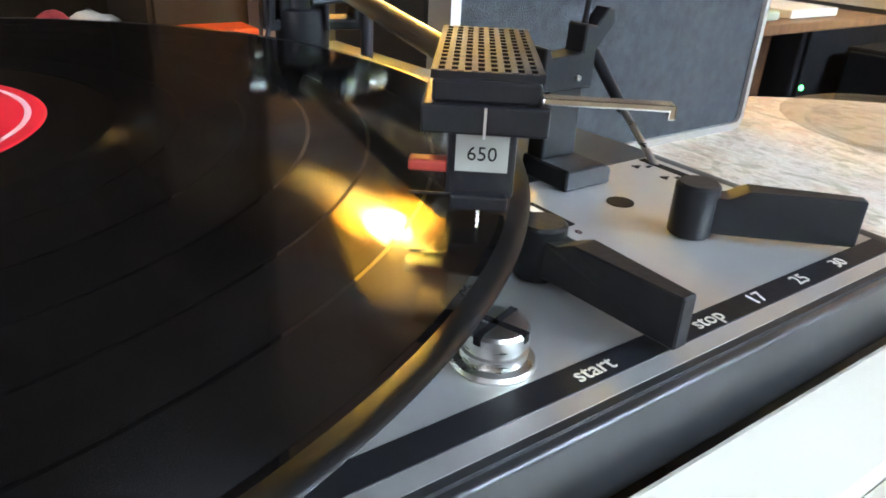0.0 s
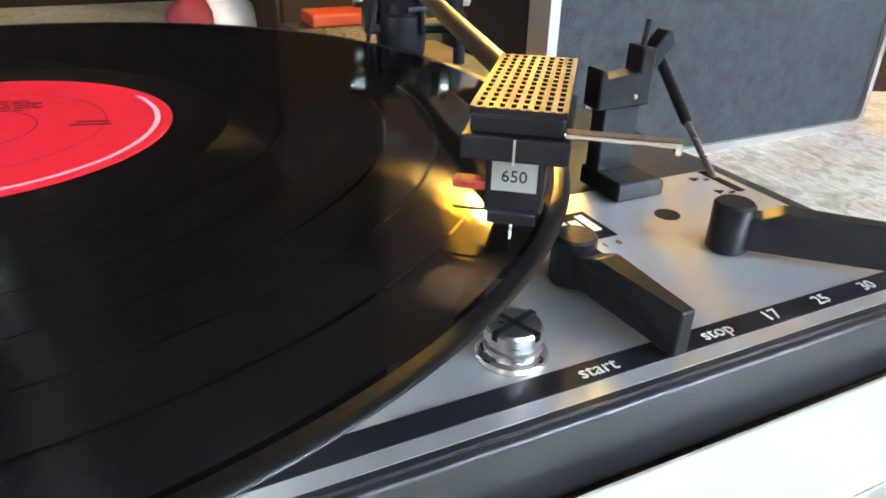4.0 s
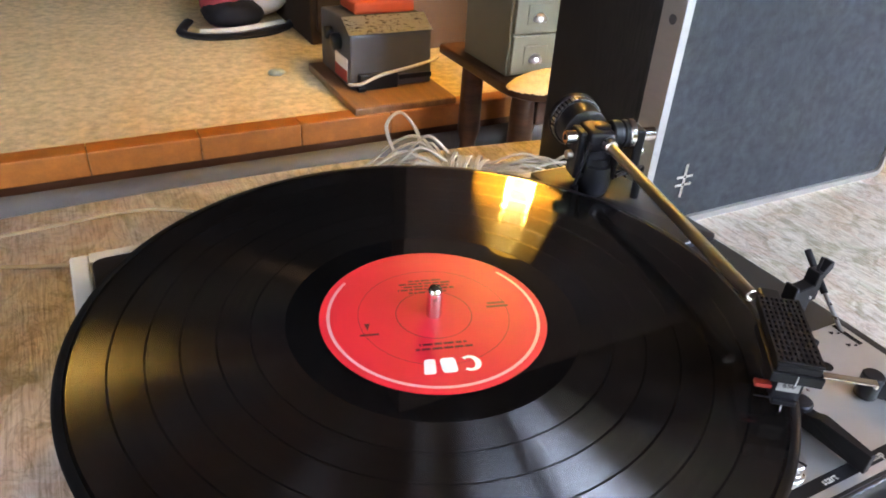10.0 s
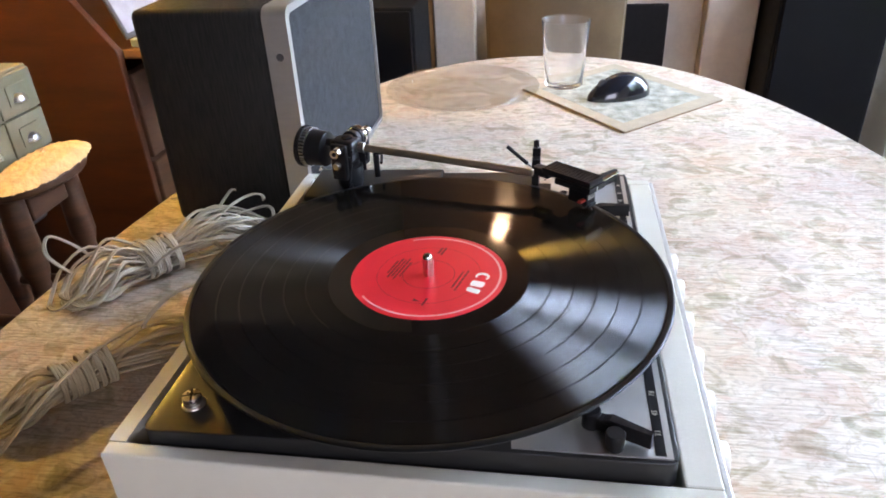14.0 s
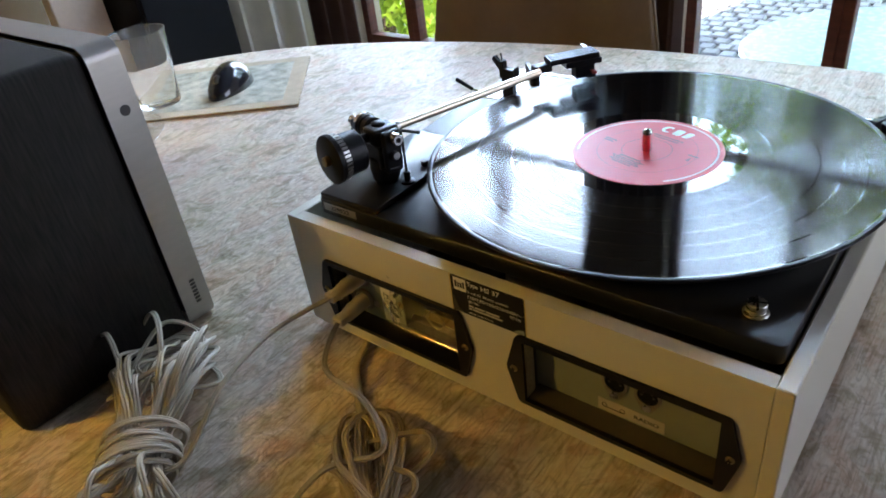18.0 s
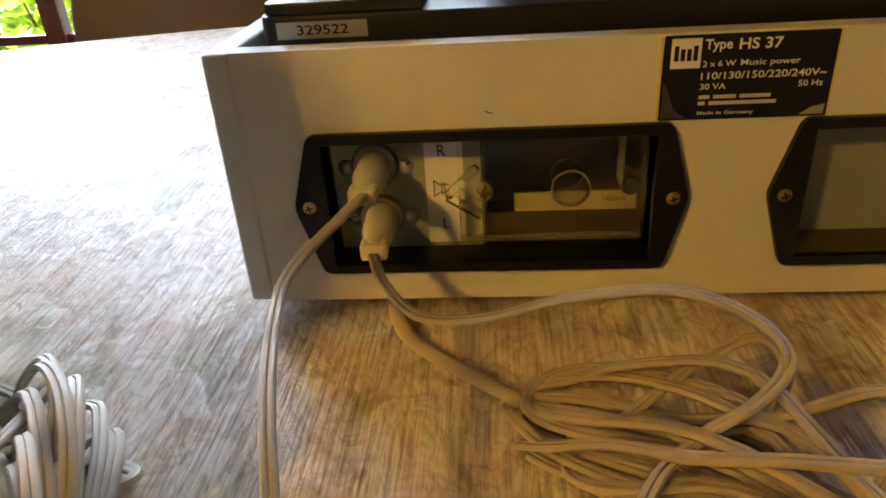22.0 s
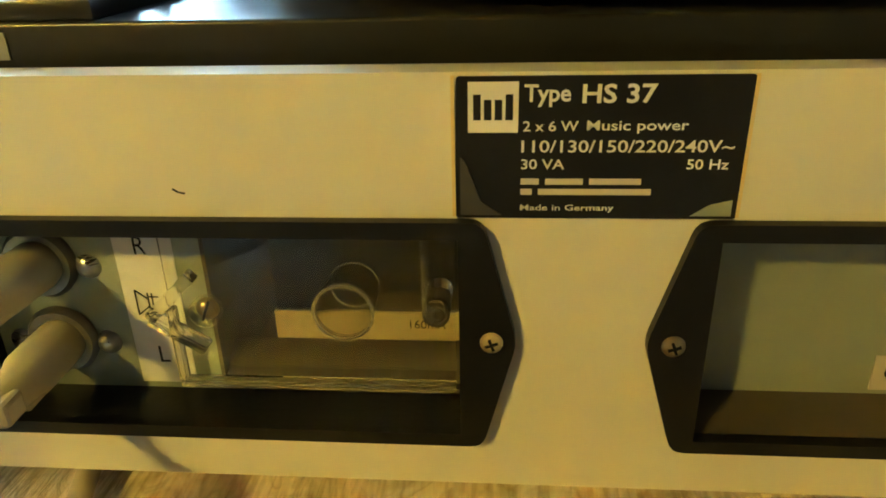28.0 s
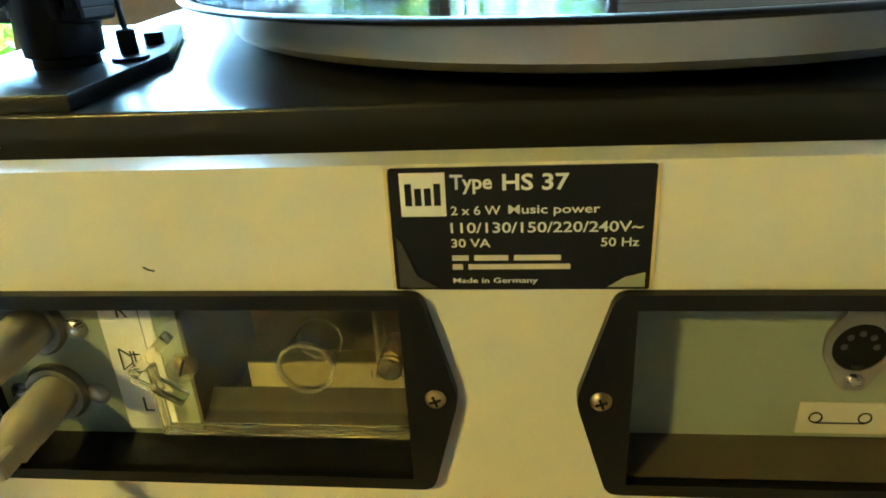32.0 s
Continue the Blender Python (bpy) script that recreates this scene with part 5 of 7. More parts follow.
# left-hand tray: grey-green sheet with two round sockets and a printed strip
part("socket_sheet", box(OPEN[1][0] - 0.010, OPEN[1][1] + 0.010, 0.1370, 0.1384, 0.0225, 0.0745), M_GREYPLATE, bz2, "grey-green metal socket sheet")
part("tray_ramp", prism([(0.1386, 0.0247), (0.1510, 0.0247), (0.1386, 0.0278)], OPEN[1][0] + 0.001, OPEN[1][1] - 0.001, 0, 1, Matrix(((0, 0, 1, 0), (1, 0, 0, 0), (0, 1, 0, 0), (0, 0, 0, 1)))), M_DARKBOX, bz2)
for px in (-0.0475, -0.0676):
    pz = 0.0545
    fl = round_off([(px - 0.0030, 0.0664), (px - 0.0080, 0.0580), (px - 0.0080, 0.0520), (px - 0.0028, 0.0425), (px + 0.0028, 0.0425), (px + 0.0080, 0.0520), (px + 0.0080, 0.0580), (px + 0.0030, 0.0664)], 0.0018)
    fl = [(x, z) for x, z in fl]
    hole = [(px + 0.0064 * math.cos(k * math.pi / 12), pz + 0.0064 * math.sin(k * math.pi / 12)) for k in range(24)]
    d = part("round_socket", holed(fl, hole, 0.1384, 0.1396), M_SHADEDSTEEL, bz2, "steel flanged round socket")
    part("socket_face", rod((px, 0.1384, pz), (px, 0.1392, pz), 0.0063, 32), M_MATTE, d)
    part("socket_key", box(px - 0.0012, px + 0.0012, 0.1392, 0.1398, pz - 0.0062, pz - 0.0045), M_BLACK, d)
    for k in range(5):
        a = math.pi * (0.0 + k / 4)
        part("contact_hole", rod((px + 0.0036 * math.cos(a), 0.1392, pz + 0.0036 * math.sin(a)), (px + 0.0036 * math.cos(a), 0.13935, pz + 0.0036 * math.sin(a)), 0.0008, 10), M_GREYBOX, d)
    part("rivet", lathe([(0, 0.0014), (0.0014, 0.0012), (0.0024, 0.0003), (0.0025, 0)], Matrix.Translation((px, 0.1396, 0.0450)) @ Matrix.Rotation(radians(-90), 4, "X"), 20), M_STEEL, d, "", 50)
part("socket_strip", box(-0.0785, -0.0368, 0.1384, 0.1388, 0.0290, 0.0382), M_PAPER, bz2, "pale printed strip")
part("socket_lettering", fit_text("RADIO", -0.0600, 0.0335, 0.0152, 0.0030, 0.1389, bold=0.02), M_MATTE, bz2)
part("tape_symbol", merge(*[tube(smooth_line([(cx + 0.0015 * math.cos(k * math.pi / 6), 0.1389, 0.0338 + 0.0015 * math.sin(k * math.pi / 6)) for k in range(12)], 1, True) + [Vector((cx + 0.0015, 0.1389, 0.0338))], 0.00022, 5) for cx in (-0.0410, -0.0525)], tube([Vector((-0.0410, 0.1389, 0.0322)), Vector((-0.0525, 0.1389, 0.0322))], 0.00022, 5)), M_MATTE, bz2)

# type plate, slightly peeling at the lower corners
plate = part("type_plate", prism(round_off([(-0.0580, 0.0765), (-0.0038, 0.0765), (-0.0038, 0.1043), (-0.0576, 0.1043)], 0.0008), 0.1510, 0.1514, 0, 1, Matrix(((-1, 0, 0, 0), (0, 0, 1, 0), (0, 1, 0, 0), (0, 0, 0, 1)))), M_BLACK, player, "black type plate with pale lettering")
for x in (0.0032, 0.0579):
    part("plate_edge", box(x, x + 0.0007, 0.15105, 0.15145, 0.0768, 0.1044), M_YELLOWCARD, plate)
part("peeled_corner", prism([(0.0570, 0.0772), (0.0490, 0.0772), (0.0530, 0.0800), (0.0560, 0.0880), (0.0570, 0.0890)], 0.15142, 0.1518, 0, 1, Matrix(((1, 0, 0, 0), (0, 0, 1, 0), (0, 1, 0, 0), (0, 0, 0, 1)))), M_GREYBOX, plate, "curled foil corner")
part("peeled_corner", prism([(0.0049, 0.0772), (0.0125, 0.0772), (0.0090, 0.0795), (0.0049, 0.0805)], 0.15142, 0.1517, 0, 1, Matrix(((1, 0, 0, 0), (0, 0, 1, 0), (0, 1, 0, 0), (0, 0, 0, 1)))), M_GREYPLATE, plate, "curled foil corner")
sq = part("plate_square", box(0.0460, 0.0554, 0.1514, 0.1516, 0.0938, 0.1033), M_WHITE, plate, "white square block")
for k in range(4):
    part("square_bar", box(0.0470 + k * 0.0020, 0.0484 + k * 0.0020, 0.1516, 0.1517, 0.0962, 0.1010 - (0.0010 if k in (1, 2) else 0)), M_BLACK, sq)
for body, x, z, w, h in (("Type", 0.0450, 0.1007, 0.0083, 0.0042), ("HS 37", 0.0347, 0.1010, 0.0130, 0.0036), ("2 x 6 W", 0.0451, 0.0950, 0.0100, 0.0020), ("Music power", 0.0336, 0.0948, 0.0180, 0.0025),
                         ("110/130/150/220/240V~", 0.0453, 0.0911, 0.0382, 0.0024), ("30 VA", 0.0453, 0.0876, 0.0080, 0.0020), ("50 Hz", 0.0152, 0.0876, 0.0075, 0.0020), ("Made in Germany", 0.0453, 0.0786, 0.0176, 0.0016)):
    part("plate_lettering", fit_text(body, 0.0452 - (0.0452 - x) * 1.03, z, w * 1.03, h, 0.15155, bold=0.022 if h > 0.003 else 0.012), M_WHITE, plate, "pale lettering")
for z, ws in ((0.0841, (0.0035, 0.0072, 0.0098)), (0.0820, (0.0022, 0.0215))):
    x = 0.0453
    for w in ws:
        part("plate_bar", box(x - w, x, 0.1514, 0.15152, z - 0.0006, z + 0.0006), M_PAPER, plate)
        x -= w + 0.0012
ser = part("serial_tag", box(0.1560, 0.1885, DY_B + 0.0001, DY_B + 0.0004, 0.1050, 0.1108), M_SILVER, player, "aluminium foil tag with a number")
part("tag_number", fit_text("329522", 0.1812, 0.1080, 0.0185, 0.0034, DY_B + 0.00045, bold=0.012), M_MATTE, ser)
scr = tube([Vector((0.1155, 0.1511, 0.0822)), Vector((0.1145, 0.1511, 0.0815)), Vector((0.1130, 0.1511, 0.0812))], 0.0002, 5)
part("chip_mark", scr, M_MATTE, player, "small scratch in the lacquer")

# ---- front control panel ----
FRONT = Matrix(((1, 0, 0, 0), (0, 0, -1, 0), (0, 1, 0, 0), (0, 0, 0, 1)))
FY = PY_F - 0.0035
panel = part("front_panel", box(PX_L + 0.002, PX_R - 0.002, FY, PY_F - 0.0002, 0.0120, 0.1036, 0.0006), M_PANEL, player, "brushed aluminium front panel with grey lettering")


def legend(body, x, z, h=0.0020, k=0.74):
    z += 0.0014
    w = h * k * len(body) * 1.18
    return part("panel_lettering", fit_text(body, x - w / 2, z, w, h, FY - 0.00015, FRONT), M_GREYINK, panel)


for body, x, z in (("TUNER", -0.0760, 0.0920), ("PHONO", -0.0667, 0.0836), ("TAPE", -0.0860, 0.0836), ("STEREO", -0.0519, 0.0848), ("LAUTST\u00c4RKE", -0.0339, 0.0921), ("VOLUME", -0.0337, 0.0887), ("MONO", -0.0158, 0.0848), ("BALANCE", 0.0085, 0.0921), ("L", 0.0008, 0.0885), ("R", 0.0160, 0.0885),
                   ("- B\u00c4SSE +", 0.0495, 0.0919), ("BASS", 0.0498, 0.0885), ("- H\u00d6HEN +", 0.0913, 0.0919), ("TREBLE", 0.0916, 0.0885), ("AUS", 0.1248, 0.0919), ("OFF", 0.1246, 0.0888), ("EIN", 0.1419, 0.0919), ("ON", 0.1419, 0.0888), ("PHONES", 0.1640, 0.0900)):
    legend(body, x, z)


def knob(x, r=0.0105, z=0.0662):
    q = Matrix.Translation((x, FY, z)) @ Matrix.Rotation(radians(90), 4, "X")
    k = part("knob", lathe([(0, 0), (r * 1.08, 0), (r * 1.08, 0.0015), (r, 0.002), (r * 0.97, 0.0125), (r * 0.9, 0.0135), (0, 0.0135)], q, 40), M_PANEL, panel, "silver control knob", 35)
    part("pointer", box(x - 0.0004, x + 0.0004, FY - 0.0139, FY - 0.0134, z + r * 0.4, z + r * 0.88), M_MATTE, k)
    for a in (-110, -70, -35, 0, 35, 70, 110):
        a = radians(a)
        t = box(-0.00018, 0.00018, -0.0002, 0.0, r * 1.28, r * 1.50)
        t.transform(Matrix.Translation((x, FY, z)) @ Matrix.Rotation(a, 4, "Y"))
        part("dial_tick", t, M_GREYINK, k)
    return k


for x in (-0.0760, -0.0337, 0.0085, 0.0498, 0.0915, 0.1300):
    knob(x)
for x in (-0.0525, -0.0158):
    part("push_button", box(x - 0.0042, x + 0.0042, FY - 0.006, FY, 0.0700, 0.0795, 0.0008), M_PANEL, panel, "silver push button")
    part("button_bracket", merge(box(x - 0.0055, x + 0.0055, FY - 0.0002, FY, 0.0829, 0.0832), box(x - 0.0002, x + 0.0002, FY - 0.0002, FY, 0.0800, 0.0829)), M_GREYINK, panel)
part("power_light", lathe([(0, 0.0012), (0.001, 0.001), (0.0014, 0)], Matrix.Translation((0.1337, FY, 0.0835)) @ Matrix.Rotation(radians(90), 4, "X"), 16), M_ORANGE, panel, "small lit orange indicator", 50)
part("phones_socket", lathe([(0.0032, 0), (0.0058, 0), (0.0058, 0.002), (0.0032, 0.002)], Matrix.Translation((0.164, FY, 0.0660)) @ Matrix.Rotation(radians(90), 4, "X"), 28), M_BLACK, panel, "black headphone socket", 40)


# ---- plugs and cables ----
def twin(points, r=0.00125, step=6, closed=False):
    """Twin flex: two cores side by side."""
    line = smooth_line(points, step, closed)
    if closed:
        line = line + line[:1]
    out = []
    up = Vector((0, 0, 1))
    for s in (-1, 1):
        l2 = []
        for i, q in enumerate(line):
            d = (line[min(i + 1, len(line) - 1)] - line[max(i - 1, 0)])
            n = d.cross(up)
            n = n.normalized() if n.length > 1e-5 else Vector((1, 0, 0))
            l2.append(q + n * s * r * 0.78)
        out.append(tube(l2, r, 6, 1.0, not closed))
    return merge(*out)


def plug(base, tip, cable, label):
    p = thing("speaker_plug", label, "plug", base, "loudspeaker plugs")
    a, c = Vector(base), Vector(tip)
    q = Matrix.Translation(a) @ (c - a).to_track_quat("Z", "Y").to_matrix().to_4x4()
    n = (c - a).length
    part("body", lathe([(0, 0), (0.0058, 0), (0.0060, 0.001), (0.0060, n * 0.52), (0.0052, n * 0.58), (0.0042, n * 0.90), (0.0034, n), (0, n)], q, 28), M_PLUG, p, "ivory plastic plug body", 40)
    b = box(-0.0034, 0.0034, -0.0050, -0.0034, n * 0.45, n * 0.78, 0.0004)
    b.transform(q)
    part("grip", b, M_PLUG, p)
    b = box(-0.0048, 0.0048, -0.0030, 0.0030, n * 0.84, n * 1.10, 0.0012)
    b.transform(q)
    part("strain_relief", b, M_PLUG, p)
    b = box(-0.0016, 0.0016, -0.0054, -0.0049, n * 0.58, n * 0.68, 0.0002)
    b.transform(q)
    part("grip_notch", b, M_GREYPLATE, p, "small square notch")
    part("lead", twin(cable, 0.00115, 8), M_CABLE, p, "grey twin flex", 60)
    return p


plug((0.1572, 0.1400, 0.0594), (0.1570, 0.1690, 0.0600), [(0.1558, 0.1715, 0.0612), (0.1610, 0.1850, 0.0600), (0.1725, 0.2110, 0.0540), (0.1690, 0.2420, 0.0530), (0.1630, 0.2690, 0.0490), (0.1590, 0.2880, 0.0380), (0.1610, 0.3080, 0.0220), (0.1780, 0.3220, 0.0140)], "ivory loudspeaker plug with its grey lead")
plug((0.1566, 0.1400, 0.0386), (0.1555, 0.1680, 0.0385), [(0.1555, 0.1705, 0.0380), (0.1500, 0.1850, 0.0350), (0.1370, 0.2030, 0.0340), (0.1180, 0.2140, 0.0400), (0.0930, 0.2230, 0.0520), (0.0680, 0.2300, 0.0580), (0.0500, 0.2370, 0.0540), (0.0430, 0.2430, 0.0460), (0.0500, 0.2480, 0.0380), (0.0640, 0.2520, 0.0300), (0.0780, 0.2640, 0.0240), (0.0840, 0.2840, 0.0140), (0.0760, 0.2980, 0.0060)], "ivory loudspeaker plug with its looping lead")
main = thing("mains_cable", "flat beige mains cable coming from under the record player", "cable", (0.151, 0.150, 0.003))
part("sheath", tube(smooth_line([(0.160, 0.115, 0.0042), (0.1535, 0.148, 0.0045), (0.145, 0.171, 0.0028), (0.124, 0.191, 0.0028), (0.099, 0.213, 0.0045), (0.080, 0.229, 0.0080), (0.060, 0.246, 0.010)], 8), 0.0019, 8, 1.7), M_CABLE2, main, "", 60)


def bundle(a, c, width, high, loops, wraps, rings, at, material, seed, label, loose):
    """A hank of twin flex: long untidy loops along a line, bound by close turns at one place, with loose ends."""
    rnd = random.Random(seed)
    a, c = Vector((*a, 0)), Vector((*c, 0))
    ax = (c - a).normalized()
    sd = Vector((-ax.y, ax.x, 0))
    n = (c - a).length
    mid = a + ax * n * at
    e = thing("cable_hank", label, "cable", (mid.x, mid.y, 0), "hanks of loudspeaker cable")
    for k in range(loops):
        fore, aft = n * at * rnd.uniform(0.66, 1.04), n * (1 - at) * rnd.uniform(0.66, 1.04)
        hw, off = width * rnd.uniform(0.14, 0.5), rnd.uniform(-0.16, 0.16) * width
        arch = (high * rnd.uniform(0.0, 1.0), high * rnd.uniform(0.0, 0.8))
        z0 = 0.004 + 0.020 * rnd.random()
        pts = []
        m = 18
        for i in range(m):
            t = 2 * math.pi * i / m
            u, v = math.cos(t), math.sin(t)
            neck = 0.22 + 0.78 * min(1.0, abs(u) * 1.5) ** 1.3
            side = off * min(1.0, abs(u) * 1.6) + (1 if v >= 0 else -1) * hw * abs(v) ** 0.6 * neck * (1.25 if abs(u) > 0.5 else 0.9)
            p = mid - ax * (fore * u if u > 0 else aft * u) + sd * (side + rnd.uniform(-0.003, 0.003))
            h = arch[0 if u > 0 else 1] * math.sin(math.pi * min(1.0, abs(u))) ** 1.5
            p.z = max(0.0024, z0 * (1 - 0.7 * abs(u)) + h + rnd.uniform(-0.002, 0.002))
            pts.append(p)
        part("loop", twin(pts, 0.00118, 4, True), material, e, "", 60)
    for k in range(wraps):
        s = (k - (wraps - 1) / 2) * 0.0047 + rnd.uniform(-0.0012, 0.0012)
        lean, w, hz = rnd.uniform(-0.35, 0.15), width * rnd.uniform(0.27, 0.34), rnd.uniform(0.015, 0.0185)
        pts = []
        for i in range(12):
            t = 2 * math.pi * i / 12
            p = mid + ax * (s + lean * w * math.cos(t)) + sd * (w * math.cos(t))
            p.z = max(0.0024, hz * (1 + math.sin(t)))
            pts.append(p)
        part("wrap", twin(pts, 0.00125, 4, True), material, e, "", 60)
    for k in range(rings):
        c0 = mid + (a - mid) * rnd.uniform(0.45, 0.75) + sd * rnd.uniform(-0.3, 0.3) * width
        rr, tip, turn = rnd.uniform(0.020, 0.034), rnd.uniform(0.5, 1.1), rnd.uniform(0, math.pi)
        q = Matrix.Rotation(turn, 3, "Z") @ Matrix.Rotation(tip, 3, "X")
        pts = []
        for i in range(12):
            t = 2 * math.pi * i / 12
            p = c0 + q @ Vector((rr * 1.25 * math.cos(t), rr * math.sin(t), 0))
            p.z = max(0.0024, p.z + rr * math.sin(tip) * 0.75 + 0.003)
            pts.append(p)
        part("loose_loop", twin(pts, 0.00118, 4, True), material, e, "", 60)
    for pts in loose:
        part("loose_end", twin(pts, 0.00115, 8), material, e, "", 60)
    return e


bundle((0.298, 0.226), (0.112, 0.392), 0.084, 0.045, 12, 9, 6, 0.56, M_CABLE, 3, "tied hank of grey twin flex beside the loudspeaker",
       [[(0.150, 0.385, 0.02), (0.150, 0.405, 0.040), (0.168, 0.412, 0.050), (0.180, 0.400, 0.036), (0.18, 0.38, 0.02)],
        [(0.255, 0.290, 0.02), (0.295, 0.275, 0.045), (0.330, 0.290, 0.004), (0.345, 0.362, 0.006), (0.350, 0.385, 0.004)],
        [(0.27, 0.28, 0.02), (0.29, 0.235, 0.028), (0.262, 0.222, 0.02), (0.24, 0.25, 0.01)]])
bundle((0.108, 0.203), (-0.045, 0.338), 0.040, 0.020, 13, 9, 0, 0.62, M_CABLE2, 8, "tied hank of beige flex behind the record player",
       [[(0.062, 0.236, 0.014), (0.040, 0.240, 0.026), (0.021, 0.245, 0.038), (0.016, 0.252, 0.034), (0.026, 0.262, 0.022), (0.034, 0.276, 0.010)],
        [(0.078, 0.226, 0.012), (0.055, 0.213, 0.022), (0.038, 0.211, 0.030), (0.031, 0.218, 0.024), (0.040, 0.232, 0.012), (0.048, 0.246, 0.008)],
        [(0.107, 0.228, 0.005), (0.099, 0.236, 0.012), (0.084, 0.248, 0.024), (0.068, 0.2585, 0.030), (0.045, 0.265, 0.035), (0.0194, 0.272, 0.038), (-0.015, 0.279, 0.036), (-0.055, 0.287, 0.028), (-0.10, 0.298, 0.012), (-0.15, 0.312, 0.003), (-0.22, 0.335, 0.003)],
        [(0.104, 0.230, 0.003), (0.094, 0.240, 0.006), (0.080, 0.250, 0.012), (0.060, 0.262, 0.018), (0.035, 0.275, 0.020)],
        [(-0.03, 0.33, 0.01), (-0.09, 0.365, 0.012), (-0.20, 0.375, 0.004), (-0.33, 0.372, 0.003), (-0.42, 0.385, 0.003)]])


# ---- things on the far end of the table ----
MN, MR, ML = Vector((0.595, -0.177, 0)), Vector((0.742, -0.337, 0)), Vector((0.794, -0.024, 0))
MF = MR + ML - MN
pm = thing("placemat", "linen-coloured placemat with a printed panel, on the tablecloth", "placemat", (0.77, -0.18, 0))


def quad(f, z0, z1, b=0.0):
    c = (MN + MF) / 2
    return prism([tuple((c + (p - c) * f).xy) for p in (MN, MR, MF, ML)], z0, z1, b)


part("cork_back", quad(0.995, 0.0004, 0.0022), M_MATBACK, pm)
part("border", quad(1.0, 0.0022, 0.0042, 0.0006), M_MAT, pm)
part("printed_panel", quad(0.80, 0.0042, 0.0045), M_MATPRINT, pm, "faded floral print")

mouse = thing("computer_mouse", "glossy dark graphite computer mouse on the placemat", "computer mouse", (0.752, -0.178, 0.0046))
bm = bmesh.new()
bmesh.ops.create_uvsphere(bm, u_segments=28, v_segments=16, radius=1)
for v in bm.verts:
    x, y, z = v.co
    w = 0.030 * (1 - 0.12 * x)
    v.co = Vector((0.055 * x, w * y * (1 - 0.05 * abs(x)), max(0.0, z) * 0.036 * (1 - 0.22 * x - 0.12 * x * x)))
MQ = Matrix.Translation((0.752, -0.178, 0.0047)) @ Matrix.Rotation(radians(118), 4, "Z")
bm.transform(MQ)
part("shell", bm, M_MOUSE, mouse, "", 50)
part("wheel", lathe([(0, -0.003), (0.007, -0.003), (0.008, 0), (0.007, 0.003), (0, 0.003)], MQ @ Matrix.Translation((0.030, 0, 0.0235)) @ Matrix.Rotation(radians(90), 4, "X"), 24), M_GREYBOX, mouse, "grey scroll wheel", 40)

gl = thing("drinking_glass", "clear tapered drinking glass standing on the placemat", "glass", (0.812, -0.092, 0.0046))
g = part("bowl", lathe([(0, 0.0), (0.030, 0.0), (0.0315, 0.002), (0.0345, 0.045), (0.0395, 0.105), (0.0400, 0.1075), (0.0388, 0.1078), (0.0375, 0.105), (0.0325, 0.045), (0.0295, 0.010), (0.027, 0.0075), (0, 0.0075)], Matrix.Translation((0.812, -0.092, 0.0046)), 48), M_DRINK, gl, "", 60)
g.visible_shadow = False

dish = thing("glass_platter", "large clear glass platter lying on the tablecloth", "platter", (0.775, 0.075, 0))
part("dish", lathe([(0.0, 0.0005), (0.085, 0.0005), (0.090, 0.001), (0.104, 0.008), (0.103, 0.0100), (0.089, 0.0032), (0.084, 0.0025), (0.0, 0.0025)], Matrix.Translation((0.775, 0.075, 0.0)), 72), M_DISH, dish, "", 60).visible_shadow = False
part("rim", lathe([(0.1042, 0.0081), (0.126, 0.0125), (0.128, 0.0135), (0.1265, 0.0145), (0.1032, 0.0101)], Matrix.Translation((0.775, 0.075, 0.0)), 72), M_DISH, dish, "clear glass rim", 60).visible_shadow = False


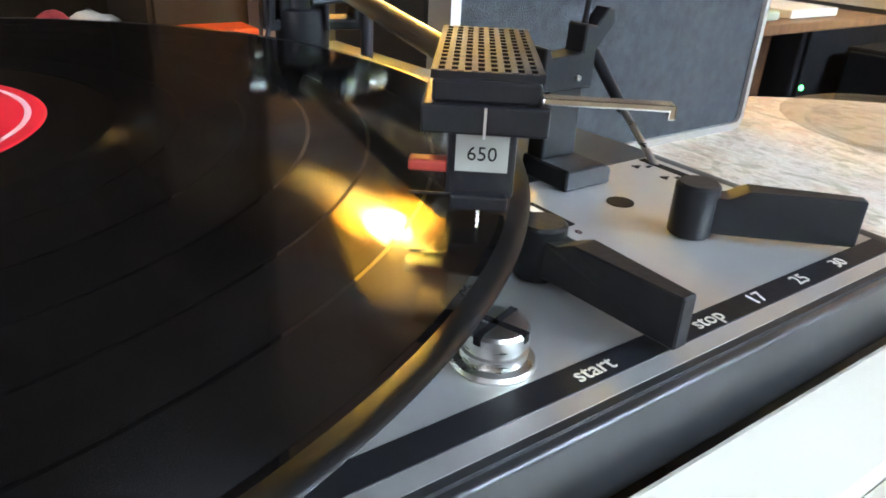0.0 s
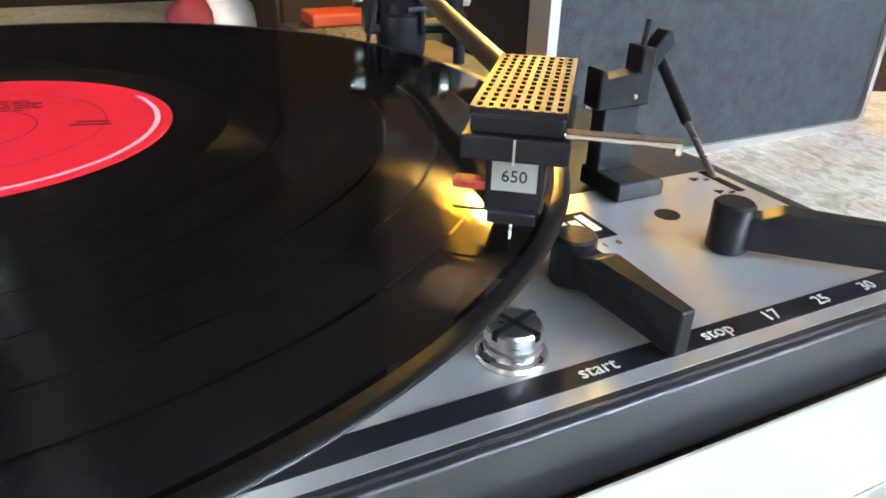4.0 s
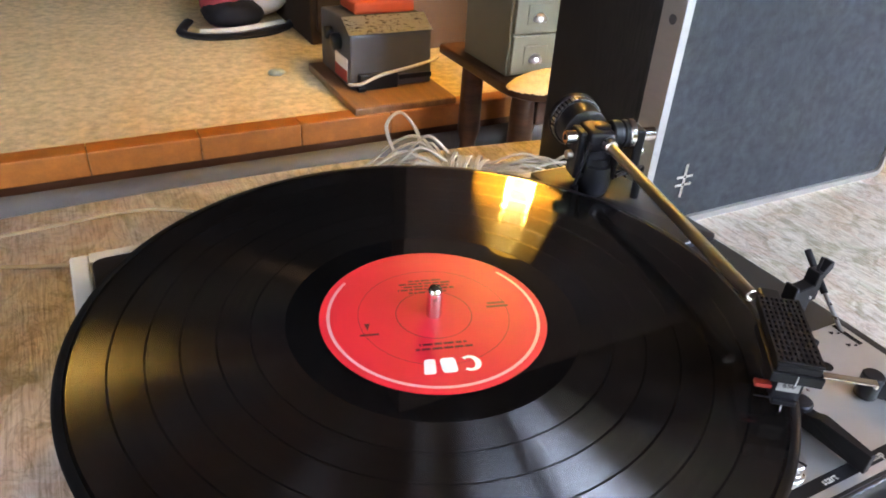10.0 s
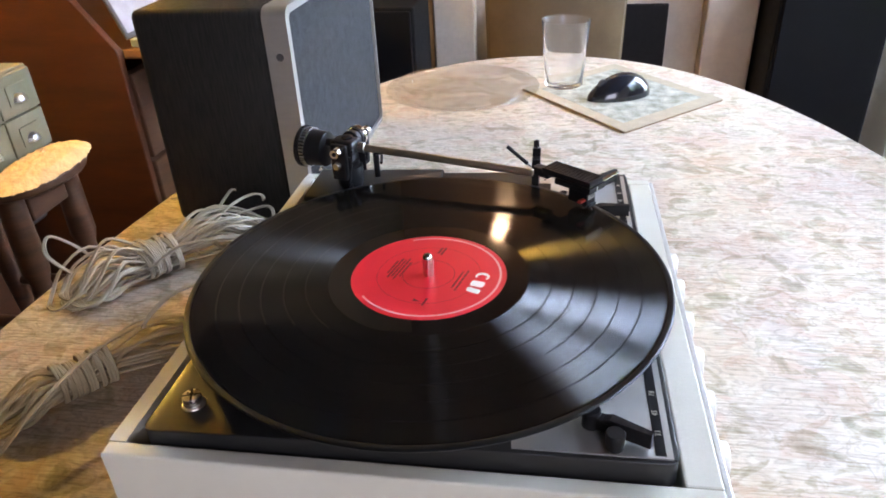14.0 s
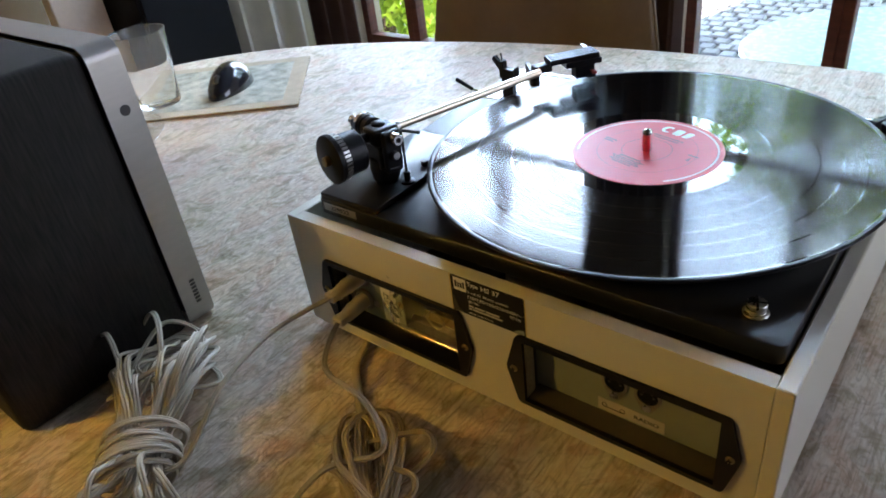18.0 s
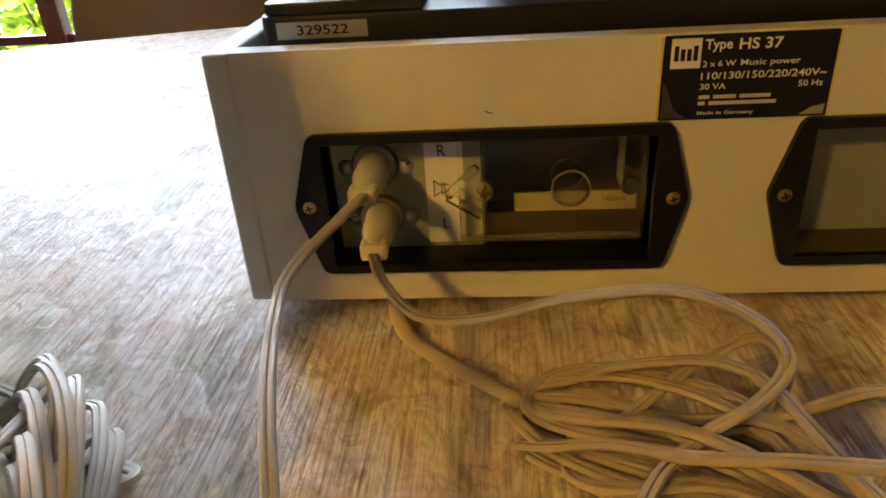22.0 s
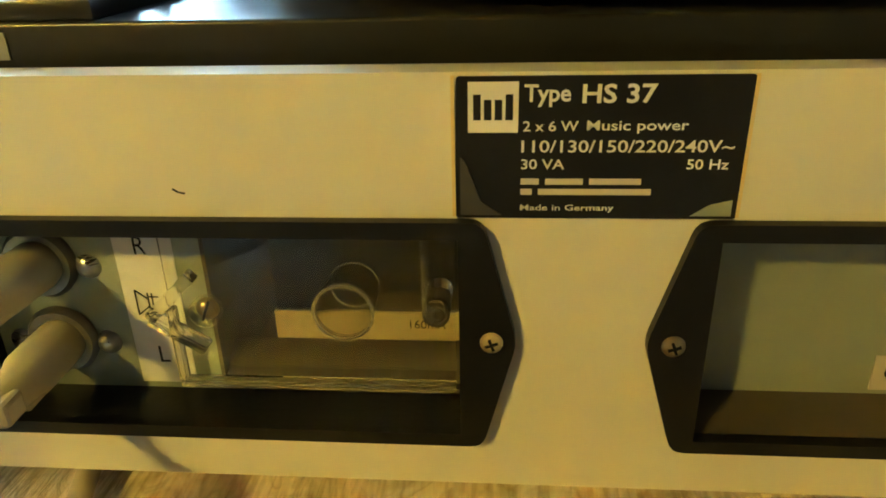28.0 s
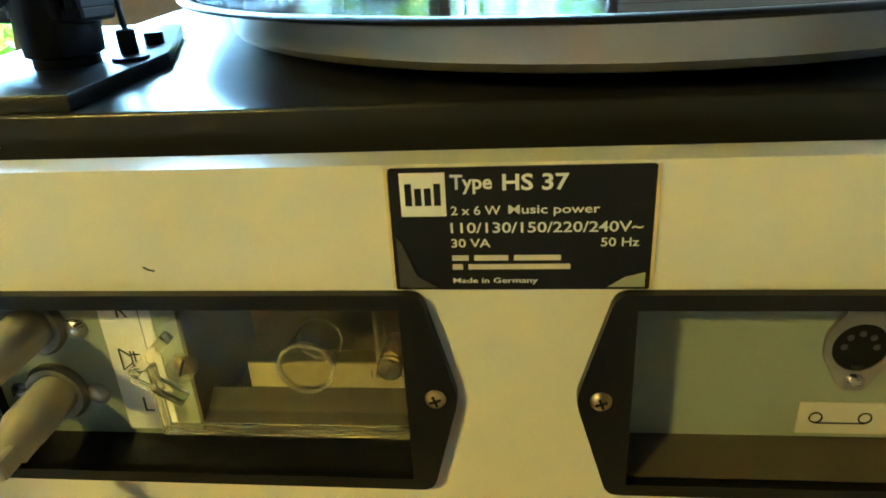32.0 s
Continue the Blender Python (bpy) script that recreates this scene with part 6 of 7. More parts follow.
# ---- things round the table ----
def high_chair(cx, cy, yaw, w0, w1, top, label, lean=6):
    """Upholstered high-back chair; its back faces the local -y side. w0: width at the seat, w1: at the top."""
    q = Matrix.Translation((cx, cy, FLOOR)) @ Matrix.Rotation(radians(yaw), 4, "Z")
    ch = thing("dining_chair", label, "chair", (cx, cy, FLOOR), "dining chairs")
    h = top - FLOOR
    bm = bmesh.new()
    n = 10
    rows = []
    for k in range(n + 1):
        t = k / n
        z = 0.40 + (h - 0.40) * t
        w = (w0 + (w1 - w0) * t ** 0.8) / 2 * (1 - 0.02 * (1 if k == n else 0))
        y = -math.tan(radians(lean)) * (z - 0.40) - 0.02 * math.sin(t * math.pi)
        th = 0.032
        rows.append([bm.verts.new((sx * w * f, y + o, z)) for sx, f, o in ((-1, 1, -th * 0.4), (-0.5, 1, -th), (0, 1, -th * 1.15), (0.5, 1, -th), (1, 1, -th * 0.4), (1, 1, th * 0.4), (0.5, 1, th), (0, 1, th * 0.9), (-0.5, 1, th), (-1, 1, th * 0.4))])
    m = 10
    for a, c in zip(rows, rows[1:]):
        for i in range(m):
            bm.faces.new((a[i], a[(i + 1) % m], c[(i + 1) % m], c[i]))
    bm.faces.new(rows[0][::-1])
    bm.faces.new(rows[-1])
    bmesh.ops.recalc_face_normals(bm, faces=bm.faces[:])
    bevel(bm, 0.006, 2, [e for e in bm.edges if e.calc_face_angle(0) > 0.7])
    bm.transform(q)
    part("backrest", bm, M_LEATHER, ch, "taupe leather backrest", 50)
    for s in (-1, 1):
        line = []
        for k in range(n + 1):
            t = k / n
            z = 0.40 + (h - 0.40) * t
            line.append(q @ Vector((s * (w0 + (w1 - w0) * t ** 0.8) / 2, -math.tan(radians(lean)) * (z - 0.40) - 0.02 * math.sin(t * math.pi), z)))
        part("piping", tube(line, 0.004, 8), M_LEATHER, ch)
    bm = box(-w0 / 2, w0 / 2, 0.02, 0.44, 0.38, 0.46, 0.02, 3)
    bm.transform(q)
    part("seat", bm, M_LEATHER, ch, "", 50)
    for sx in (-1, 1):
        for y in (0.0, 0.40):
            bm = box(sx * (w0 / 2 - 0.03) - 0.018, sx * (w0 / 2 - 0.03) + 0.018, y - 0.018, y + 0.018, 0, 0.39, 0.003)
            bm.transform(q)
            part("leg", bm, M_DARKWOOD, ch)
    return ch


high_chair(0.53, -0.66, 4, 0.57, 0.39, 0.165, "taupe leather high-back dining chair at the long side of the table")
high_chair(1.42, -0.075, 92, 0.31, 0.36, 0.34, "taupe leather high-back dining chair at the end of the table", 3)

# tall black loudspeakers on both sides of the fireplace; one bears a lace cloth and a pot
def tower(x0, y0, y1, label):
    tw = thing("tower_loudspeaker", label, "loudspeaker", (x0 + 0.1, (y0 + y1) / 2, FLOOR), "floor loudspeakers")
    part("cabinet", box(x0, x0 + 0.30, y0 + 0.01, y1, FLOOR, -0.098, 0.006), M_MATTE, tw)
    part("front_grille", box(x0 - 0.012, x0, y0 + 0.02, y1 - 0.01, FLOOR + 0.03, -0.108, 0.004), M_MATTE, tw)


tower(2.10, -1.14, -0.785, "tall black floor loudspeaker with a lace cloth on top")
tower(1.97, 0.375, 0.735, "tall black floor loudspeaker beside the fireplace")
lace = tagged(part("lace_cloth", merge(box(2.085, 2.41, -1.14, -0.775, -0.098, -0.093, 0.002), *[prism([(-0.02, 0), (0.02, 0), (0.012, -0.012), (0, -0.018), (-0.012, -0.012)], 0, 0.002, 0, 1, Matrix.Translation((2.083, -1.12 + k * 0.04, -0.095)) @ Matrix(((0, 0, 1, 0), (1, 0, 0, 0), (0, 1, 0, 0), (0, 0, 0, 1)))) for k in range(2)]), M_LACE), "beige lace cloth hanging over the loudspeaker's edge", "cloth")
pot = tagged(part("flower_pot", lathe([(0, 0), (0.05, 0), (0.055, 0.01), (0.075, 0.11), (0.08, 0.12), (0.07, 0.12), (0.06, 0.03), (0, 0.03)], Matrix.Translation((2.22, -0.93, -0.093)), 32), M_LACE, None, "", 50), "beige ceramic flower pot on the lace cloth", "pot")

# low black cabinet in the corner beside the bureau
hc = thing("hifi_cabinet", "low black cabinet with a green standby light, beside the bureau", "cabinet", (2.1, 1.0, FLOOR))
part("body", box(1.845, 2.40, 0.79, 1.40, FLOOR, -0.04, 0.006), M_MATTE, hc)
part("front", box(1.86, 2.385, 0.778, 0.789, FLOOR + 0.05, -0.06, 0.003), M_MATTE, hc)
part("standby_light", rod((1.868, 0.778, -0.206), (1.868, 0.770, -0.206), 0.008, 16, 0.002), M_GREENLED, hc, "green standby light")

# curtains
def curtain(name, pts, z0, z1, depth, folds, material, label):
    a, c = Vector((*pts[0], 0)), Vector((*pts[1], 0))
    n = folds * 8
    d = (c - a).normalized()
    s = Vector((-d.y, d.x, 0))
    bm = bmesh.new()
    lo, hi = [], []
    for i in range(n + 1):
        t = i / n
        o = s * depth * (math.sin(t * folds * 2 * math.pi) + 0.35 * math.sin(t * folds * 4.7 + 1))
        p = a + (c - a) * t
        lo.append(bm.verts.new(p + o * 1.15 + Vector((0, 0, z0))))
        hi.append(bm.verts.new(p + o * 0.8 + Vector((0, 0, z1))))
    for i in range(n):
        bm.faces.new((lo[i], lo[i + 1], hi[i + 1], hi[i]))
    bmesh.ops.solidify(bm, geom=bm.faces[:], thickness=0.004)
    return tagged(part(name, bm, material, None, "", 60), label, "curtain")


curtain("curtain", ((2.38, -1.22), (2.30, -1.62)), FLOOR + 0.02, 1.4, 0.045, 3, M_CURTAIN, "pale floor-length curtain hanging in soft folds")
curtain("curtain", ((2.30, -1.66), (2.22, -1.86)), FLOOR + 0.02, 1.4, 0.03, 3, M_CURTAIN2, "dark brown curtain hanging in folds")
curtain("curtain", ((1.04, -1.90), (0.73, -1.92)), FLOOR + 0.02, 1.4, 0.03, 4, M_CURTAIN2, "dark brown curtain beside the garden door")

# ---- writing bureau with its flap down, and what lies on it ----
bu = thing("bureau", "brown wooden writing bureau with its flap open", "bureau", (1.45, 1.1, FLOOR))
BX0, BX1, BY = 1.04, 1.82, 0.86
side = [(BY, FLOOR), (1.40, FLOOR), (1.40, 0.48), (1.20, 0.48), (BY, 0.005)]
flip = Matrix(((0, 0, 1, 0), (1, 0, 0, 0), (0, 1, 0, 0), (0, 0, 0, 1)))
part("side_panel", prism(side, BX0, BX0 + 0.02, 0.002, 1, flip), M_ORANGEWOOD, bu, "orange-brown side panel")
part("side_panel", prism(side, BX1 - 0.02, BX1, 0.002, 1, flip), M_ORANGEWOOD, bu, "orange-brown side panel")
part("flap", box(BX0 + 0.02, BX1 - 0.02, 0.585, BY, -0.016, 0.004, 0.003), M_MIDWOOD, bu, "open writing flap")
part("back_panel", box(BX0 + 0.02, BX1 - 0.02, 1.38, 1.398, FLOOR, 0.46), M_DARKWOOD, bu)
part("top_panel", box(BX0 - 0.01, BX1 + 0.01, 1.19, 1.41, 0.482, 0.50, 0.003), M_ORANGEWOOD, bu)
part("inner_shelf", box(BX0 + 0.021, BX1 - 0.021, BY + 0.002, 1.38, -0.016, 0.002), M_DARKWOOD, bu)
for k in range(3):
    z0 = FLOOR + 0.08 + k * 0.21
    d = part("drawer", box(BX0 + 0.022, BX1 - 0.022, BY - 0.008, BY + 0.02, z0, z0 + 0.20, 0.004), M_DARKWOOD, bu, "dark wooden drawer front")
    for x in (BX0 + 0.2, BX1 - 0.2):
        part("drawer_knob", lathe([(0, 0.03), (0.014, 0.026), (0.016, 0.018), (0.007, 0.008), (0.008, 0)], Matrix.Translation((x, BY - 0.008, z0 + 0.10)) @ Matrix.Rotation(radians(90), 4, "X"), 20), M_BRASS, d, "", 50)
lap = thing("laptop", "grey open laptop computer on the bureau flap", "laptop", (1.25, 0.74, 0.004))
part("base", box(1.08, 1.42, 0.62, 0.85, 0.0045, 0.022, 0.004), M_GREYPLATE, lap)
part("keyboard", box(1.10, 1.40, 0.70, 0.83, 0.022, 0.0235), M_GREYBOX, lap, "dark keyboard")
part("touchpad", box(1.20, 1.31, 0.63, 0.69, 0.022, 0.0226), M_GREYINK, lap)
sc = box(1.08, 1.42, -0.004, 0.004, 0, 0.22, 0.003)
sc.transform(Matrix.Translation((0, 0.855, 0.02)) @ Matrix.Rotation(radians(-20), 4, "X"))
part("lid", sc, M_GREYBOX, lap)
sc = box(1.09, 1.41, -0.0048, -0.0042, 0.012, 0.21)
sc.transform(Matrix.Translation((0, 0.855, 0.02)) @ Matrix.Rotation(radians(-20), 4, "X"))
part("screen", sc, M_SCREEN, lap, "softly lit grey screen")
tagged(part("mobile_phone", box(1.60, 1.67, 0.90, 0.91, 0.003, 0.14, 0.004), M_MATTE), "black mobile phone standing upright on the bureau", "phone")
tagged(part("writing_pad", box(1.46, 1.64, 0.62, 0.80, 0.005, 0.022, 0.002), M_PAPER), "pale writing pad on the bureau flap", "pad")
ds = thing("desk_lamp", "small cream desk lamp glowing warmly on the bureau", "lamp", (1.52, 0.98, 0.002))
part("lamp_foot", lathe([(0, 0), (0.05, 0), (0.05, 0.01), (0.012, 0.02), (0.01, 0.06), (0, 0.06)], Matrix.Translation((1.52, 0.98, 0.0025)), 24), M_TERRA, ds, "", 50)
part("lamp_cover", lathe([(0.05, 0.05), (0.055, 0.06), (0.06, 0.14), (0.045, 0.2), (0.0, 0.21)], Matrix.Translation((1.52, 0.98, 0.0025)), 28), M_PAPER, ds, "", 50)

# ---- side table, metal drawer box and lamp ----
st = thing("side_table", "dark wooden side table with turned legs and a rounded leaf", "side table", (0.75, 1.0, FLOOR))
SZ = -0.137
leaf = [(0.745 + 0.128 * math.cos(radians(a)), 0.925 + 0.10 * math.sin(radians(a))) for a in range(180, 361, 15)] + [(0.873, 1.20), (0.617, 1.20)]
part("tabletop", prism(leaf, SZ - 0.022, SZ, 0.006, 3), M_DARKWOOD, st, "", 50)
for x, y in ((0.665, 0.91), (0.825, 0.91), (0.665, 1.12), (0.825, 1.12)):
    part("leg", lathe([(0, 0), (0.012, 0), (0.016, 0.03), (0.012, 0.06), (0.02, 0.10), (0.016, 0.2), (0.026, 0.34), (0.018, 0.40), (0.026, 0.43), (0.024, SZ - 0.022 - FLOOR), (0, SZ - 0.022 - FLOOR)], Matrix.Translation((x, y, FLOOR)), 20), M_DARKWOOD, st, "", 50)
for a, c in (((0.665, 0.91), (0.665, 1.12)), ((0.825, 0.91), (0.825, 1.12)), ((0.665, 0.91), (0.825, 0.91))):
    part("stretcher", rod((*a, FLOOR + 0.30), (*c, FLOOR + 0.30), 0.014, 14), M_DARKWOOD, st, "", 50)
part("apron", box(0.69, 0.80, 0.895, 0.92, SZ - 0.09, SZ - 0.022, 0.004), M_DARKWOOD, st)
bm = bmesh.new()
bmesh.ops.create_grid(bm, x_segments=40, y_segments=24, size=1)
rnd = random.Random(4)
for v in bm.verts:
    x, y = v.co.x, v.co.y
    r = math.sqrt(x * x + y * y)
    k = max(abs(x), abs(y)) / r if r > 0.01 else 1
    x, y = x * k, y * k
    rr = math.sqrt(x * x + y * y)
    v.co = Vector((0.738 + 0.132 * x, 0.880 + 0.060 * y, SZ + 0.002 + 0.022 * (1 - rr ** 4) + rnd.uniform(-0.004, 0.004) * (1 - rr * 0.5)))
tagged(part("fur_pad", bm, M_SHEEP, None, "", 70), "cream fur pad lying on the side table", "pad")
CABQ = Matrix.Translation((0.640, 0.944, SZ))
cb = thing("drawer_box", "sage green metal box with four small drawers", "drawer box", (0.75, 1.03, SZ))
b = box(0, 0.225, 0.004, 0.180, 0.001, 0.168, 0.003)
b.transform(CABQ)
part("body", b, M_SAGE, cb)
for i in range(2):
    for j in range(2):
        x0, z0 = 0.005 + i * 0.109, 0.007 + j * 0.080
        b = box(x0, x0 + 0.106, -0.006, 0.004, z0, z0 + 0.076, 0.002)
        b.transform(CABQ)
        d = part("drawer", b, M_SAGE, cb, "sage green drawer front")
        b = box(x0 + 0.026, x0 + 0.080, -0.008, -0.006, z0 + 0.018, z0 + 0.056, 0.0008)
        b.transform(CABQ)
        part("label_holder", b, M_SAGE, d)
        b = lathe([(0.0, 0.011), (0.009, 0.010), (0.014, 0.006), (0.016, 0)], None, 24)
        bmesh.ops.delete(b, geom=[v for v in b.verts if v.co.y < -0.0035], context="VERTS")
        b.transform(CABQ @ Matrix.Translation((x0 + 0.053, -0.008, z0 + 0.024)) @ Matrix.Rotation(radians(90), 4, "X"))
        part("cup_pull", b, M_STEEL, d, "chrome cup pull", 50)
LX, LY = 0.775, 1.04
lz = SZ + 0.1685
tl = thing("table_lamp", "turned wooden table lamp with a lit yellow shade", "lamp", (LX, LY, lz))
part("lamp_base", lathe([(0, 0), (0.062, 0), (0.066, 0.008), (0.064, 0.022), (0.045, 0.038), (0.024, 0.048), (0.020, 0.065), (0.028, 0.085), (0.022, 0.12), (0.013, 0.30), (0.018, 0.40), (0.012, 0.44), (0, 0.44)], Matrix.Translation((LX, LY, lz)), 36), M_TERRA, tl, "turned wooden base", 50)
part("socket", rod((LX, LY, lz + 0.44), (LX, LY, lz + 0.66), 0.009, 16), M_BRASS, tl)
part("bulb", lathe([(0, 0), (0.014, 0.002), (0.030, 0.036), (0.028, 0.062), (0.016, 0.078), (0, 0.082)], Matrix.Translation((LX, LY, lz + 0.66)), 24), M_BULB, tl, "lit bulb", 60)
part("shade", lathe([(0.115, 0.675), (0.117, 0.675), (0.066, 0.85), (0.064, 0.85), (0.115, 0.676)], Matrix.Translation((LX, LY, lz)), 40), M_SHADE, tl, "yellow fabric shade", 50)
part("shade_ring", merge(*[rod((LX, LY, lz + 0.655), (LX + 0.114 * math.cos(a), LY + 0.114 * math.sin(a), lz + 0.678), 0.0015, 6) for a in (0.5, 2.6, 4.7)]), M_BRASS, tl)

# ---- things on the carpeted platform ----
tagged(part("wooden_board", box(0.424, 0.686, 1.224, 1.575, STEP_Z, STEP_Z + 0.02, 0.004), M_MIDWOOD), "brown wooden board under the metal case", "board")
cs = thing("metal_case", "dark grey metal case with a chrome edge and orange top", "case", (0.565, 1.45, STEP_Z + 0.02))
CZ = STEP_Z + 0.0205
part("body", prism([(1.340, CZ), (1.562, CZ), (1.562, CZ + 0.146), (1.402, CZ + 0.156), (1.350, CZ + 0.128)], 0.459, 0.672, 0.005, 2, flip), M_GREYBOX, cs)
part("chrome_edge", prism([(1.349, CZ + 0.1295), (1.400, CZ + 0.157), (1.402, CZ + 0.160), (1.346, CZ + 0.130)], 0.457, 0.674, 0.0008, 1, flip), M_STEEL, cs, "satin chrome strip")
part("orange_top", box(0.500, 0.660, 1.425, 1.530, CZ + 0.1545, CZ + 0.184, 0.006), M_ORANGEBOX, cs, "orange lid")
part("end_sticker", box(0.457, 0.4592, 1.365, 1.450, CZ + 0.012, CZ + 0.068), M_PAPER, cs, "pale and red sticker")
part("sticker_band", box(0.4562, 0.4572, 1.365, 1.450, CZ + 0.012, CZ + 0.040), M_RED, cs, "red lower half")
for y, z, r in ((1.42, 0.098, 0.021), (1.475, 0.105, 0.016)):
    part("end_knob", rod((0.4595, y, CZ + z), (0.438, y, CZ + z), r, 20, 0.003), M_BLACK, cs, "", 50)
part("front_block", box(0.475, 0.575, 1.326, 1.341, CZ + 0.001, CZ + 0.040, 0.003), M_BLACK, cs)
part("front_ledge", box(0.580, 0.668, 1.330, 1.341, CZ + 0.018, CZ + 0.030, 0.002), M_BLACK, cs)
part("foot", box(0.470, 0.490, 1.322, 1.340, CZ - 0.0003, CZ + 0.008, 0.002), M_BLACK, cs)
part("power_lead", tube(smooth_line([(0.4555, 1.350, CZ + 0.012), (0.475, 1.322, CZ + 0.020), (0.53, 1.318, CZ + 0.040), (0.60, 1.320, CZ + 0.050), (0.660, 1.320, CZ + 0.062), (0.690, 1.345, CZ + 0.060)], 6), 0.0042, 8), M_CABLE, cs, "grey lead", 60)
bag = thing("sports_bag", "red and black nylon bag with pale straps", "bag", (0.33, 2.05, STEP_Z))


def lump(cx, cy, cz, rx, ry, rz, seed):
    bm = bmesh.new()
    bmesh.ops.create_uvsphere(bm, u_segments=20, v_segments=12, radius=1)
    for v in bm.verts:
        f = 1 + 0.18 * noise.noise(v.co * 1.7 + Vector((seed, 0, 0)))
        v.co = Vector((cx + rx * v.co.x * f, cy + ry * v.co.y * f, max(cz - rz * 0.98, cz + rz * v.co.z * f)))
    return bm


part("pouch", lump(0.31, 2.05, STEP_Z + 0.085, 0.075, 0.08, 0.085, 3), M_REDBAG, bag, "red nylon pouch", 60)
part("pouch_base", lump(0.33, 2.02, STEP_Z + 0.05, 0.085, 0.085, 0.05, 7), M_MATTE, bag, "black base", 60)
part("cap", lump(0.43, 2.08, STEP_Z + 0.09, 0.09, 0.08, 0.075, 9), M_PAPER, bag, "pale grey flap", 60)
part("strap", tube(smooth_line([(0.20, 2.02, STEP_Z + 0.03), (0.17, 1.96, STEP_Z + 0.012), (0.26, 1.90, STEP_Z + 0.01), (0.42, 1.92, STEP_Z + 0.01), (0.52, 2.02, STEP_Z + 0.02), (0.50, 2.12, STEP_Z + 0.10), (0.42, 2.12, STEP_Z + 0.16)], 6), 0.009, 8, 1.8), M_BLACK, bag, "black strap", 60)
part("trim", tube(smooth_line([(0.22, 1.96, STEP_Z + 0.012), (0.33, 1.93, STEP_Z + 0.02), (0.47, 1.98, STEP_Z + 0.02)], 6), 0.009, 8, 1.6), M_PAPER, bag, "pale trim", 60)
tagged(part("paper_scrap", lump(0.335, 1.56, STEP_Z + 0.008, 0.022, 0.016, 0.009, 2), M_GREYPLATE, None, "", 60), "crumpled grey scrap lying on the carpet", "scrap")
cup = thing("cupboard", "dark wooden cupboard standing on the carpeted platform", "cupboard", (0.62, 1.95, STEP_Z))
part("body", box(0.50, 0.90, 1.78, 2.25, STEP_Z, 0.9, 0.006), M_DIMPANEL, cup)
part("door", box(0.515, 0.885, 1.765, 1.779, STEP_Z + 0.04, 0.86, 0.004), M_DIMPANEL, cup)
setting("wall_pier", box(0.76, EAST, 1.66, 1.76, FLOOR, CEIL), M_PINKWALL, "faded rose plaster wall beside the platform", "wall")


# ---- the garden ----
G = -1.45
setting("ground", box(-60, 60, -80, SOUTH - 0.2, G - 0.1, G), M_JOINT, "sandy paved garden ground", "ground")
rnd = random.Random(11)
setp = thing("cobble_paving", "grey cobblestones of the patio", "paving", (0.6, -4.2, G), kind="structure")
base = box(-0.055, 0.055, -0.055, 0.055, 0, 0.03, 0.012, 1)
me0 = part("cobble", base, M_COBBLE, setp)
me0.location = (0, -3.0, G)
for i in range(20):
    for j in range(14):
        o = new("cobble", me0.data)
        o.parent = setp
        o.matrix_parent_inverse = setp.matrix_world.inverted()
        o.matrix_basis = Matrix.LocRotScale((-0.25 + i * 0.122 + rnd.uniform(-0.006, 0.006) + (j % 2) * 0.06, -3.15 - j * 0.122, G), Euler((0, 0, rnd.uniform(-0.08, 0.08))), (rnd.uniform(0.94, 1.04), rnd.uniform(0.94, 1.04), rnd.uniform(0.8, 1.1)))
verts, faces = [], []
bm = bmesh.new()
bm.from_mesh(me0.data)
bm.verts.index_update()
for i in range(27):
    for j in range(27):
        if i < 20 and j < 14:
            continue
        m = Matrix.LocRotScale((-0.25 + i * 0.122 + rnd.uniform(-0.006, 0.006) + (j % 2) * 0.06, -3.15 - j * 0.122, G), Euler((0, 0, rnd.uniform(-0.08, 0.08))), (rnd.uniform(0.94, 1.04), rnd.uniform(0.94, 1.04), rnd.uniform(0.8, 1.1)))
        k = len(verts)
        verts += [tuple(m @ v.co) for v in bm.verts]
        faces += [tuple(k + v.index for v in f.verts) for f in bm.faces]
bm.free()
far = bpy.data.meshes.new("far_cobbles")
far.from_pydata(verts, [], faces)
far.materials.append(M_COBBLE)
o = tagged(new("far_cobbles", far), kind="stuff")
o.parent = setp
o.matrix_parent_inverse = setp.matrix_world.inverted()
gt = thing("garden_table", "round white enamelled garden table on the patio", "table", (0.25, -2.95, G))
part("tabletop", lathe([(0, 0.66), (0.56, 0.66), (0.575, 0.672), (0.56, 0.685), (0, 0.685)], Matrix.Translation((0.25, -2.95, G)), 56), M_PATIO, gt, "", 40)
for a in (45, 135, 225, 315):
    part("leg", tube([Vector((0.25 + 0.5 * math.cos(radians(a)), -2.95 + 0.5 * math.sin(radians(a)), G)), Vector((0.25 + 0.38 * math.cos(radians(a)), -2.95 + 0.38 * math.sin(radians(a)), G + 0.66))], 0.018, 10), M_PATIO, gt, "", 60)


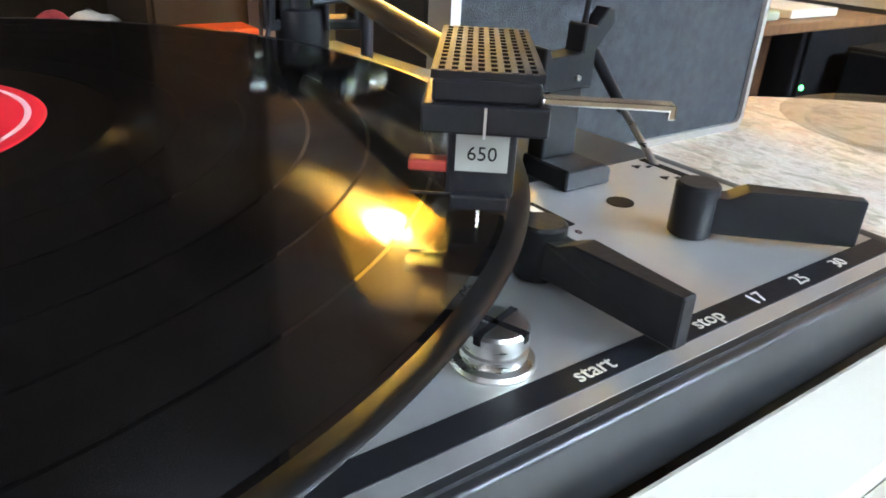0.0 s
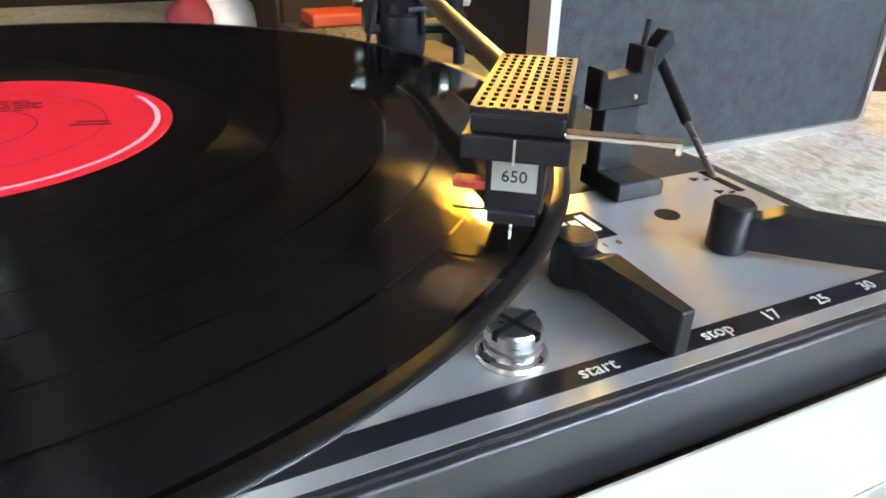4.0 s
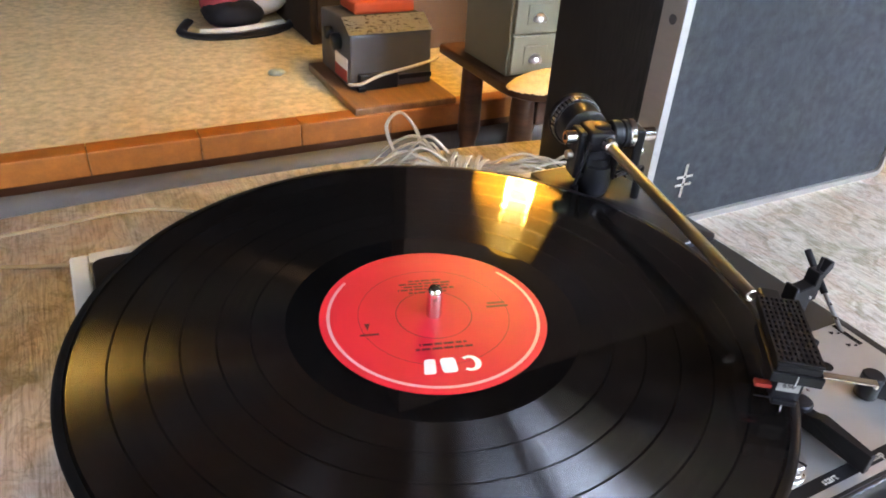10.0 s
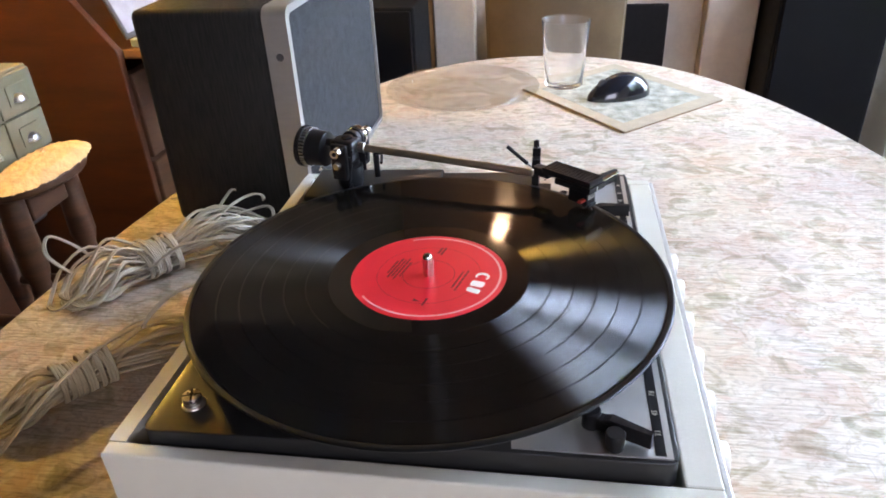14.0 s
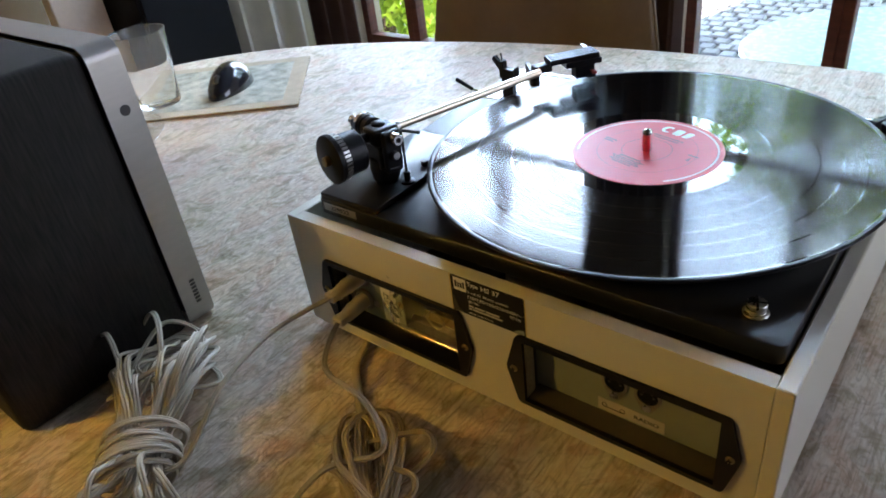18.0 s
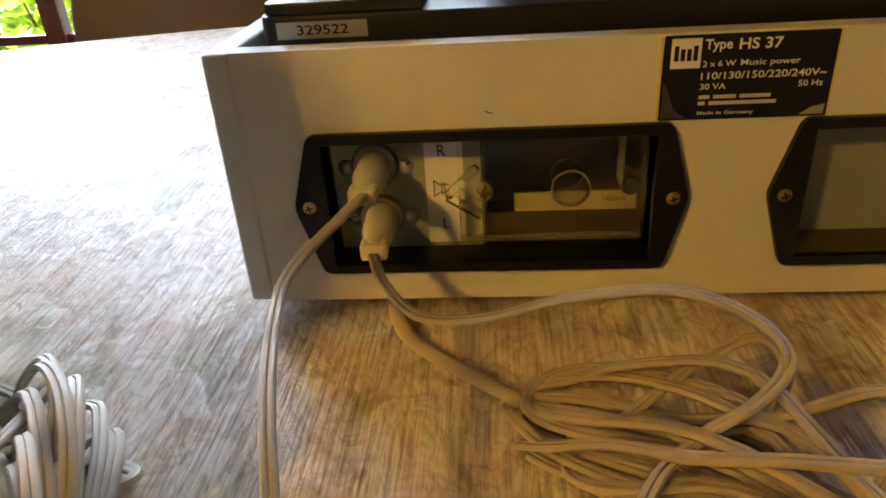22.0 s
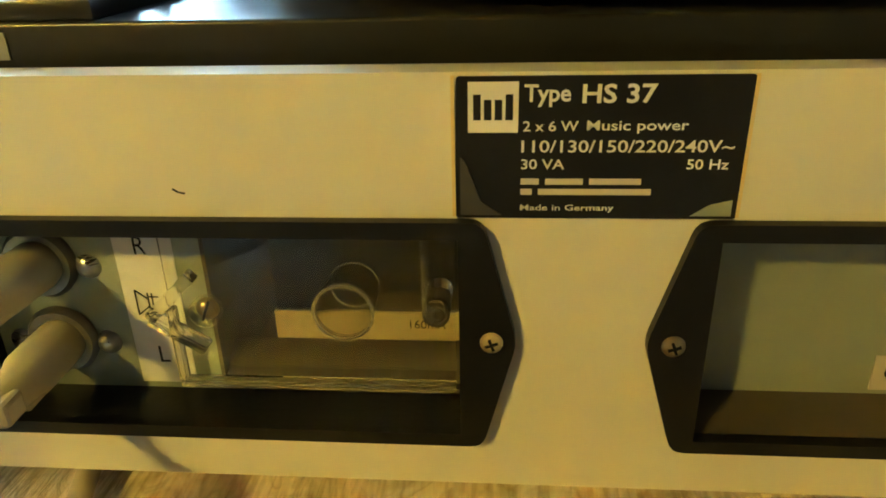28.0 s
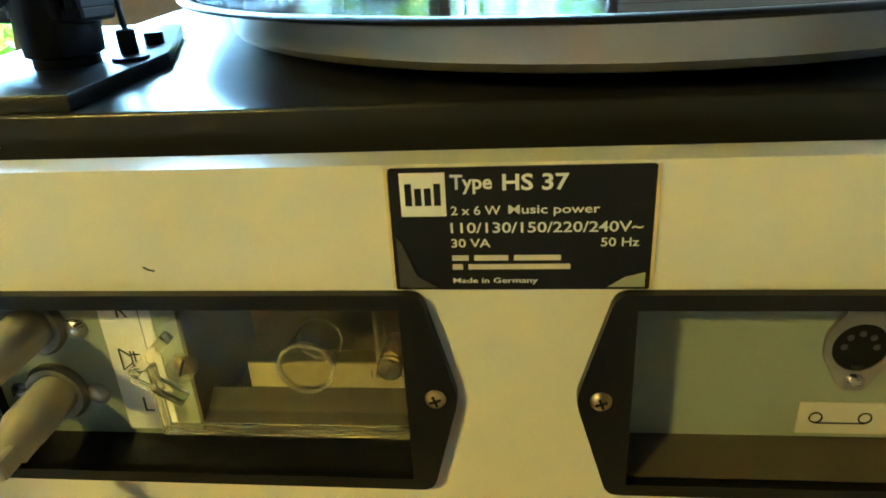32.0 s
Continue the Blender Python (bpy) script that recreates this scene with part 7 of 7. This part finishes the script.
def bush(cx, cy, z0, rx, ry, h, n, seed, name, label):
    r = random.Random(seed)
    e = thing(name, label, "shrub", (cx, cy, z0), "garden shrubs")
    part("stem", merge(*[tube(smooth_line([(cx + r.uniform(-0.05, 0.05), cy, z0), (cx + r.uniform(-0.2, 0.2) * rx, cy + r.uniform(-0.2, 0.2) * ry, z0 + h * 0.4), (cx + r.uniform(-0.6, 0.6) * rx, cy + r.uniform(-0.6, 0.6) * ry, z0 + h * 0.85)], 4), [0.03 * (1 - i / 10) for i in range(9)], 6) for _ in range(6)]), M_BARK, e)
    verts, faces = [], []
    for k in range(n):
        while True:
            u, v, w = r.uniform(-1, 1), r.uniform(-1, 1), r.uniform(-1, 1)
            d = u * u + v * v + w * w
            if d < 1 and d > r.uniform(0, 0.75):
                break
        lump_ = 1 + 0.35 * noise.noise(Vector((u, v, w)) * 2.2 + Vector((seed, 0, 0)))
        p = Vector((cx + rx * u * lump_, cy + ry * v * lump_, z0 + h * 0.56 + h * 0.5 * w * lump_))
        s = r.uniform(0.045, 0.10)
        q = Euler((r.uniform(-1.2, 1.2), r.uniform(-1.2, 1.2), r.uniform(0, 6.3))).to_matrix()
        b = len(verts)
        verts += [tuple(p + q @ Vector(o)) for o in ((-s, 0, 0), (-s * 0.2, s * 0.5, 0.1 * s), (s, 0, 0), (-s * 0.2, -s * 0.5, 0.1 * s))]
        faces += [(b, b + 1, b + 2, b + 3)]
    me = bpy.data.meshes.new("crown")
    me.from_pydata(verts, [], faces)
    me.materials.append(M_LEAF)
    o = new("crown", me)
    o.parent = e
    o.matrix_parent_inverse = e.matrix_world.inverted()
    o["label"] = "crown of small green leaves"
    return e


bush(-1.5, -6.3, G, 1.3, 0.8, 6.0, 6800, 1, "shrub", "tall leafy green garden shrub")
bush(0.3, -6.8, G, 1.3, 0.8, 6.2, 6500, 2, "shrub", "tall leafy green garden shrub")
bush(1.7, -7.2, G, 1.0, 0.7, 5.2, 4500, 3, "shrub", "tall leafy green garden shrub")
bush(-3.4, -5.8, G, 1.4, 0.9, 5.6, 4500, 4, "shrub", "tall leafy green garden shrub")
bush(2.7, -3.5, G, 0.5, 0.35, 1.35, 1200, 5, "shrub", "low leafy shrub close to the window")
bush(3.85, -3.75, G, 0.75, 0.5, 1.7, 2200, 6, "shrub", "low leafy shrub close to the window")

setting("backdrop", box(-45, 45, -40.5, -40, 0.5, 45), M_CLOUD, "bright cloudy sky behind the garden", "sky")
